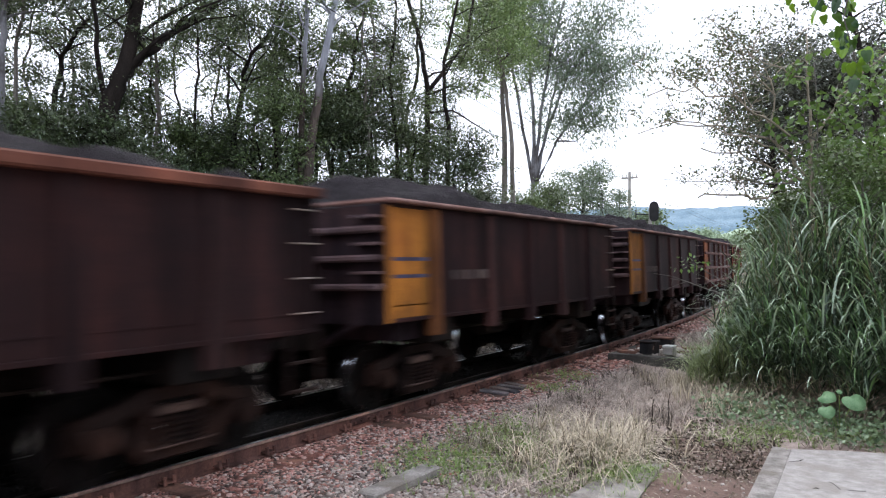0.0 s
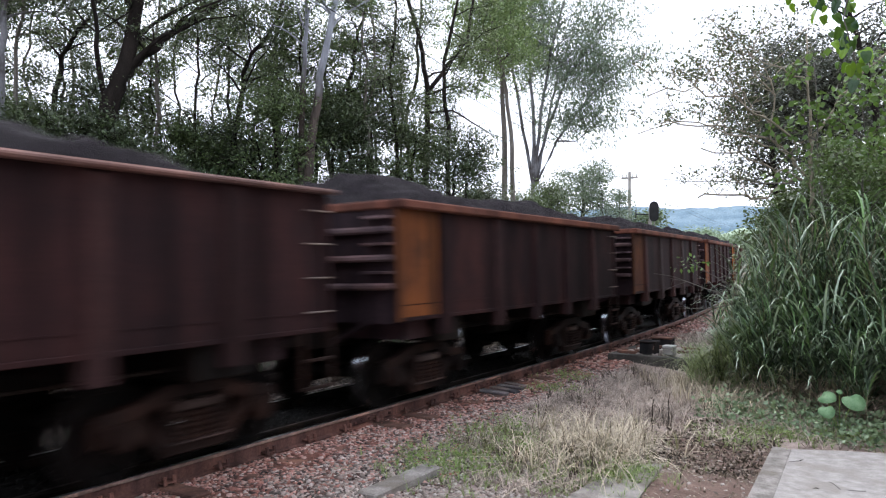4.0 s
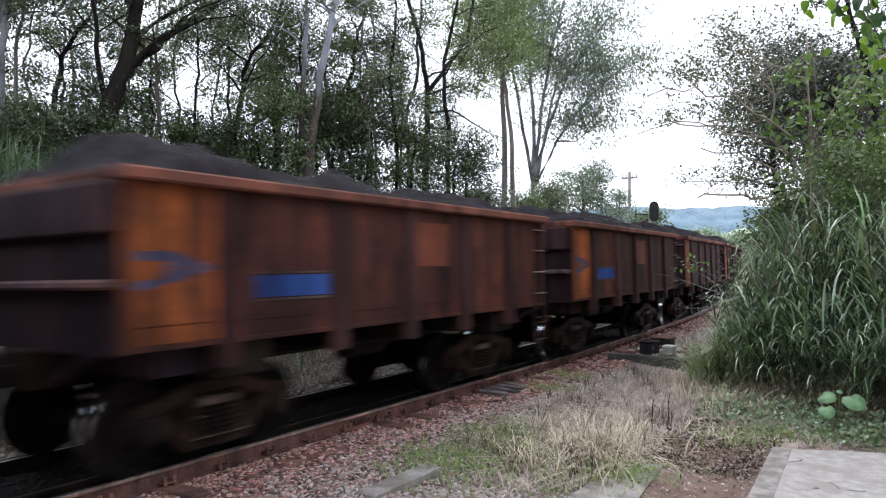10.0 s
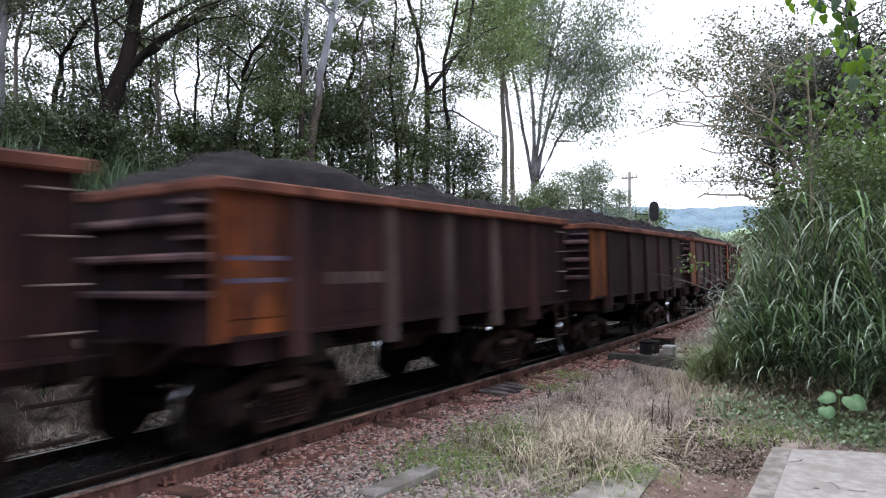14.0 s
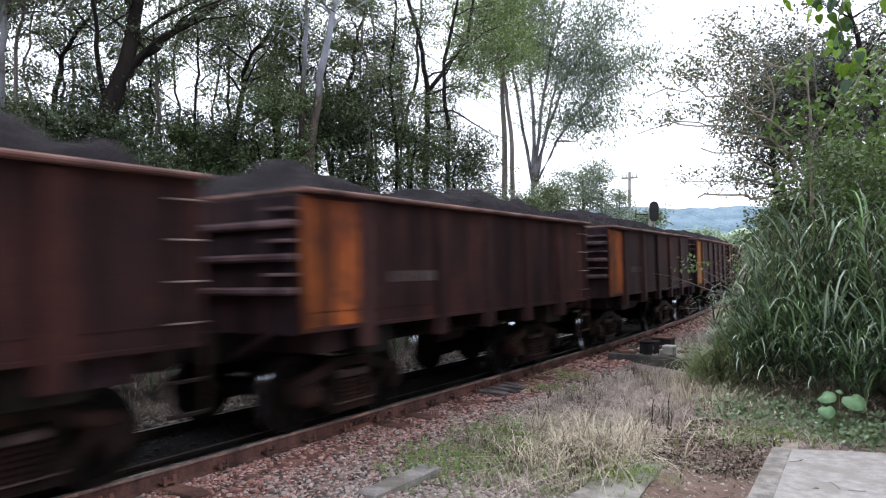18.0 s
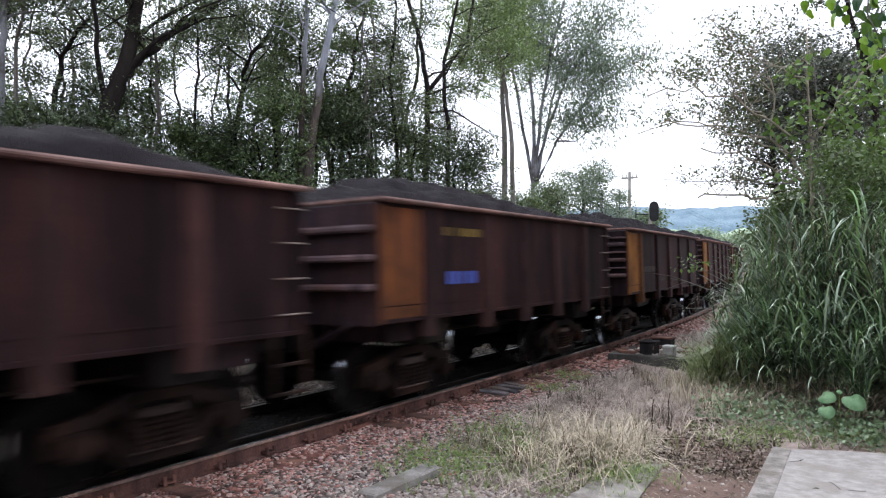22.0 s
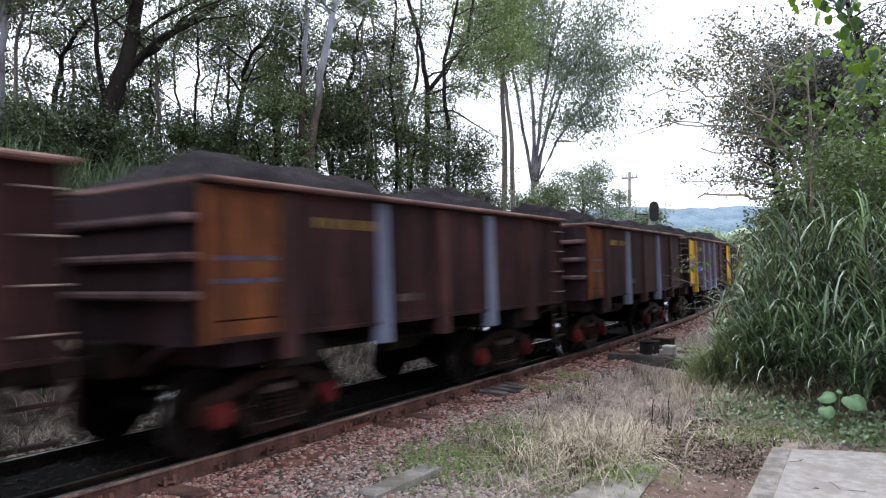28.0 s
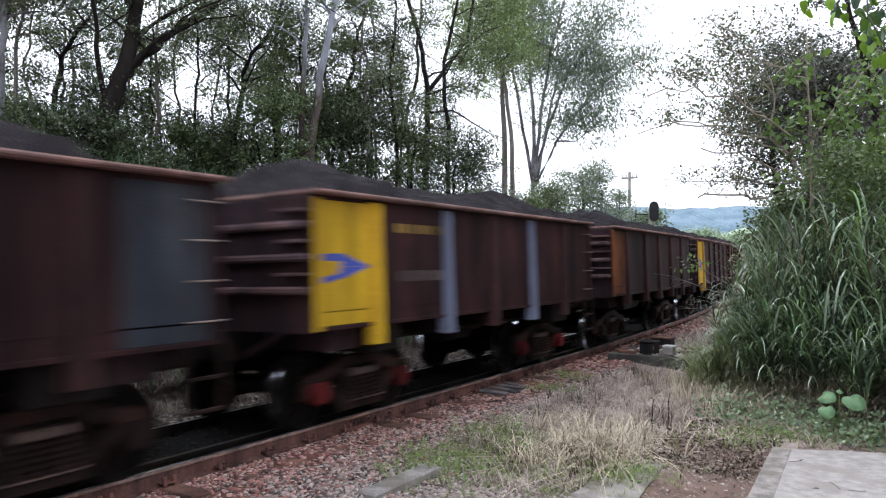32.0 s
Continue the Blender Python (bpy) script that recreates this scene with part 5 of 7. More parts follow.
    tree((x, y, z), [(0, 0, 0), (-0.10, -0.07, 6.71 - z), (0.25, 0.17, 8.87 - z), (0.34, 0.22, 11.04 - z), (-0.55, -0.36, 12.83 - z)], 0.079, BARK_DARK, LEAF_MID, 'slim young tree in the open wood', 69, limbs=6, start=0.45, reach=1.7, per=84, size=0.075, narrow=0.55, spread=0.18, bare=0.42)
    x, y = -10.86, 16.71
    z = gz(x, y)
    tree((x, y, z), [(0, 0, 0), (0.06, 0.04, 5.85 - z), (-0.06, -0.04, 7.63 - z), (0.27, 0.18, 9.42 - z), (0.07, 0.04, 10.88 - z)], 0.076, BARK_DARK, LEAF_MID, 'slim young tree in the open wood', 70, limbs=6, start=0.45, reach=1.7, per=84, size=0.075, narrow=0.55, spread=0.18, bare=0.42)
    x, y = -17.19, 7.56
    z = gz(x, y)
    tree((x, y, z), [(0, 0, 0), (-0.09, -0.06, 4.55 - z), (-0.02, -0.01, 5.48 - z)], 0.050, BARK_DARK, LEAF_MID, 'dense dark shrub of the understorey', 100, limbs=16, start=0.02, reach=1.3, rise=0.6, per=105, spread=0.24, size=0.075, name='shrub', narrow=0.55, bare=0.45)
    x, y = -15.36, 7.12
    z = gz(x, y)
    tree((x, y, z), [(0, 0, 0), (-0.03, -0.02, 4.13 - z), (0.04, 0.03, 4.80 - z)], 0.050, BARK_DARK, LEAF_DARK, 'dense dark shrub of the understorey', 101, limbs=16, start=0.02, reach=1.3, rise=0.6, per=105, spread=0.24, size=0.075, name='shrub', narrow=0.55, bare=0.45)
    x, y = -18.84, 9.20
    z = gz(x, y)
    tree((x, y, z), [(0, 0, 0), (-0.08, -0.05, 4.82 - z), (0.11, 0.07, 5.67 - z)], 0.050, BARK_DARK, LEAF_MID, 'dense dark shrub of the understorey', 102, limbs=16, start=0.02, reach=1.3, rise=0.6, per=105, spread=0.24, size=0.075, name='shrub', narrow=0.55, bare=0.45)
    x, y = -14.95, 7.69
    z = gz(x, y)
    tree((x, y, z), [(0, 0, 0), (0.06, 0.04, 3.99 - z), (-0.10, -0.06, 4.85 - z)], 0.050, BARK_DARK, LEAF_DARK, 'dense dark shrub of the understorey', 103, limbs=16, start=0.02, reach=1.3, rise=0.6, per=105, spread=0.24, size=0.075, name='shrub', narrow=0.55, bare=0.45)
    x, y = -15.39, 8.75
    z = gz(x, y)
    tree((x, y, z), [(0, 0, 0), (-0.06, -0.04, 4.53 - z), (0.10, 0.07, 5.44 - z)], 0.050, BARK_DARK, LEAF_DARK, 'dense dark shrub of the understorey', 105, limbs=16, start=0.02, reach=1.3, rise=0.6, per=105, spread=0.24, size=0.075, name='shrub', narrow=0.55, bare=0.45)
    x, y = -14.37, 8.60
    z = gz(x, y)
    tree((x, y, z), [(0, 0, 0), (-0.02, -0.01, 3.80 - z), (0.11, 0.07, 4.50 - z)], 0.050, BARK_DARK, LEAF_DARK, 'dense dark shrub of the understorey', 106, limbs=16, start=0.02, reach=1.3, rise=0.6, per=105, spread=0.24, size=0.075, name='shrub', narrow=0.55, bare=0.45)
    x, y = -17.55, 11.05
    z = gz(x, y)
    tree((x, y, z), [(0, 0, 0), (0.07, 0.04, 4.74 - z), (-0.07, -0.05, 5.66 - z)], 0.050, BARK_DARK, LEAF_DARK, 'dense dark shrub of the understorey', 107, limbs=16, start=0.02, reach=1.3, rise=0.6, per=105, spread=0.24, size=0.075, name='shrub', narrow=0.55, bare=0.45)
    x, y = -14.24, 9.43
    z = gz(x, y)
    tree((x, y, z), [(0, 0, 0), (0.00, 0.00, 3.26 - z), (-0.10, -0.07, 4.11 - z)], 0.050, BARK_DARK, LEAF_DARK, 'dense dark shrub of the understorey', 108, limbs=16, start=0.02, reach=1.3, rise=0.6, per=105, spread=0.24, size=0.075, name='shrub', narrow=0.55, bare=0.45)
    x, y = -15.34, 11.23
    z = gz(x, y)
    tree((x, y, z), [(0, 0, 0), (-0.09, -0.06, 4.30 - z), (0.01, 0.00, 5.37 - z)], 0.050, BARK_DARK, LEAF_MID, 'dense dark shrub of the understorey', 110, limbs=16, start=0.02, reach=1.3, rise=0.6, per=105, spread=0.24, size=0.075, name='shrub', narrow=0.55, bare=0.45)
    x, y = -15.97, 12.30
    z = gz(x, y)
    tree((x, y, z), [(0, 0, 0), (-0.10, -0.07, 3.70 - z), (0.12, 0.08, 4.73 - z)], 0.050, BARK_DARK, LEAF_DARK, 'dense dark shrub of the understorey', 111, limbs=16, start=0.02, reach=1.3, rise=0.6, per=105, spread=0.24, size=0.075, name='shrub', narrow=0.55, bare=0.45)
    x, y = -15.99, 12.95
    z = gz(x, y)
    tree((x, y, z), [(0, 0, 0), (-0.03, -0.02, 4.41 - z), (0.06, 0.04, 5.32 - z)], 0.050, BARK_DARK, LEAF_MID, 'dense dark shrub of the understorey', 112, limbs=16, start=0.02, reach=1.3, rise=0.6, per=105, spread=0.24, size=0.075, name='shrub', narrow=0.55, bare=0.45)
    x, y = -14.45, 12.31
    z = gz(x, y)
    tree((x, y, z), [(0, 0, 0), (0.07, 0.05, 4.15 - z), (-0.05, -0.04, 5.01 - z)], 0.050, BARK_DARK, LEAF_DARK, 'dense dark shrub of the understorey', 113, limbs=16, start=0.02, reach=1.3, rise=0.6, per=105, spread=0.24, size=0.075, name='shrub', narrow=0.55, bare=0.45)
    x, y = -13.65, 12.25
    z = gz(x, y)
    tree((x, y, z), [(0, 0, 0), (0.05, 0.04, 4.20 - z), (-0.06, -0.04, 5.02 - z)], 0.050, BARK_DARK, LEAF_DARK, 'dense dark shrub of the understorey', 114, limbs=16, start=0.02, reach=1.3, rise=0.6, per=105, spread=0.24, size=0.075, name='shrub', narrow=0.55, bare=0.45)
    x, y = -12.50, 11.80
    z = gz(x, y)
    tree((x, y, z), [(0, 0, 0), (-0.04, -0.02, 4.93 - z), (-0.07, -0.05, 5.90 - z)], 0.050, BARK_DARK, LEAF_MID, 'dense dark shrub of the understorey', 115, limbs=16, start=0.02, reach=1.3, rise=0.6, per=105, spread=0.24, size=0.075, name='shrub', narrow=0.55, bare=0.45)
    x, y = -14.18, 14.11
    z = gz(x, y)
    tree((x, y, z), [(0, 0, 0), (-0.00, -0.00, 5.68 - z), (0.07, 0.05, 6.82 - z)], 0.050, BARK_DARK, LEAF_DARK, 'dense dark shrub of the understorey', 116, limbs=16, start=0.02, reach=1.3, rise=0.6, per=105, spread=0.24, size=0.075, name='shrub', narrow=0.55, bare=0.45)
    x, y = -13.23, 13.88
    z = gz(x, y)
    tree((x, y, z), [(0, 0, 0), (0.05, 0.03, 5.47 - z), (-0.00, -0.00, 6.36 - z)], 0.050, BARK_DARK, LEAF_MID, 'dense dark shrub of the understorey', 117, limbs=16, start=0.02, reach=1.3, rise=0.6, per=105, spread=0.24, size=0.075, name='shrub', narrow=0.55, bare=0.45)
    x, y = -12.37, 13.69
    z = gz(x, y)
    tree((x, y, z), [(0, 0, 0), (-0.05, -0.03, 4.57 - z), (-0.16, -0.10, 5.64 - z)], 0.050, BARK_DARK, LEAF_DARK, 'dense dark shrub of the understorey', 118, limbs=16, start=0.02, reach=1.3, rise=0.6, per=105, spread=0.24, size=0.075, name='shrub', narrow=0.55, bare=0.45)
    x, y = -11.77, 13.76
    z = gz(x, y)
    tree((x, y, z), [(0, 0, 0), (-0.09, -0.06, 4.62 - z), (-0.02, -0.01, 5.49 - z)], 0.050, BARK_DARK, LEAF_DARK, 'dense dark shrub of the understorey', 119, limbs=16, start=0.02, reach=1.3, rise=0.6, per=105, spread=0.24, size=0.075, name='shrub', narrow=0.55, bare=0.45)
    x, y = -11.54, 14.25
    z = gz(x, y)
    tree((x, y, z), [(0, 0, 0), (-0.01, -0.00, 4.83 - z), (-0.08, -0.05, 5.75 - z)], 0.050, BARK_DARK, LEAF_DARK, 'dense dark shrub of the understorey', 120, limbs=16, start=0.02, reach=1.3, rise=0.6, per=105, spread=0.24, size=0.075, name='shrub', narrow=0.55, bare=0.45)
    x, y = -11.19, 15.46
    z = gz(x, y)
    tree((x, y, z), [(0, 0, 0), (0.02, 0.01, 4.65 - z), (0.11, 0.07, 5.75 - z)], 0.050, BARK_DARK, LEAF_MID, 'dense dark shrub of the understorey', 122, limbs=16, start=0.02, reach=1.3, rise=0.6, per=105, spread=0.24, size=0.075, name='shrub', narrow=0.55, bare=0.45)
    x, y = -11.51, 16.86
    z = gz(x, y)
    tree((x, y, z), [(0, 0, 0), (-0.09, -0.06, 3.93 - z), (-0.17, -0.11, 5.02 - z)], 0.050, BARK_DARK, LEAF_MID, 'dense dark shrub of the understorey', 123, limbs=16, start=0.02, reach=1.3, rise=0.6, per=105, spread=0.24, size=0.075, name='shrub', narrow=0.55, bare=0.45)
    x, y = -9.85, 15.32
    z = gz(x, y)
    tree((x, y, z), [(0, 0, 0), (0.06, 0.04, 3.66 - z), (0.12, 0.08, 4.54 - z)], 0.050, BARK_DARK, LEAF_DARK, 'dense dark shrub of the understorey', 124, limbs=16, start=0.02, reach=1.3, rise=0.6, per=105, spread=0.24, size=0.075, name='shrub', narrow=0.55, bare=0.62)
    x, y = -9.62, 15.89
    z = gz(x, y)
    tree((x, y, z), [(0, 0, 0), (-0.06, -0.04, 4.11 - z), (-0.01, -0.00, 5.07 - z)], 0.050, BARK_DARK, LEAF_DARK, 'dense dark shrub of the understorey', 125, limbs=16, start=0.02, reach=1.3, rise=0.6, per=105, spread=0.24, size=0.075, name='shrub', narrow=0.55, bare=0.62)
    x, y = -1.41, 15.23
    z = gz(x, y)
    tree((x, y, z), [(0, 0, 0), (-0.05, -0.03, 2.52 - z), (-0.07, -0.04, 3.41 - z), (-0.09, -0.06, 4.37 - z), (-0.12, -0.08, 5.35 - z), (-0.13, -0.08, 6.34 - z)], 0.050, BARK_BOUGH, LEAF_BROWN, 'spreading shrub tree with thin bare boughs and sparse small leaves', 30, forks=[([(-0.07, -0.04, 3.39 - z), (-0.37, -0.12, 3.84 - z), (-0.58, -0.14, 4.21 - z), (-1.09, -0.36, 4.42 - z), (-1.67, -0.62, 4.64 - z), (-2.54, -1.07, 4.78 - z)], 0.030), ([(-0.07, -0.05, 3.33 - z), (-0.46, -0.18, 3.67 - z), (-0.71, -0.22, 3.74 - z), (-1.28, -0.48, 4.09 - z), (-1.95, -0.80, 4.19 - z)], 0.028), ([(-0.07, -0.04, 3.41 - z), (-0.01, -0.13, 4.37 - z), (0.35, -0.01, 4.93 - z), (0.77, 0.14, 5.49 - z), (1.16, 0.28, 5.84 - z)], 0.035), ([(-0.54, -0.35, 4.13 - z), (-0.87, -0.45, 4.83 - z), (-1.44, -0.70, 5.24 - z), (-2.01, -0.96, 5.88 - z)], 0.025), ([(-0.12, -0.08, 5.35 - z), (-0.53, -0.29, 5.70 - z), (-0.95, -0.51, 5.88 - z), (-1.79, -1.00, 5.86 - z)], 0.020), ([(-0.27, -0.17, 3.71 - z), (-0.64, -0.54, 4.35 - z), (-0.62, -0.64, 5.09 - z), (-0.97, -1.00, 5.81 - z), (-1.52, -1.48, 6.37 - z)], 0.022), ([(-0.36, -0.24, 3.52 - z), (-0.78, -0.45, 3.17 - z), (-1.34, -0.76, 3.23 - z), (-1.94, -1.10, 3.18 - z)], 0.030), ([(-0.30, -0.20, 4.05 - z), (-0.62, -0.66, 4.55 - z), (-1.03, -1.22, 4.82 - z), (-1.77, -1.96, 5.15 - z), (-2.48, -2.53, 4.95 - z)], 0.024), ([(-0.62, -0.64, 5.09 - z), (-0.97, -0.96, 5.61 - z), (-1.35, -1.34, 6.11 - z), (-1.65, -1.66, 6.50 - z)], 0.014), ([(-0.60, -0.58, 4.10 - z), (-1.30, -1.35, 4.30 - z), (-2.04, -2.12, 4.51 - z), (-2.60, -2.70, 4.25 - z)], 0.018)], bearing=(1, 2, 4, 6, 8, 9, 10, 7, 5, 8), limbs=80, start=0.35, fork_start=0.45, wobble=0.10, reach=0.85, rise=0.8, per=5, spread=0.11, size=0.068, narrow=0.55, twigs=4, r_top=0.3)
    x, y = -1.21, 14.76
    z = gz(x, y)
    tree((x, y, z), [(0, 0, 0), (-0.05, -0.03, 2.81 - z), (-0.12, -0.08, 4.17 - z), (-0.16, -0.10, 5.65 - z)], 0.025, BARK_GREY, LEAF_LIGHT, 'slim sapling with big fresh green leaves', 31, limbs=18, start=0.3, reach=0.95, per=3, spread=0.10, size=0.15, narrow=0.8, twigs=2)
    for k, (x, y, h) in enumerate(((0.05, 14.6, 5.9), (-0.55, 15.1, 5.3))):
        z = gz(x, y)
        tree((x, y, z), [(0, 0, 0), (0.06, -0.03, (h - z) * 0.55), (-0.10, 0.05, h - z)], 0.022, BARK_GREY, LEAF_LIGHT, "slim sapling with broad yellow-green leaves in the thicket", 470 + k, limbs=20, start=0.4, reach=0.9, per=4, spread=0.14, size=0.12, narrow=0.75, twigs=3, bare=0.2)
    x, y = -2.38, 24.76
    z = gz(x, y)
    tree((x, y, z), [(0, 0, 0), (-0.05, -0.03, 4.84 - z), (-0.11, -0.07, 6.97 - z), (-0.24, -0.16, 8.58 - z)], 0.160, BARK_DARK, LEAF_PLUM, 'dark leafy tree back of the verge thicket', 32, bare=0.58, limbs=40, start=0.3, reach=2.3, rise=0.4, per=75, spread=0.36, size=0.12, narrow=0.55)
    x, y = -0.81, 23.39
    z = gz(x, y)
    tree((x, y, z), [(0, 0, 0), (0.02, 0.02, 4.57 - z), (0.11, 0.07, 6.19 - z), (0.19, 0.12, 7.65 - z)], 0.160, BARK_DARK, LEAF_PLUM, "dark bushy tree at the thicket's back", 33, bare=0.76, limbs=26, start=0.3, reach=2.0, rise=0.4, per=75, spread=0.36, size=0.12, narrow=0.55)
    x, y = -1.29, 21.89
    z = gz(x, y)
    tree((x, y, z), [(0, 0, 0), (-0.11, -0.07, 4.44 - z), (-0.22, -0.14, 6.13 - z), (-0.34, -0.22, 7.21 - z)], 0.100, BARK_DARK, LEAF_PLUM, 'dark leafy tree with purplish shade at the thicket top', 41, bare=0.70, limbs=22, start=0.45, reach=1.5, rise=0.4, per=75, spread=0.3, size=0.12, narrow=0.55)
    x, y = -0.12, 20.26
    z = gz(x, y)
    tree((x, y, z), [(0, 0, 0), (-0.32, -0.21, 4.86 - z), (-0.64, -0.42, 6.79 - z), (-0.97, -0.64, 8.18 - z), (-1.08, -0.71, 9.15 - z)], 0.100, BARK_DARK, LEAF_PLUM, 'tall leafy tree rising behind the thicket', 34, bare=0.76, limbs=20, start=0.4, reach=1.6, rise=0.4, per=60, spread=0.3, size=0.11, narrow=0.55)
    x, y = -1.72, 16.82
    z = gz(x, y)
    tree((x, y, z), [(0, 0, 0), (-0.01, -0.01, 2.46 - z), (-0.09, -0.06, 3.31 - z)], 0.030, BARK_GREY, LEAF_DARK, 'green bush at the foot of the shrub tree', 35, bare=0.1, limbs=9, start=0.1, reach=0.7, per=27, spread=0.2, size=0.08, name='shrub', narrow=0.5)
    x, y = -7.79, 57.10
    z = gz(x, y)
    tree((x, y, z), [(0, 0, 0), (0.01, 0.01, 2.93 - z), (-0.05, -0.03, 3.98 - z)], 0.100, BARK_GREY, LEAF_LIGHT, 'yellow-green tree past the cane grass', 37, bare=0.2, limbs=12, start=0.1, reach=1.0, per=34, spread=0.35, size=0.2, narrow=0.5)
    x, y = -1.06, 17.85
    z = gz(x, y)
    tree((x, y, z), [(0, 0, 0), (0.01, 0.01, 2.48 - z), (-0.08, -0.05, 3.40 - z), (-0.18, -0.12, 3.85 - z)], 0.035, BARK_GREY, LEAF_LIGHT, 'bright leafy scrub rising over the cane grass', 40, bare=0.1, limbs=16, start=0.1, reach=0.8, per=32, spread=0.22, size=0.085, name='shrub', narrow=0.5)
    x, y = -0.49, 14.03
    z = gz(x, y)
    tree((x, y, z), [(0, 0, 0), (0.01, 0.01, 2.35 - z), (-0.06, -0.04, 2.95 - z), (-0.10, -0.06, 3.40 - z)], 0.040, BARK_GREY, LEAF_MID, 'leafy scrub behind the cane grass', 38, bare=0.1, limbs=12, start=0.1, reach=1.0, per=27, spread=0.24, size=0.09, name='shrub', narrow=0.5)
    x, y = -1.32, 17.08
    z = gz(x, y)
    tree((x, y, z), [(0, 0, 0), (0.01, 0.01, 2.34 - z), (-0.03, -0.02, 3.43 - z)], 0.040, BARK_GREY, LEAF_DARK, 'leafy scrub filling the thicket', 39, bare=0.1, limbs=16, start=0.05, reach=0.9, per=34, spread=0.24, size=0.1, name='shrub', narrow=0.5)
    for k, (x, y, h, r, leaf) in enumerate(((-2.13, 17.1, 3.55, 0.75, LEAF_MID), (-2.55, 17.4, 3.2, 0.6, LEAF_MID), (-1.2, 17.1, 4.0, 0.85, LEAF_MID), (-0.37, 17.6, 5.0, 1.0, LEAF_MID), (-0.2, 15.6, 4.1, 0.9, LEAF_LIGHT), (-1.7, 18.2, 4.7, 0.9, LEAF_DARK))):
        z = gz(x, y)
        tree((x, y, z), [(0, 0, 0), (0.05, 0.03, (h - z) * 0.5), (-0.05, 0.0, h - z)], 0.035, BARK_GREY, leaf, "leafy scrub crowding the thicket under the shrub tree", 430 + k, limbs=17, start=0.08, reach=r, rise=0.45, per=40, spread=0.22, size=0.09, narrow=0.55, name="shrub", bare=0.12)
    for k, (x, y, h, r, leaf) in enumerate(((-13.7, 23.3, 4.51, 0.9, LEAF_DARK), (-15.0, 29.6, 4.90, 0.9, LEAF_MID), (-14.7, 32.2, 5.56, 1.0, LEAF_MID), (-14.4, 38.3, 7.27, 1.7, LEAF_GUM), (-14.5, 41.8, 6.39, 1.2, LEAF_GUM))):
        z = gz(x, y)
        tree((x, y, z), [(0, 0, 0), (0.08, 0.05, (h - z) * 0.5), (-0.08, 0.0, h - z)], 0.06, BARK_DARK, leaf, "bushy tree filling the wood's far end", 450 + k, limbs=22, start=0.12, reach=r, rise=0.4, per=54, spread=0.30, size=0.12, narrow=0.55, bare=0.5)
    x, y = -3.2, 22.6
    z = gz(x, y)
    tree((x, y, z), [(0, 0, 0), (0.1, 0.0, 3.6 - z), (-0.1, 0.1, 5.8 - z), (-0.2, 0.0, 7.3 - z)], 0.10, BARK_DARK, LEAF_PLUM, "plum-grey leafy tree deep in the thicket", 440, limbs=24, start=0.45, reach=1.35, rise=0.4, per=70, spread=0.32, size=0.11, narrow=0.55, bare=0.4)
    x, y = -36.38, 128.22
    z = gz(x, y)
    tree((x, y, z), [(0, 0, 0), (0.01, 0.00, 4.37 - z), (-0.04, -0.02, 5.60 - z)], 0.150, BARK_GREY, LEAF_HAZE, 'distant tree below the hills, haze in its leaf colour', 200, bare=0.2, limbs=16, start=0.1, reach=2.0, rise=0.3, per=27, spread=0.8, size=0.5, narrow=0.5)
    x, y = -34.30, 129.83
    z = gz(x, y)
    tree((x, y, z), [(0, 0, 0), (0.01, 0.01, 4.38 - z), (-0.18, -0.12, 6.43 - z)], 0.150, BARK_GREY, LEAF_HAZE, 'distant tree below the hills, haze in its leaf colour', 201, bare=0.2, limbs=16, start=0.1, reach=2.0, rise=0.3, per=27, spread=0.8, size=0.5, narrow=0.5)
    x, y = -33.67, 138.69
    z = gz(x, y)
    tree((x, y, z), [(0, 0, 0), (0.01, 0.01, 4.51 - z), (0.26, 0.17, 7.54 - z)], 0.150, BARK_GREY, LEAF_HAZE, 'distant tree below the hills, haze in its leaf colour', 202, bare=0.2, limbs=16, start=0.1, reach=2.0, rise=0.3, per=27, spread=0.8, size=0.5, narrow=0.5)
    x, y = -29.85, 135.46
    z = gz(x, y)
    tree((x, y, z), [(0, 0, 0), (0.01, 0.01, 4.42 - z), (-0.21, -0.14, 7.34 - z)], 0.150, BARK_GREY, LEAF_HAZE, 'distant tree below the hills, haze in its leaf colour', 203, bare=0.2, limbs=16, start=0.1, reach=2.0, rise=0.3, per=27, spread=0.8, size=0.5, narrow=0.5)
    x, y = -26.65, 132.79
    z = gz(x, y)
    tree((x, y, z), [(0, 0, 0), (0.01, 0.01, 4.34 - z), (-0.10, -0.06, 6.16 - z)], 0.150, BARK_GREY, LEAF_HAZE, 'distant tree below the hills, haze in its leaf colour', 204, bare=0.2, limbs=16, start=0.1, reach=2.0, rise=0.3, per=27, spread=0.8, size=0.5, narrow=0.5)
    x, y = -22.80, 125.61
    z = gz(x, y)
    tree((x, y, z), [(0, 0, 0), (0.01, 0.01, 4.19 - z), (0.30, 0.20, 5.32 - z)], 0.150, BARK_GREY, LEAF_HAZE, 'distant tree below the hills, haze in its leaf colour', 205, bare=0.2, limbs=16, start=0.1, reach=2.0, rise=0.3, per=27, spread=0.8, size=0.5, narrow=0.5)
    # unseen row beside and behind the camera, added to block skylight from the wagon sides
    tree((6.19, -11.00, -0.35), [(0, 0, 0), (0.2, 0.1, 2.5), (0.1, -0.2, 5.0), (0.3, 0.1, 8.6)], 0.12, BARK_DARK, LEAF_DARK, 'unseen leafy tree added off view to shade the wagons', 300, limbs=16, start=0.15, reach=2.4, per=30, spread=0.5, size=0.28)
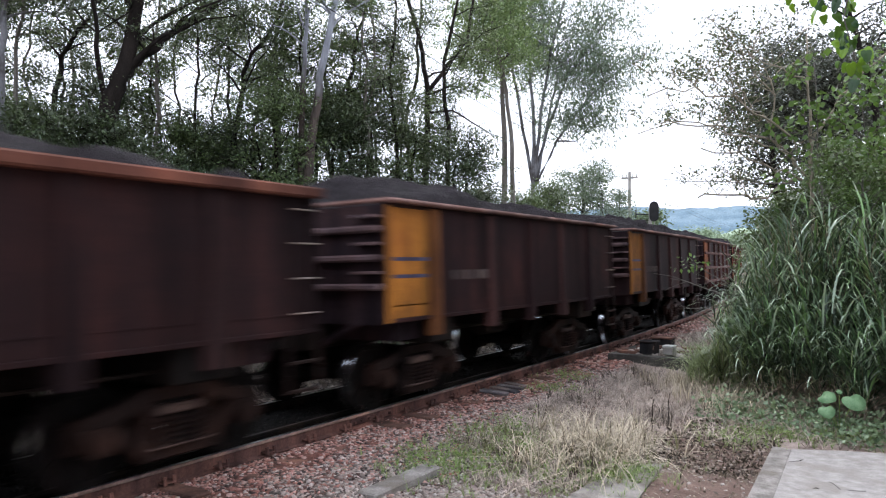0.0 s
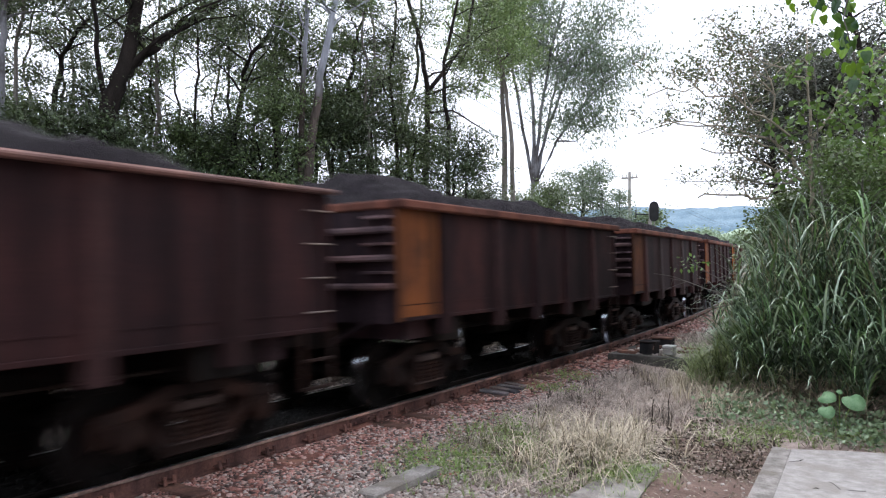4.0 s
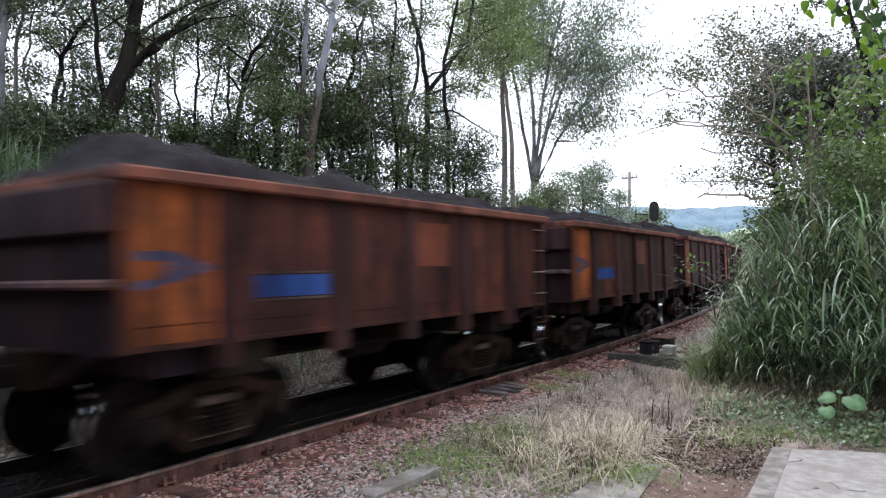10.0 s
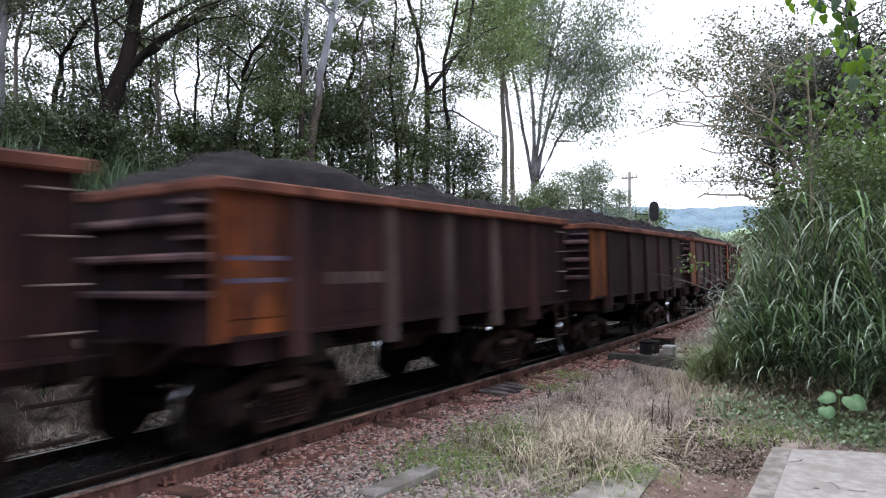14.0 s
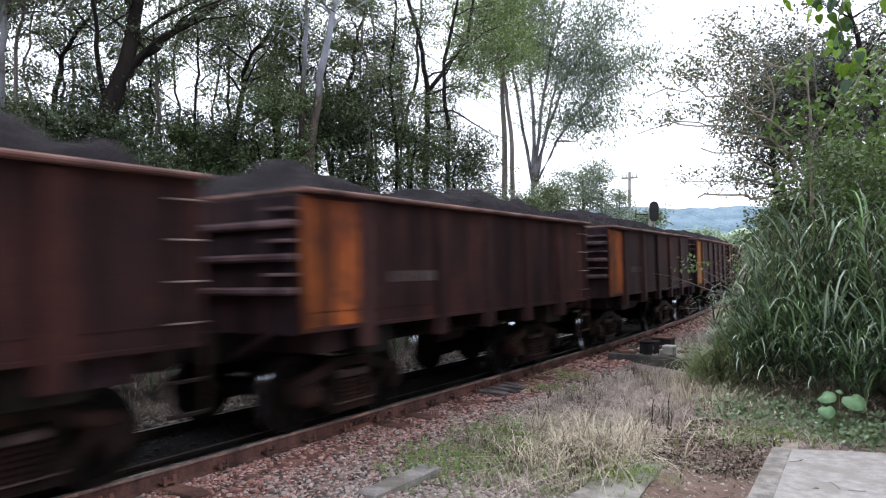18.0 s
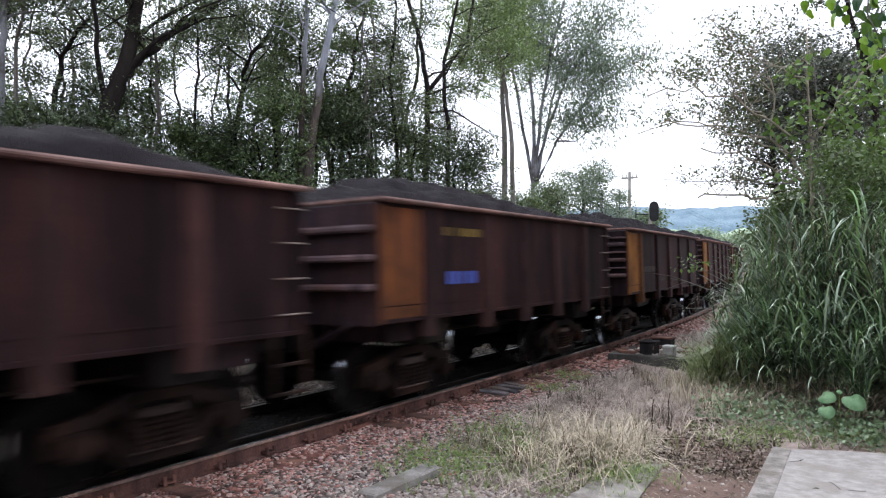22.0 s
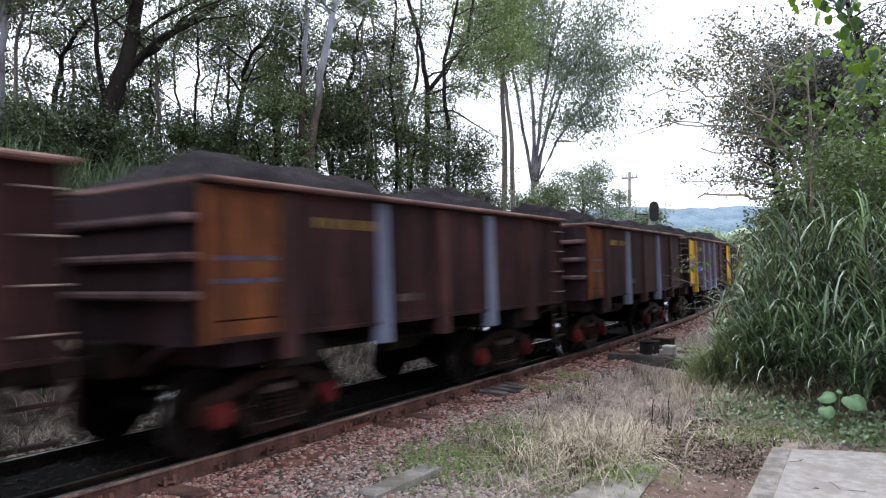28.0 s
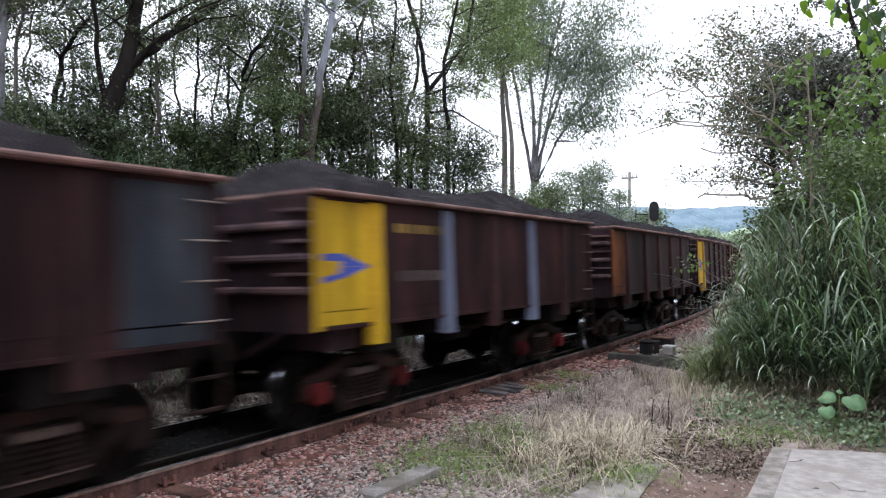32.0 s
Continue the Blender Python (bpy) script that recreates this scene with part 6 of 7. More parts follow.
    tree((6.67, -8.30, -0.35), [(0, 0, 0), (0.2, 0.1, 2.5), (0.1, -0.2, 5.0), (0.3, 0.1, 7.4)], 0.12, BARK_DARK, LEAF_DARK, 'unseen leafy tree added off view to shade the wagons', 301, limbs=16, start=0.15, reach=2.4, per=30, spread=0.5, size=0.28)
    tree((5.03, -5.60, -0.35), [(0, 0, 0), (0.2, 0.1, 2.5), (0.1, -0.2, 5.0), (0.3, 0.1, 7.9)], 0.12, BARK_DARK, LEAF_DARK, 'unseen leafy tree added off view to shade the wagons', 302, limbs=16, start=0.15, reach=2.4, per=30, spread=0.5, size=0.28)
    tree((5.69, -2.90, -0.35), [(0, 0, 0), (0.2, 0.1, 2.5), (0.1, -0.2, 5.0), (0.3, 0.1, 9.0)], 0.12, BARK_DARK, LEAF_DARK, 'unseen leafy tree added off view to shade the wagons', 303, limbs=16, start=0.15, reach=2.4, per=30, spread=0.5, size=0.28)
    tree((6.73, -0.20, -0.35), [(0, 0, 0), (0.2, 0.1, 2.5), (0.1, -0.2, 5.0), (0.3, 0.1, 8.5)], 0.12, BARK_DARK, LEAF_DARK, 'unseen leafy tree added off view to shade the wagons', 304, limbs=16, start=0.15, reach=2.4, per=30, spread=0.5, size=0.28)
    tree((6.40, 2.50, -0.35), [(0, 0, 0), (0.2, 0.1, 2.5), (0.1, -0.2, 5.0), (0.3, 0.1, 8.7)], 0.12, BARK_DARK, LEAF_DARK, 'unseen leafy tree added off view to shade the wagons', 305, limbs=16, start=0.15, reach=2.4, per=30, spread=0.5, size=0.28)
    tree((5.36, 5.20, -0.35), [(0, 0, 0), (0.2, 0.1, 2.5), (0.1, -0.2, 5.0), (0.3, 0.1, 8.1)], 0.12, BARK_DARK, LEAF_DARK, 'unseen leafy tree added off view to shade the wagons', 306, limbs=16, start=0.15, reach=2.4, per=30, spread=0.5, size=0.28)
    tree((5.41, 7.90, -0.35), [(0, 0, 0), (0.2, 0.1, 2.5), (0.1, -0.2, 5.0), (0.3, 0.1, 9.3)], 0.12, BARK_DARK, LEAF_DARK, 'unseen leafy tree added off view to shade the wagons', 307, limbs=16, start=0.15, reach=2.4, per=30, spread=0.5, size=0.28)
    tree((5.15, 10.60, -0.35), [(0, 0, 0), (0.2, 0.1, 2.5), (0.1, -0.2, 5.0), (0.3, 0.1, 9.0)], 0.12, BARK_DARK, LEAF_DARK, 'unseen leafy tree added off view to shade the wagons', 308, limbs=16, start=0.15, reach=2.4, per=30, spread=0.5, size=0.28)


build_trees()


# ---- loose stones ----
def stones_mesh(name, nrng, xyz, size, mat):
    n = len(xyz)
    cube = np.array([(-1, -1, -1), (1, -1, -1), (1, 1, -1), (-1, 1, -1), (-1, -1, 1), (1, -1, 1), (1, 1, 1), (-1, 1, 1)], float) * 0.5
    v = cube[None] * (1 + nrng.uniform(-0.55, 0.42, (n, 8, 3)))
    v *= (size * nrng.uniform(0.55, 1.3, n))[:, None, None] * np.stack([nrng.uniform(0.8, 1.3, n), nrng.uniform(0.7, 1.1, n), nrng.uniform(0.5, 0.85, n)], 1)[:, None, :]
    a, b = nrng.uniform(0, 6.28, n), nrng.normal(0, 0.45, n)
    ca, sa, cb, sb = np.cos(a), np.sin(a), np.cos(b), np.sin(b)
    y, z = v[:, :, 1] * cb[:, None] - v[:, :, 2] * sb[:, None], v[:, :, 1] * sb[:, None] + v[:, :, 2] * cb[:, None]
    x, y = v[:, :, 0] * ca[:, None] - y * sa[:, None], v[:, :, 0] * sa[:, None] + y * ca[:, None]
    v = np.stack([x, y, z], 2) + xyz[:, None, :]
    me = bpy.data.meshes.new(name)
    me.vertices.add(n * 8)
    me.vertices.foreach_set("co", v.astype(np.float32).ravel())
    quad = np.array([0, 3, 2, 1, 4, 5, 6, 7, 0, 1, 5, 4, 1, 2, 6, 5, 2, 3, 7, 6, 3, 0, 4, 7])
    me.loops.add(n * 24)
    me.loops.foreach_set("vertex_index", (np.arange(n)[:, None] * 8 + quad[None]).astype(np.int32).ravel())
    me.polygons.add(n * 6)
    me.polygons.foreach_set("loop_start", np.arange(0, n * 24, 4, dtype=np.int32))
    me.materials.append(mat)
    me.update(calc_edges=True)
    return me


def scatter(nrng, n, x0, x1, y0, y1, follow=True, lift=0.0):
    x, y = nrng.uniform(x0, x1, n), nrng.uniform(y0, y1, n)
    if follow:
        x = x + np.array([bend_shift(v) for v in y])
    return np.stack([x, y, np.array([ground_z(a, b) for a, b in zip(x, y)]) + lift], 1)


def build_ballast():
    nrng = np.random.default_rng(3)
    near = scatter(nrng, 46000, TRACK_X + 0.86, TRACK_X + 2.75, 1.2, 13.6, lift=0.003)
    lat = near[:, 0] - TRACK_X - np.array([bend_shift(v) for v in near[:, 1]])
    keep = nrng.uniform(0, 1, len(near)) < np.clip(1.5 - (lat - 1.2) / 1.35, 0.12, 1)
    row = np.round((near[:, 1] + 4.0) / 0.62)
    off = np.abs(near[:, 1] + 4.0 - row * 0.62)
    keep &= ~((off < 0.12) & (lat < 1.34) & np.isin(row % 6, (0, 1)) & (nrng.uniform(0, 1, len(near)) < 0.85))
    dust = np.array([noise.noise((a * 1.6, b * 1.1, 9.0)) for a, b in near[:, :2]])
    keep &= ~((dust > 0.12) & (lat < 1.75) & (nrng.uniform(0, 1, len(near)) < 0.78))
    red = nrng.uniform(0, 1, len(near)) < np.clip(1.25 - (lat - 0.9) / 1.1, 0.22, 0.92)
    for sel, mat, label in ((keep & red, STONES, "reddish crushed stone ballast beside the rail"), (keep & ~red, STONES_GREY, "grey and buff crushed stone among the red ballast")):
        tagged(new("ballast", stones_mesh("ballast", nrng, near[sel], 0.035, mat)), label, "ballast", kind="stuff")
    back = scatter(nrng, 5000, TRACK_X + 0.86, TRACK_X + 2.3, -9.0, 1.2, lift=0.008)
    tagged(new("ballast", stones_mesh("ballast", nrng, back, 0.055, STONES)), "reddish crushed stone ballast along the line", "ballast", kind="stuff")
    far = scatter(nrng, 6000, TRACK_X + 0.86, TRACK_X + 1.9, 13, 34, lift=0.008)
    tagged(new("ballast", stones_mesh("ballast", nrng, far, 0.07, STONES)), "reddish crushed stone ballast further along the line", "ballast", kind="stuff")
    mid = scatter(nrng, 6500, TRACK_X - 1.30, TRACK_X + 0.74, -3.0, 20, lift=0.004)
    tagged(new("ballast", stones_mesh("ballast", nrng, mid, 0.06, STONES_BLACK)), "ballast between the rails, oil and train shade in its black", "ballast", kind="stuff")
    over = scatter(nrng, 5000, TRACK_X - 2.3, TRACK_X - 1.30, -2.0, 22, lift=0.004)
    tagged(new("ballast", stones_mesh("ballast", nrng, over, 0.05, STONES_DUSK)), "dusty brown ballast stones beyond the far rail", "ballast", kind="stuff")
    grit = np.concatenate([scatter(nrng, 2600, -4.4, -2.6, 4.4, 7.2, False, 0.0), scatter(nrng, 1500, -4.4, -1.2, 4.0, 9.0, False, 0.0)])
    tagged(new("gravel", stones_mesh("gravel", nrng, grit, 0.030, GRIT)), "small pale gravel scattered on the trodden earth", "gravel", kind="stuff")


build_ballast()


def build_bed():
    """The dark dust between the ballast stones, with a ragged outer edge."""
    verts, faces = [], []
    n, m = 9, 150
    for j in range(m):
        y = -9.6 + 46.0 * j / (m - 1)
        out = 2.1 + 0.35 * noise.noise((y * 0.9, 3.0, 0.0)) + 0.2 * noise.noise((y * 3.1, 5.0, 0.0)) - 0.5 * smooth_step(12, 20, y)
        for i in range(n):
            x = TRACK_X + 0.66 + (out - 0.66) * i / (n - 1) + bend_shift(y)
            verts.append((x, y, ground_z(x, y) + (0.006 if i < n - 1 else -0.01)))
    for j in range(m - 1):
        for i in range(n - 1):
            faces.append((j * n + i, j * n + i + 1, (j + 1) * n + i + 1, (j + 1) * n + i))
    tagged(new("ground", mesh_from("ground", verts, faces, BED, None, True)), "dark reddish dust of the ballast bed under the stones", "ground", kind="structure")
    # bed between the rails: oil, and the train's shade painted into its black
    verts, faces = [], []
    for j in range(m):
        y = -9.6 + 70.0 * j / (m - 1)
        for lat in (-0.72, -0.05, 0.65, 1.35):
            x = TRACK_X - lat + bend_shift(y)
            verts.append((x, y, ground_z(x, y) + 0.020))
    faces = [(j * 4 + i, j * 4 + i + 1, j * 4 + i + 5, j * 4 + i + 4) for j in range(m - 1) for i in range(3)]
    tagged(new("ground", mesh_from("ground", verts, faces, OILY_SHADED, None, True)), "dust between the rails, oil and train shade in its black", "ground", kind="structure")
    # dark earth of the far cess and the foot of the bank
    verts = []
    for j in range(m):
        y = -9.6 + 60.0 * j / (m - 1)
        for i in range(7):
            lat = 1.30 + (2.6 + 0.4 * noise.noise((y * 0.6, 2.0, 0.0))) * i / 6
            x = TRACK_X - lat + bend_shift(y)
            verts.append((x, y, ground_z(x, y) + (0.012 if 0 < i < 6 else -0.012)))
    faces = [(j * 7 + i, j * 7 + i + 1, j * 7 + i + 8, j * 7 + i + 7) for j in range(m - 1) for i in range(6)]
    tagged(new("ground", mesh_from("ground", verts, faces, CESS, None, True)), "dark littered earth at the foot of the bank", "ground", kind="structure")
    # bare trodden soil between the two slabs
    verts, faces = [], []
    for j in range(40):
        y = 4.2 + 5.0 * j / 39
        lo = -2.35 - 0.35 * smooth_step(8.0, 9.0, y) + 0.15 * noise.noise((y * 1.7, 1.0, 0.0))
        hi = -0.95 - 0.25 * smooth_step(8.6, 9.2, y) + 0.1 * noise.noise((y * 1.9, 8.0, 0.0))
        for i in range(9):
            x = lo + (hi - lo) * i / 8
            verts.append((x, y, ground_z(x, y) + (0.008 if 0 < i < 8 and 0 < j < 39 else -0.012)))
    faces = [(j * 9 + i, j * 9 + i + 1, j * 9 + i + 10, j * 9 + i + 9) for j in range(39) for i in range(8)]
    tagged(new("ground", mesh_from("ground", verts, faces, SOIL, None, True)), "bare reddish-brown trodden soil between the slabs", "ground", kind="structure")


build_bed()


# ---- concrete: the broad slab, the flush slab, the kerb beam ----
def slab(bm, outline, z0, z1, bev=0.012):
    lo = [bm.verts.new((x, y, z0)) for x, y in outline]
    hi = [bm.verts.new((x, y, z1)) for x, y in outline]
    n = len(outline)
    for i in range(n):
        bm.faces.new((lo[i], lo[(i + 1) % n], hi[(i + 1) % n], hi[i]))
    bm.faces.new(lo[::-1])
    top = bm.faces.new(hi)
    bmesh.ops.bevel(bm, geom=list(top.edges), offset=bev, segments=2, affect="EDGES")


def build_concrete():
    path = tagged(new("concrete_slab"), "weathered pale concrete slab with a separate edge strip", "slab")
    bm = bmesh.new()
    slab(bm, [(-1.095, 8.90), (-0.98, 6.2), (-0.85, 3.0), (2.6, 3.0), (2.8, 10.6), (-0.10, 9.30), (-0.6, 9.14)], -0.50, -0.20, 0.005)
    part("slab_top", bm, CONCRETE, path)
    bm = bmesh.new()
    slab(bm, [(-1.30, 8.93), (-1.21, 6.8), (-1.08, 3.0), (-0.852, 3.0), (-0.982, 6.2), (-1.097, 8.90)], -0.50, -0.203, 0.006)
    part("edge_strip", bm, CONCRETE_STRIP, path, "grey concrete edge strip")
    ob = tagged(new("flush_slab"), "old grey concrete slab half covered by dry grass", "slab")
    bm = bmesh.new()
    slab(bm, [(-2.21, 7.80), (-2.08, 6.4), (-2.0, 5.2), (-2.70, 5.2), (-2.62, 6.9), (-2.50, 7.45)], -0.50, -0.262, 0.008)
    part("slab_top", bm, CONCRETE_STRIP, ob)
    bm = bmesh.new()
    box(bm, -4.22, -4.00, 4.98, 6.05, -0.45, -0.165, 0.016)
    me = bpy.data.meshes.new("kerb_beam")
    bm.to_mesh(me)
    bm.free()
    me.materials.append(CONCRETE_STRIP)
    tagged(new("kerb_beam", me), "short grey concrete kerb beam in the gravel", "kerb")


build_concrete()


def build_culvert():
    """The concrete head wall beside the line with its cover planks and relay boxes."""
    top = tagged(new("concrete_pit"), "low dark concrete pit wall beside the track with planks across it", "concrete pit")
    bm = bmesh.new()
    box(bm, -5.30, -3.0, 14.45, 14.62, -0.55, -0.01, 0.012)
    part("front_wall", bm, CONCRETE_DARK, top)
    bm = bmesh.new()
    box(bm, -5.30, -5.14, 14.621, 16.4, -0.55, -0.015, 0.012)
    part("side_wall", bm, CONCRETE_DARK, top)
    bm = bmesh.new()
    box(bm, -5.13, -3.0, 16.22, 16.38, -0.55, -0.012, 0.012)
    part("back_wall", bm, CONCRETE_DARK, top)
    for k, (a, b, y) in enumerate(((-5.2, -4.75, 14.75), (-5.2, -4.7, 15.05), (-4.2, -3.1, 15.3), (-4.7, -3.1, 16.0), (-5.1, -4.4, 15.7))):
        bm = bmesh.new()
        box(bm, a, b, y, y + 0.14, -0.03, 0.03, 0.008)
        part("plank", bm, SLEEPER, top)
    nrng = np.random.default_rng(21)
    pts = np.stack([nrng.uniform(-5.0, -3.05, 240), nrng.uniform(14.68, 16.15, 240), nrng.uniform(-0.06, -0.02, 240)], 1)
    tagged(put("rubble", stones_mesh("rubble", nrng, pts, 0.11, GRIT), top), kind="stuff")
    bm = bmesh.new()
    box(bm, -5.13, -3.0, 14.63, 16.21, -0.3, -0.08)
    part("fill", bm, CONCRETE_DARK, top)
    cab = tagged(new("relay_box"), "dark iron trackside box with an overhanging lid", "relay box")
    bm = bmesh.new()
    box(bm, -4.69, -4.36, 14.68, 15.0, -0.01, 0.235, 0.012)
    part("case", bm, IRON_BOX, cab)
    bm = bmesh.new()
    box(bm, -4.71, -4.34, 14.66, 15.02, 0.236, 0.27, 0.012)
    part("lid", bm, IRON_BOX, cab)
    bm = bmesh.new()
    rod(bm, (-4.40, 14.66, 0.10), (-4.37, 14.64, 0.18), 0.012, 6)
    part("hasp", bm, RUNG, cab)
    cab = tagged(new("junction_box"), "small pale-topped concrete junction box", "junction box")
    bm = bmesh.new()
    box(bm, -4.24, -4.02, 14.8, 15.05, -0.01, 0.15, 0.012)
    part("case", bm, CONCRETE, cab)
    bm = bmesh.new()
    box(bm, -4.25, -4.01, 14.79, 15.06, 0.151, 0.185, 0.01)
    part("lid", bm, WHITE_PAINT, cab)
    cab = tagged(new("relay_box"), "low rusty box lid behind the iron box", "relay box")
    bm = bmesh.new()
    box(bm, -5.0, -4.55, 16.55, 16.9, -0.20, 0.13, 0.012)
    part("case", bm, IRON_BOX, cab)
    bm = bmesh.new()
    box(bm, -5.03, -4.52, 16.52, 16.93, 0.131, 0.17, 0.01)
    part("lid", bm, SLEEPER, cab)


build_culvert()


# ---- signal, pole and wires beyond the train ----
def build_signal():
    x, y = -10.6, 35.0
    g = ground_z(x, y)
    top = tagged(new("railway_signal"), "black round-topped signal head on a pale mast", "railway signal")
    bm = bmesh.new()
    rod(bm, (x, y, g - 0.2), (x, y, 4.62), 0.075, 12)
    part("mast", bm, POLE_GREY, top)
    bm = bmesh.new()
    pts = [(0.22 * math.cos(a), 0.22 * math.sin(a) + 0.28) for a in np.linspace(0, math.pi, 12)] + [(0.22 * math.cos(a), 0.22 * math.sin(a) - 0.28) for a in np.linspace(math.pi, math.tau, 12)]
    m = Matrix.Translation((x + 0.22, y - 0.1, 4.44)) @ Matrix.Rotation(radians(20), 4, "Z")
    fr = [bm.verts.new(m @ Vector((a, -0.06, b))) for a, b in pts]
    bk = [bm.verts.new(m @ Vector((a, 0.06, b))) for a, b in pts]
    n = len(pts)
    for i in range(n):
        bm.faces.new((fr[i], fr[(i + 1) % n], bk[(i + 1) % n], bk[i]))
    bm.faces.new(fr)
    bm.faces.new(bk[::-1])
    part("signal_head", bm, BLACK, top, "matt black target board with hooded lamps")
    for z in (0.29, 0.0, -0.29):
        bm = bmesh.new()
        lathe(bm, [(0.08, 0), (0.10, 0.01), (0.10, 0.2), (0.09, 0.2), (0.08, 0.03)], m @ Matrix.Translation((0, 0.06, z)) @ Matrix.Rotation(radians(-90), 4, "X"), 14)
        part("hood", bm, BLACK, top)
    bm = bmesh.new()
    rod(bm, (x, y, 4.30), (x - 0.75, y + 0.1, 4.35), 0.03, 6)
    rod(bm, (x - 0.75, y + 0.1, 4.15), (x - 0.75, y + 0.1, 4.55), 0.03, 6)
    part("bracket", bm, BLACK, top)
    bm = bmesh.new()
    for a in (-0.16, 0.16):
        rod(bm, (x + a, y + 0.2, g), (x + a, y + 0.2, 4.0), 0.018, 6)
    for k in range(11):
        rod(bm, (x - 0.16, y + 0.2, g + 0.3 + k * 0.33), (x + 0.16, y + 0.2, g + 0.3 + k * 0.33), 0.012, 5)
    part("ladder", bm, POLE_GREY, top)


build_signal()


def sagging(a, b, sag, n=16):
    a, b = Vector(a), Vector(b)
    return [a.lerp(b, i / n) - Vector((0, 0, sag * 4 * (i / n) * (1 - i / n))) for i in range(n + 1)]


def build_pole():
    x, y = -15.2, 45.7
    g = ground_z(x, y)
    top = tagged(new("utility_pole"), "grey utility pole with a crossarm and insulators", "utility pole")
    bm = bmesh.new()
    rod(bm, (x, y, g - 0.2), (x, y, 7.9), 0.14, 12, 0.10)
    part("pole", bm, POLE_GREY, top)
    bm = bmesh.new()
    box(bm, x - 0.55, x + 0.55, y - 0.06, y + 0.06, 7.45, 7.57, 0.01)
    part("crossarm", bm, POLE_GREY, top)
    for d in (-0.48, -0.2, 0.2, 0.48):
        bm = bmesh.new()
        lathe(bm, [(0.02, 0), (0.05, 0.04), (0.03, 0.08), (0.05, 0.12), (0.03, 0.2)], Matrix.Translation((x + d, y, 7.571)), 10)
        part("insulator", bm, WHITE_PAINT, top)
    for d, end, sag in ((-0.48, (-7.9, -6.0, 8.6), 0.9), (0.48, (-7.0, -6.0, 8.4), 1.0), (0.2, (-22, 120, 7.5), 0.8), (-0.2, (-23, 120, 7.5), 0.8)):
        pts = sagging((x + d, y, 7.75), end, sag)
        v, f = tube([(pts, [0.012 if end[1] < 0 else 0.007] * len(pts))], 5)
        tagged(new("overhead_wire", mesh_from("overhead_wire", v, f, WIRE)), "thin black wire strung along the line", "wire", "overhead wires")


build_pole()


# ---- hills in the distance ----
def build_hill(name, label, dist, z_top, seed, mat, lo=-8, hi=40, rough=0.16):
    verts, faces = [], []
    n = 90
    for k in range(5):
        for i in range(n + 1):
            a = radians(lo + (hi - lo) * i / n)
            d = dist * (1 + 0.12 * k)
            h = z_top * (0.80 + rough * 1.6 * noise.noise((i * 0.09, seed, 0)) + rough * 0.5 * noise.noise((i * 0.45, seed, 4)))
            z = (-2, 0.55 * h, h, 0.8 * h, -2)[k]
            verts.append((-d * math.sin(a), d * math.cos(a), z + (0 if k in (0, 4) else 0.03 * z_top * noise.noise((i * 0.8, k, seed)))))
    for k in range(4):
        for i in range(n):
            faces.append((k * (n + 1) + i, k * (n + 1) + i + 1, (k + 1) * (n + 1) + i + 1, (k + 1) * (n + 1) + i))
    tagged(new(name, mesh_from(name, verts, faces, mat, None, True)), label, "hill", kind="structure")


build_hill("backdrop", "wooded hills on the horizon, blue haze in their colour", 1500.0, 172.0, 2.0, DISTANT_HILL, rough=0.05)
build_hill("backdrop", "nearer green hillside below the blue hills, haze in its colour", 620.0, 44.0, 9.0, NEAR_HILL, rough=0.22)


# ---- grasses, weeds and litter ----
CANES, CANE_FOOT = [], (-1.6, 12.2, -0.2)


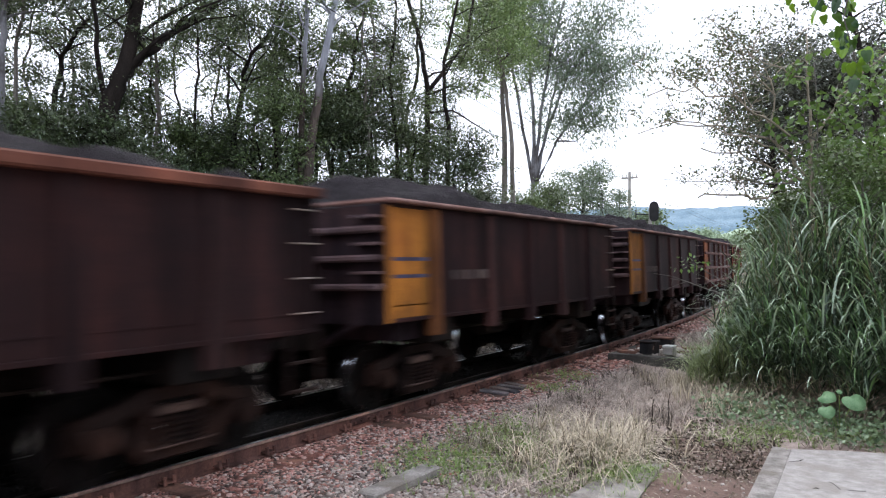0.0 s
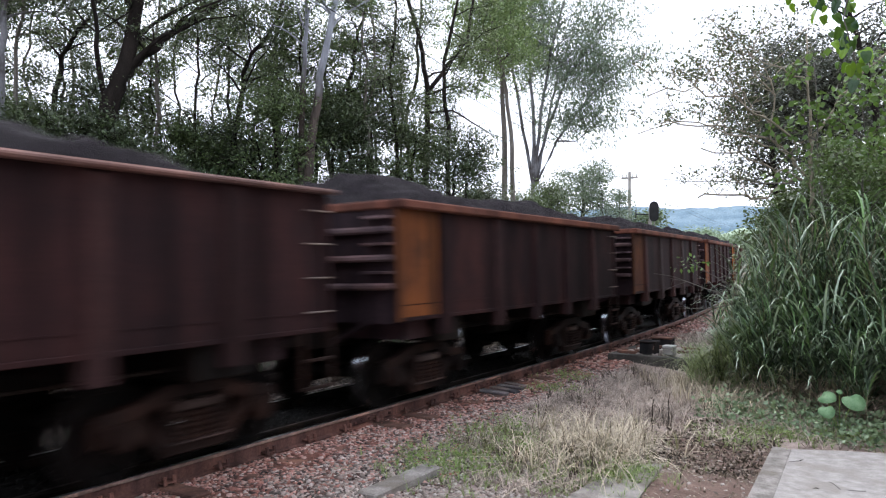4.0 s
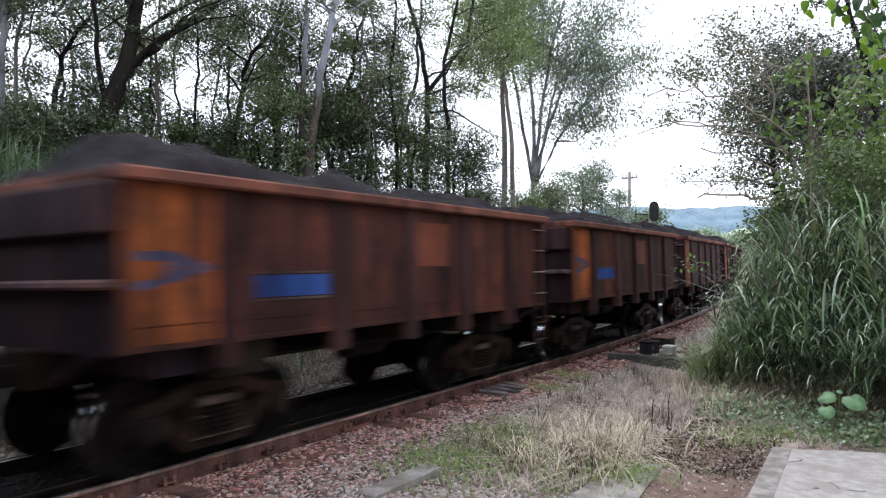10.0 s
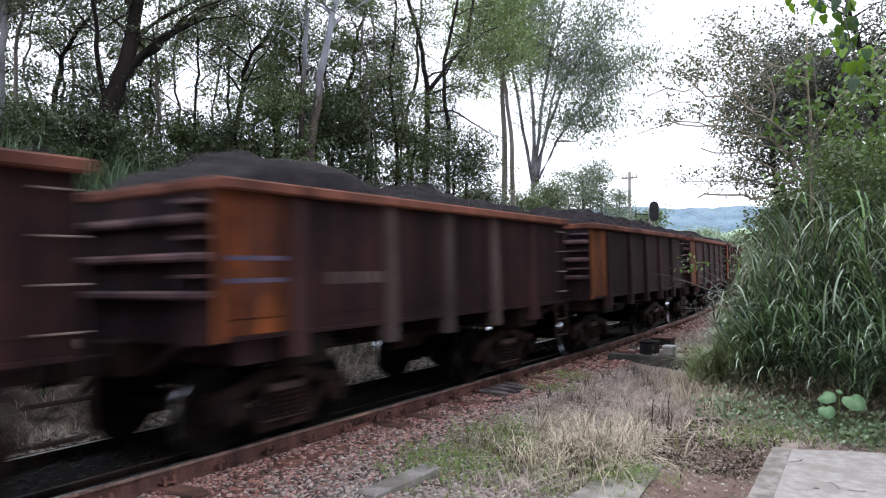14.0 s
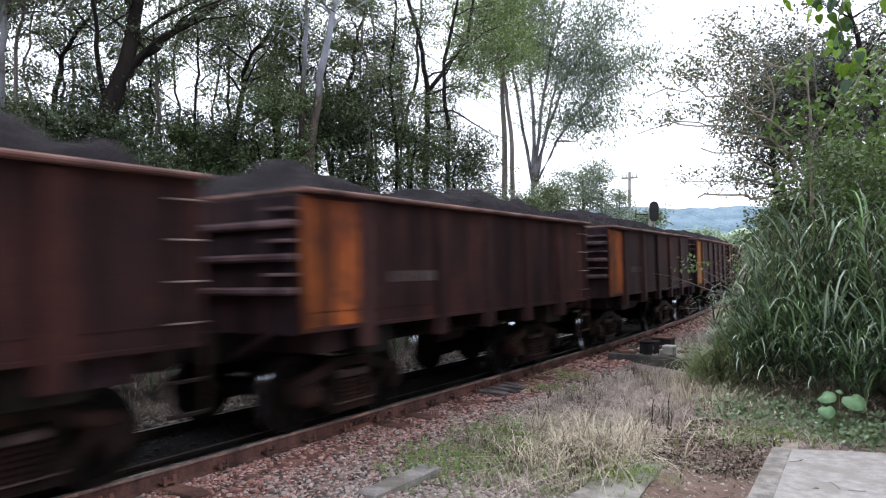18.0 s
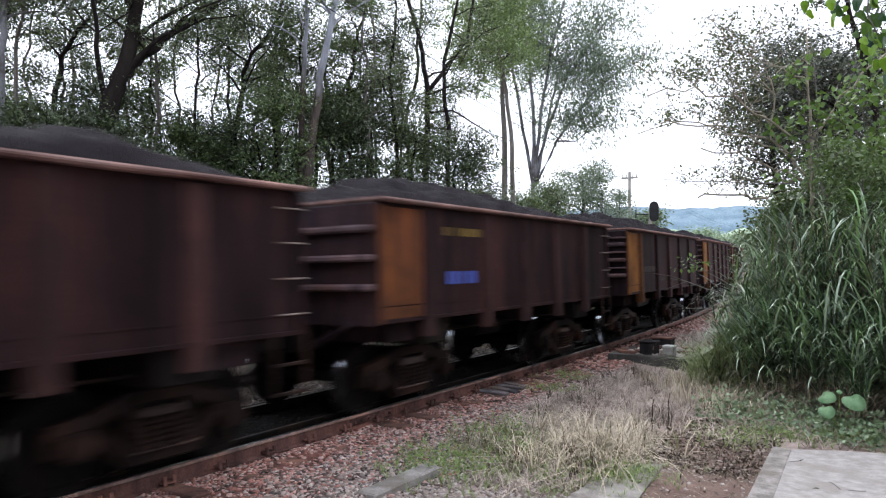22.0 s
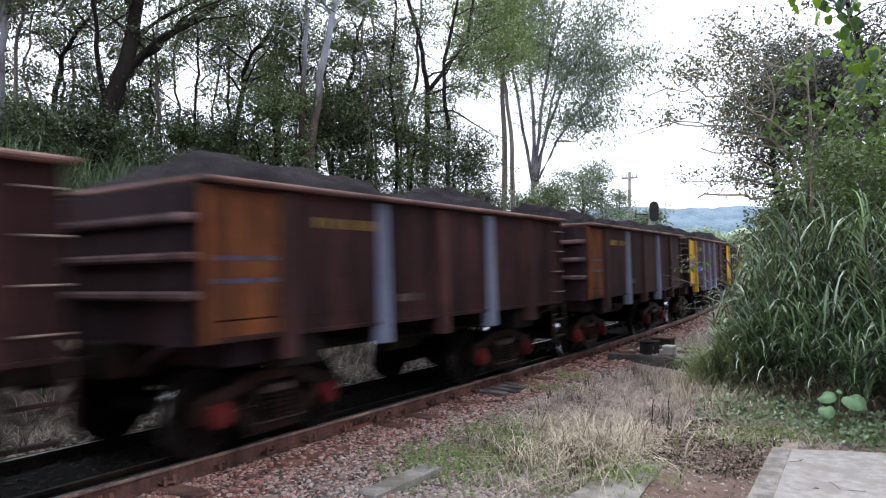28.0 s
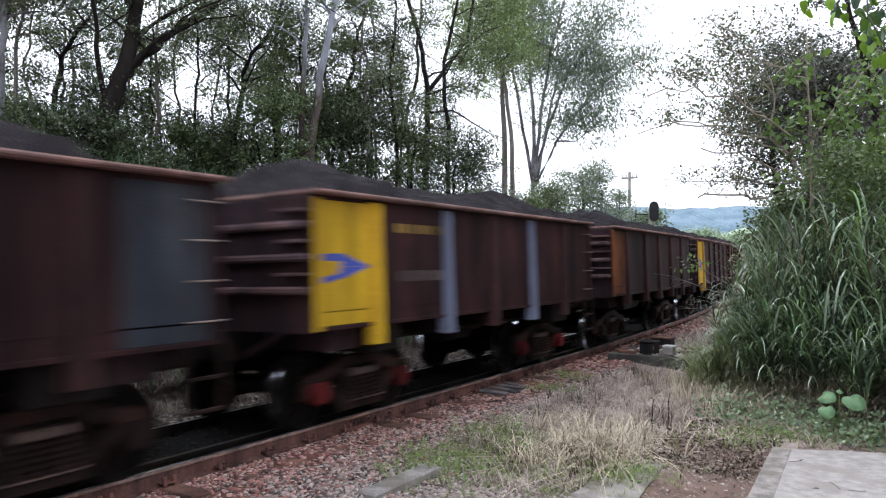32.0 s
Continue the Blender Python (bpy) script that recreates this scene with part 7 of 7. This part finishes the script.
def build_grasses():
    nrng = np.random.default_rng(14)

    def field(name, label, roots, count, length, width, lean, mat, droop=0.5):
        ks = (0.0, 0.25, 0.5, 0.7, 0.87, 1.0) if name == "tall_grass" else (0.0, 0.4, 0.75, 1.0)
        q = blades(nrng, roots, count, length, width, lean, droop, ks)
        if name != "tall_grass":
            return tagged(new(name, blade_mesh(name, q, mat)), label, "grass", kind="stuff")
        ob = new(name, blade_mesh(name, q - np.array(CANE_FOOT), mat, 5))
        ob.location = CANE_FOOT
        CANES.append(ob)
        return tagged(ob, label, "grass", kind="stuff")

    def around(spots, n, r):
        out = []
        for x, y in spots:
            p = nrng.normal(0, r, (n, 2)) + np.array([x, y])
            out += [(a, b, ground_z(a, b)) for a, b in p]
        return out

    # the tall cane grass on the mound: rows from the verge edge to the back
    roots = []
    while len(roots) < 520:
        x, y = nrng.uniform(-3.5, 2.4), nrng.uniform(10.6, 16.0)
        edge = y - (12.7 + (x + 3.3) * -0.62)
        if edge < 0 or (x < -2.55 and y < 15.0) or x < -3.1 or (edge > 2.2 and nrng.random() < 0.6):
            continue
        k = min(1.0, 0.30 + edge / 1.9) * min(1.0, 0.22 + (x + 3.5) * 0.42)
        roots.append((x, y, ground_z(x, y) - 0.03, 2.55 * k, edge))

    def arching(pts, length, width, first, last):
        """Blades that rise outward and bow over; angles from upright in degrees."""
        c = np.asarray(pts, float)
        n, segs = len(c), 6
        az = nrng.uniform(0, 2 * np.pi, n)
        out = np.stack([np.cos(az), np.sin(az), np.zeros(n)], 1)
        side = np.stack([-np.sin(az), np.cos(az), np.zeros(n)], 1)
        ln = length * nrng.uniform(0.55, 1.15, n)
        t0, t1 = np.radians(nrng.uniform(*first, n)), np.radians(nrng.uniform(*last, n))
        quads, prev, pw = [], c, np.full(n, width * 0.5)
        for k in range(1, segs + 1):
            th = t0 + (t1 - t0) * ((k - 0.5) / segs) ** 2.2
            q = prev + (out * np.sin(th)[:, None] + np.array([0, 0, 1.0]) * np.cos(th)[:, None]) * (ln / segs)[:, None]
            w = np.full(n, width * (1.0, 1.0, 0.95, 0.8, 0.5, 0.04)[k - 1])
            quads.append(np.stack([prev - side * pw[:, None] / 2, prev + side * pw[:, None] / 2, q + side * w[:, None] / 2, q - side * w[:, None] / 2], 1))
            prev, pw = q, w
        return np.concatenate(quads)

    def cane_object(label, pts, length, width, first, last, mat):
        ob = new("tall_grass", blade_mesh("tall_grass", arching(pts, length, width, first, last) - np.array(CANE_FOOT), mat, 6))
        ob.location = CANE_FOOT
        CANES.append(ob)
        return tagged(ob, label, "grass", kind="stuff")

    inner, outer, bright, gold, stems = [], [], [], [], []
    for x, y, z, h, edge in roots:
        for _ in range(4):
            hh = h * nrng.uniform(0.6, 1.05)
            lx, ly = nrng.normal(0, 0.17, 2) * hh
            stems.append(([Vector((x, y, z)), Vector((x + lx * 0.3, y + ly * 0.3, z + hh * 0.5)), Vector((x + lx, y + ly, z + hh))], [0.009, 0.007, 0.003]))
            for k in nrng.uniform(0.40 if edge < 1.0 else 0.1, 1.0, 8):
                # four blades in five, at random, take the painted inner shade
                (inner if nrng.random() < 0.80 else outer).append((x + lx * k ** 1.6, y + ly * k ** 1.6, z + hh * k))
            if nrng.random() < (1.0 if edge < 0.8 else 0.75 if edge < 1.6 else 0.3):
                k = nrng.uniform(0.5, 1.0)
                bright.append((x + lx * k, y + ly * k, z + hh * k))
            if edge < 1.0 and nrng.random() < max(0.12, min(1.0, (-0.9 - x) / 1.2)):
                for k in nrng.uniform(0.1, 1.0, 4):
                    gold.append((x + lx * k, y + ly * k, z + hh * k))
    for _ in range(90):
        x = nrng.uniform(-3.2, -2.0)
        y = 12.75 + (x + 3.3) * -0.62 + nrng.uniform(-0.35, 0.55)
        z = ground_z(x, y) + 0.05
        gold += [(x + nrng.normal(0, 0.05), y + nrng.normal(0, 0.05), z + nrng.uniform(0, 0.35 + 0.5 * max(0.0, x + 3.1))) for _ in range(9)]
    cane_object("cane grass blades darkened with the stand's inner shade", inner, 0.80, 0.024, (10, 55), (70, 160), GRASS_SHADED)
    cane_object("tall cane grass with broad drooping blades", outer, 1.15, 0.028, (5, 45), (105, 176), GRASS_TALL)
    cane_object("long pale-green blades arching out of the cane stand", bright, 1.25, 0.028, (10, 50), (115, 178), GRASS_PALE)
    cane_object("yellow-green grass at the edge of the cane stand", gold, 0.85, 0.013, (15, 65), (80, 165), GRASS_GOLD)
    v, f = tube(stems, 4)
    tagged(new("cane_stems", mesh_from("cane_stems", v, f, CANE_STEM)), "thin dry brown stems of the cane grass", "grass", kind="stuff")
    dry = [(x, y - 0.15, z) for x, y, z, h, edge in roots if edge < 0.5] + [(x, y, z + 0.12 + 0.3 * nrng.random()) for x, y, z, h, edge in roots if edge < 0.8]
    cane_object("dry pale blades hanging at the foot of the cane", [p for p in dry for _ in range(14)], 0.80, 0.009, (20, 80), (95, 170), STRAW_CANE)
    # bank beyond the train
    roots = scatter(nrng, 900, TRACK_X - 8.5, TRACK_X - 2.6, -1, 30)
    field("bank_grass", "long green grass tufts on the bank behind the train", roots, 12, 0.85, 0.022, 0.7, GRASS_BANK, 0.8)
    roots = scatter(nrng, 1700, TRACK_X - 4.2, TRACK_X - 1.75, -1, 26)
    field("dry_grass", "tangled dry grass at the bank's foot, shade in its colour", roots, 12, 0.40, 0.010, 1.7, STRAW_BANK, 0.6)
    roots = scatter(nrng, 1100, TRACK_X - 9.0, TRACK_X - 4.4, 1, 17)
    field("bank_grass", "coarse long-bladed grass hanging over the bank", roots, 10, 1.35, 0.030, 0.8, GRASS_BANK, 0.85)
    # the near verge
    a = around([tuple(p[:2]) for p in scatter(nrng, 190, -4.45, -2.75, 8.2, 13.8, False)], 5, 0.06)
    field("dead_grass", "matted brown dead grass on the verge", a, 11, 0.30, 0.011, 2.3, STRAW_DARK, 0.5)
    b = around([tuple(p[:2]) for p in scatter(nrng, 60, -4.3, -2.6, 6.2, 8.8, False)], 5, 0.06)
    field("dead_grass", "thin greyish dead grass between the stones", b, 8, 0.22, 0.009, 2.2, STRAW_DARK, 0.6)
    spots = ((-2.85, 7.35), (-3.2, 7.7), (-2.75, 8.1), (-3.45, 8.3), (-3.3, 7.0), (-2.95, 8.7), (-3.0, 7.6), (-2.7, 7.7))
    field("straw_tuft", "tangled tufts of bleached straw-like grass", around(spots, 8, 0.15), 10, 0.62, 0.013, 1.25, STRAW, 0.72)
    field("straw_tuft", "long bleached stalks lying across one another", around(spots, 10, 0.27), 5, 0.60, 0.012, 2.2, STRAW, 0.46)
    field("straw_tuft", "olive half-dry grass tufts", around(spots + ((-4.1, 7.4), (-3.9, 6.9)), 7, 0.2), 10, 0.36, 0.008, 0.9, OLIVE, 0.8)
    field("straw_tuft", "dry grass at the foot of the cane", around(((-2.7, 11.4), (-3.1, 12.2), (-2.3, 11.0), (-3.4, 12.6), (-1.9, 11.0)), 16, 0.3), 12, 0.62, 0.010, 0.9, STRAW, 0.85)
    c = scatter(nrng, 260, -2.9, 0.6, 8.8, 11.4, False)
    c = c[c[:, 1] > 9.3 + (c[:, 0] + 0.9) * 0.2]
    field("dead_grass", "fine dead grass and stalks under the thicket", c, 8, 0.26, 0.011, 1.8, STRAW_DARK, 0.55)
    d = around([tuple(p[:2]) for p in scatter(nrng, 120, -5.1, -3.4, 16.8, 27, False)], 6, 0.1)
    field("dead_grass", "brown dead grass past the concrete pit", d, 8, 0.32, 0.014, 1.6, STRAW_DARK, 0.6)
    e = around([tuple(p[:2]) for p in scatter(nrng, 26, -4.6, -2.3, 6.4, 13.0, False)], 4, 0.09)
    field("dead_grass", "dark dry weed stalks standing in the verge", e, 7, 0.34, 0.010, 0.9, STALK, 0.5)
    # fresh weeds
    spots = ((-4.15, 8.15), (-4.2, 6.25), (-2.65, 6.95), (-5.1, 11.9), (-3.95, 7.9), (-4.05, 8.7), (-2.45, 7.1), (-4.2, 6.05), (-4.75, 10.6), (-4.3, 7.4), (-3.0, 6.7), (-1.75, 9.3), (-0.9, 10.2), (-0.4, 10.3))
    spots += ((-3.75, 7.15), (-3.6, 7.35), (-3.85, 7.5), (-3.7, 6.6), (-4.0, 6.4), (-2.55, 7.3), (-1.6, 9.9), (-1.3, 9.8))
    field("weeds", "short fresh green grass in patches", around(spots, 60, 0.30), 8, 0.15, 0.005, 1.0, WEED, 0.6)
    pts = around(spots, 10, 0.16)
    tagged(new("weeds", quads_mesh("weeds", leaf_quads(nrng, np.array(pts) + (0, 0, 0.05), 14, 0.05, 0.036, 0.6, -0.1), WEED)), "low leafy green weeds in patches on the verge", "weeds", kind="stuff")
    # creepers under the cane grass
    pts = []
    for _ in range(560):
        x, y = nrng.uniform(-2.5, 0.6), nrng.uniform(9.3, 12.2)
        if y > 9.6 + (x + 0.2) * -0.3 and y < 12.9 + (x + 3.3) * -0.35:
            pts.append((x, y, ground_z(x, y) + 0.07 + 0.08 * nrng.random()))
    tagged(new("creeper", quads_mesh("creeper", leaf_quads(nrng, pts, 13, 0.085, 0.070, 0.65, 0.0), CREEPER)), "low dull-green creeping plants under the cane grass", "creeper", kind="stuff")
    # leaf litter and broken twigs
    p = np.concatenate([scatter(nrng, 3600, -2.6, -1.25, 7.6, 10.2, False, 0.012), scatter(nrng, 1400, -4.2, -2.4, 5.0, 8.8, False, 0.012), scatter(nrng, 350, -2.1, -1.25, 5.5, 8, False, 0.01)])
    tagged(new("leaf_litter", quads_mesh("leaf_litter", leaf_quads(nrng, p, 1, 0.012, 0.055, 0.42, 0.0, 0.3), LITTER)), "brown fallen leaves and bits of dry stalk", "leaf litter", kind="stuff")
    p = np.concatenate([scatter(nrng, 1200, -2.5, -1.3, 7.7, 10.2, False, 0.016), scatter(nrng, 900, -4.4, -2.4, 6.5, 12.0, False, 0.02)])
    tagged(new("leaf_litter", quads_mesh("leaf_litter", leaf_quads(nrng, p, 1, 0.014, 0.065, 0.40, 0.0, 0.3), LITTER_DARK)), "dark brown curled dead leaves under the thicket", "leaf litter", kind="stuff")
    paths = []
    rng = random.Random(6)
    for _ in range(230):
        x, y = (rng.uniform(-1.0, 0.9), rng.uniform(5.2, 8.9)) if rng.random() < 0.12 else (rng.uniform(-2.5, -1.3), rng.uniform(7.8, 10.0))
        z = -0.194 if x > -1.06 else ground_z(x, y) + 0.015
        a = rng.uniform(0, 6.28)
        ln = rng.uniform(0.05, 0.22)
        q = [Vector((x + ln * k * math.cos(a) + rng.uniform(-0.03, 0.03), y + ln * k * math.sin(a) + rng.uniform(-0.03, 0.03), z + 0.004)) for k in (0, 0.35, 0.7, 1)]
        paths.append((q, [0.003, 0.003, 0.002, 0.0015]))
    v, f = tube(paths, 5)
    tagged(new("fallen_twigs", mesh_from("fallen_twigs", v, f, BARK_DARK)), "thin dark twigs fallen on slab and earth", "twigs", kind="stuff")


build_grasses()


# ---- two dead stalks standing in the verge ----
def build_stalks():
    rng = random.Random(77)
    for x, y, h in ((-2.62, 9.35, 0.52), (-2.80, 9.25, 0.44)):
        z = ground_z(x, y) - 0.02
        top = tagged(new("dead_stalk"), "dark dry weed stalk with a ragged seed head", "weed", "dead stalks on the verge")
        p = curve_pts(rng, Vector((x, y, z)), Vector((x + 0.03, y, z + h)), 5, 0.012)
        v, f = tube([(p, [0.008, 0.008, 0.007, 0.006, 0.005, 0.003])], 6)
        put("stem", mesh_from("stem", v, f, BARK_DARK), top)
        nrng = np.random.default_rng(int(h * 100))
        heads = [p[k] for k in (3, 4, 5)]
        put("seed_head", quads_mesh("seed_head", leaf_quads(nrng, heads, 10, 0.015, 0.024, 0.4, -0.2), LITTER_DARK), top)


build_stalks()


# ---- the broad-leaved plant in front of the thicket ----
def round_leaf(bm, m, r, tip=0.12):
    """A heart-shaped leaf, folded a little along its rib, with real thickness."""
    rim = []
    for k in range(18):
        a = k / 18 * math.tau
        rr = r * (0.92 - 0.40 * max(0, math.cos(a)) ** 6 + tip * max(0, -math.cos(a)) ** 7)
        x, y = rr * math.cos(a), rr * math.sin(a)
        rim.append((x, y, 0.10 * abs(y) - 0.12 * (x * x + y * y) / r + 0.02 * r * math.sin(5 * a)))
    up = [bm.verts.new(m @ Vector(p)) for p in rim]
    dn = [bm.verts.new(m @ Vector((p[0], p[1], p[2] - 0.004))) for p in rim]
    c, d = bm.verts.new(m @ Vector((0, 0, 0))), bm.verts.new(m @ Vector((0, 0, -0.004)))
    for k in range(18):
        q = (k + 1) % 18
        bm.faces.new((c, up[k], up[q]))
        bm.faces.new((d, dn[q], dn[k]))
        bm.faces.new((up[k], dn[k], dn[q], up[q]))


def build_broad_plant():
    x, y = -0.72, 10.45
    z = ground_z(x, y)
    top = tagged(new("broad_leaf_plant"), "low plant with large round pale green leaves", "plant")
    for (lx, ly, lz, r, tx, ty) in ((-0.55, 10.20, 0.19, 0.145, -40, 12), (-0.86, 10.30, 0.19, 0.120, -34, -10), (-0.84, 10.10, 0.05, 0.105, -44, 8), (-0.72, 10.40, 0.26, 0.045, -30, 20)):
        bm = bmesh.new()
        round_leaf(bm, Matrix.Translation((lx, ly, lz)) @ pose(0, 0, 0, -tx, ty, 0) @ pose(0, 0, 0, 0, 0, 250 + 3 * tx), r)
        part("leaf", bm, BIG_LEAF, top, smooth=True)
        bm = bmesh.new()
        rod(bm, (x, y, z), ((x + lx) / 2, (y + ly) / 2, (z + lz) / 2 + 0.05), 0.008, 6)
        rod(bm, ((x + lx) / 2, (y + ly) / 2, (z + lz) / 2 + 0.05), (lx, ly, lz - 0.01), 0.007, 6)
        part("stalk", bm, WEED, top)


build_broad_plant()


# ---- bare twigs that hang out of the thicket towards the line ----
def build_twigs():
    rng = random.Random(17)
    top = tagged(new("dead_branch"), "bare grey twigs hanging out of the thicket", "branch")
    for k, (a, b) in enumerate((((-2.2, 13.3, 1.25), (-3.75, 12.6, 1.72)), ((-2.2, 13.3, 1.2), (-3.3, 12.5, 1.1)), ((-2.3, 13.2, 1.35), (-3.25, 13.0, 1.95)))):
        p = curve_pts(rng, Vector(a), Vector(b), 6, 0.05)
        paths = [(p, [0.014 - 0.0018 * i for i in range(7)])]
        for _ in range(4):
            s = p[rng.randint(2, 5)]
            paths.append((curve_pts(rng, s, s + Vector((rng.uniform(-0.4, 0.1), rng.uniform(-0.2, 0.2), rng.uniform(-0.2, 0.25))), 3, 0.02), [0.005, 0.004, 0.003, 0.002]))
        v, f = tube(paths, 5)
        put("twig", mesh_from("twig", v, f, BARK_GREY), top)
    p = curve_pts(rng, Vector((-1.5, 13.2, 3.25)), Vector((-4.55, 12.9, 3.5)), 7, 0.04)
    v, f = tube([(p, [0.012 - 0.0014 * i for i in range(8)])] + [(curve_pts(rng, p[k], p[k] + Vector((-0.45, 0.0, rng.uniform(-0.2, 0.25))), 3, 0.03), [0.005, 0.004, 0.003, 0.002]) for k in (1, 2, 4, 5)], 5)
    put("twig", mesh_from("twig", v, f, BARK_GREY), top)
    nrng = np.random.default_rng(8)
    put("leaves", quads_mesh("leaves", leaf_quads(nrng, [(-3.22, 12.95, 1.92), (-3.15, 12.95, 1.88), (-3.30, 12.97, 1.95)], 12, 0.045, 0.09, 0.6), LEAF_LIGHT), top)


build_twigs()


# ---- the leafy spray that hangs into the view and sways in the wind ----
def build_spray():
    """Hangs from a hinge above the view; local z = 0 is the hinge."""
    rng = random.Random(31)
    top = tagged(new("hanging_branch"), "bright green heart-leaved climbing spray hanging overhead", "branch")
    stems = [[(0.0, 0, 0), (-0.10, 0.02, -0.45), (-0.16, 0.0, -0.80), (-0.10, 0.05, -1.12)],
             [(0.0, 0, -0.1), (-0.22, 0.1, -0.42), (-0.42, 0.05, -0.60)],
             [(0.1, 0.05, -0.1), (0.14, 0.1, -0.5), (0.10, 0.1, -0.85)],
             [(0.2, -0.05, -0.1), (0.30, 0.0, -0.45), (0.26, 0.0, -0.75)]]
    v, f = tube([([Vector(p) for p in s], [0.008, 0.006, 0.004, 0.003][:len(s)]) for s in stems], 6)
    put("stem", mesh_from("stem", v, f, BARK_GREY, None, True), top)
    for s, count in zip(stems, (80, 40, 70, 75)):
        for i in range(count):
            t = (i + 0.5) / count * (len(s) - 1)
            k = min(len(s) - 2, int(t))
            p = Vector(s[k]).lerp(Vector(s[k + 1]), t - k)
            p += Vector((rng.gauss(0, 0.070), rng.gauss(0, 0.07), rng.gauss(0, 0.03)))
            bm = bmesh.new()
            round_leaf(bm, Matrix.Translation(p) @ pose(0, 0, 0, rng.uniform(-35, 25), 0, 90 + rng.uniform(-75, 75)) @ pose(0, 0, 0, 0, -90 + rng.uniform(-25, 25), 0), rng.uniform(0.017, 0.040), 0.75)
            part("leaf", bm, SPRAY_LEAF, top)
    return top


SPRAY = build_spray()


# ---- the train rolls past: every wagon follows the track ----
PITCH = 8.8


def train_at(t):
    """How far the first wagon's front stands along the track at t seconds."""
    u = t / 32.0
    return PITCH * (0.7417 - 0.9431 * u + 1.266 * u * u - 0.4357 * u ** 3 - t / 0.82)


def wagon_pose(s):
    mid = s + HALF
    return Matrix.Translation(on_track(mid)) @ Matrix.Rotation(track_turn(mid), 4, "Z") @ Matrix.Rotation(radians(-CANT), 4, "Y")


# how far the hanging spray swings along the picture, in metres, from time to time
SWAY = ((0, -0.02), (1, 0.13), (2, 0.0), (3, 0.02), (3.5, 0.0), (4.5, -0.05), (5.5, 0.0), (6, 0.03), (7, 0.14), (8, 0.09), (9, -0.12), (10, 0.13), (11, 0.10), (12, 0.0), (13, 0.07), (14, 0.0), (14.5, 0.0), (15.5, 0.08), (16.5, 0.0), (17, -0.07), (18, -0.06), (19, 0.09), (20, -0.07), (21, -0.04), (22, 0.13), (23, 0.12), (24, -0.10), (25, 0.0), (25.5, 0.10), (26.5, 0.0), (27.5, -0.07), (28, 0.0), (28.5, 0.09), (29, 0.15), (29.6, 0.08), (30.2, -0.05), (31, 0.04), (32, 0.16))
SPRAY_AT = (-0.13, 4.62, 4.16)


def motions():
    walk(cam, [(0.0, CAM_POSE), (32.0, CAM_POSE)])
    for j, top, heap in WAGONS:
        rows = [(t, wagon_pose(train_at(t) + j * PITCH)) for t in (k * 0.8 for k in range(41))]
        walk(top, rows)
        walk(heap, rows)
    walk(SPRAY, [(t, pose(*SPRAY_AT, 2.0 * math.sin(t * 2.1), -math.degrees(d) / 0.95, -30)) for t, d in SWAY])
    # the cane grass gives a little in the wind
    for k, ob in enumerate(CANES):
        walk(ob, [(t, pose(*CANE_FOOT, 0.5 * math.sin(0.9 * t + k), 0.7 * math.sin(1.3 * t + 2 * k), 0)) for t in range(0, 33)])
    # every wheelset turns with the distance run
    first = WHEELS[0]
    walk(first, [(k / 30, Matrix.Rotation((train_at(0) - train_at(k / 30)) / 0.43, 4, "X")) for k in range(961)])
    for w in WHEELS[1:]:
        w.rotation_mode = "QUATERNION"
        w.animation_data_create()
        w.animation_data.action = first.animation_data.action
        w.animation_data.action_slot = first.animation_data.action_slot


motions()
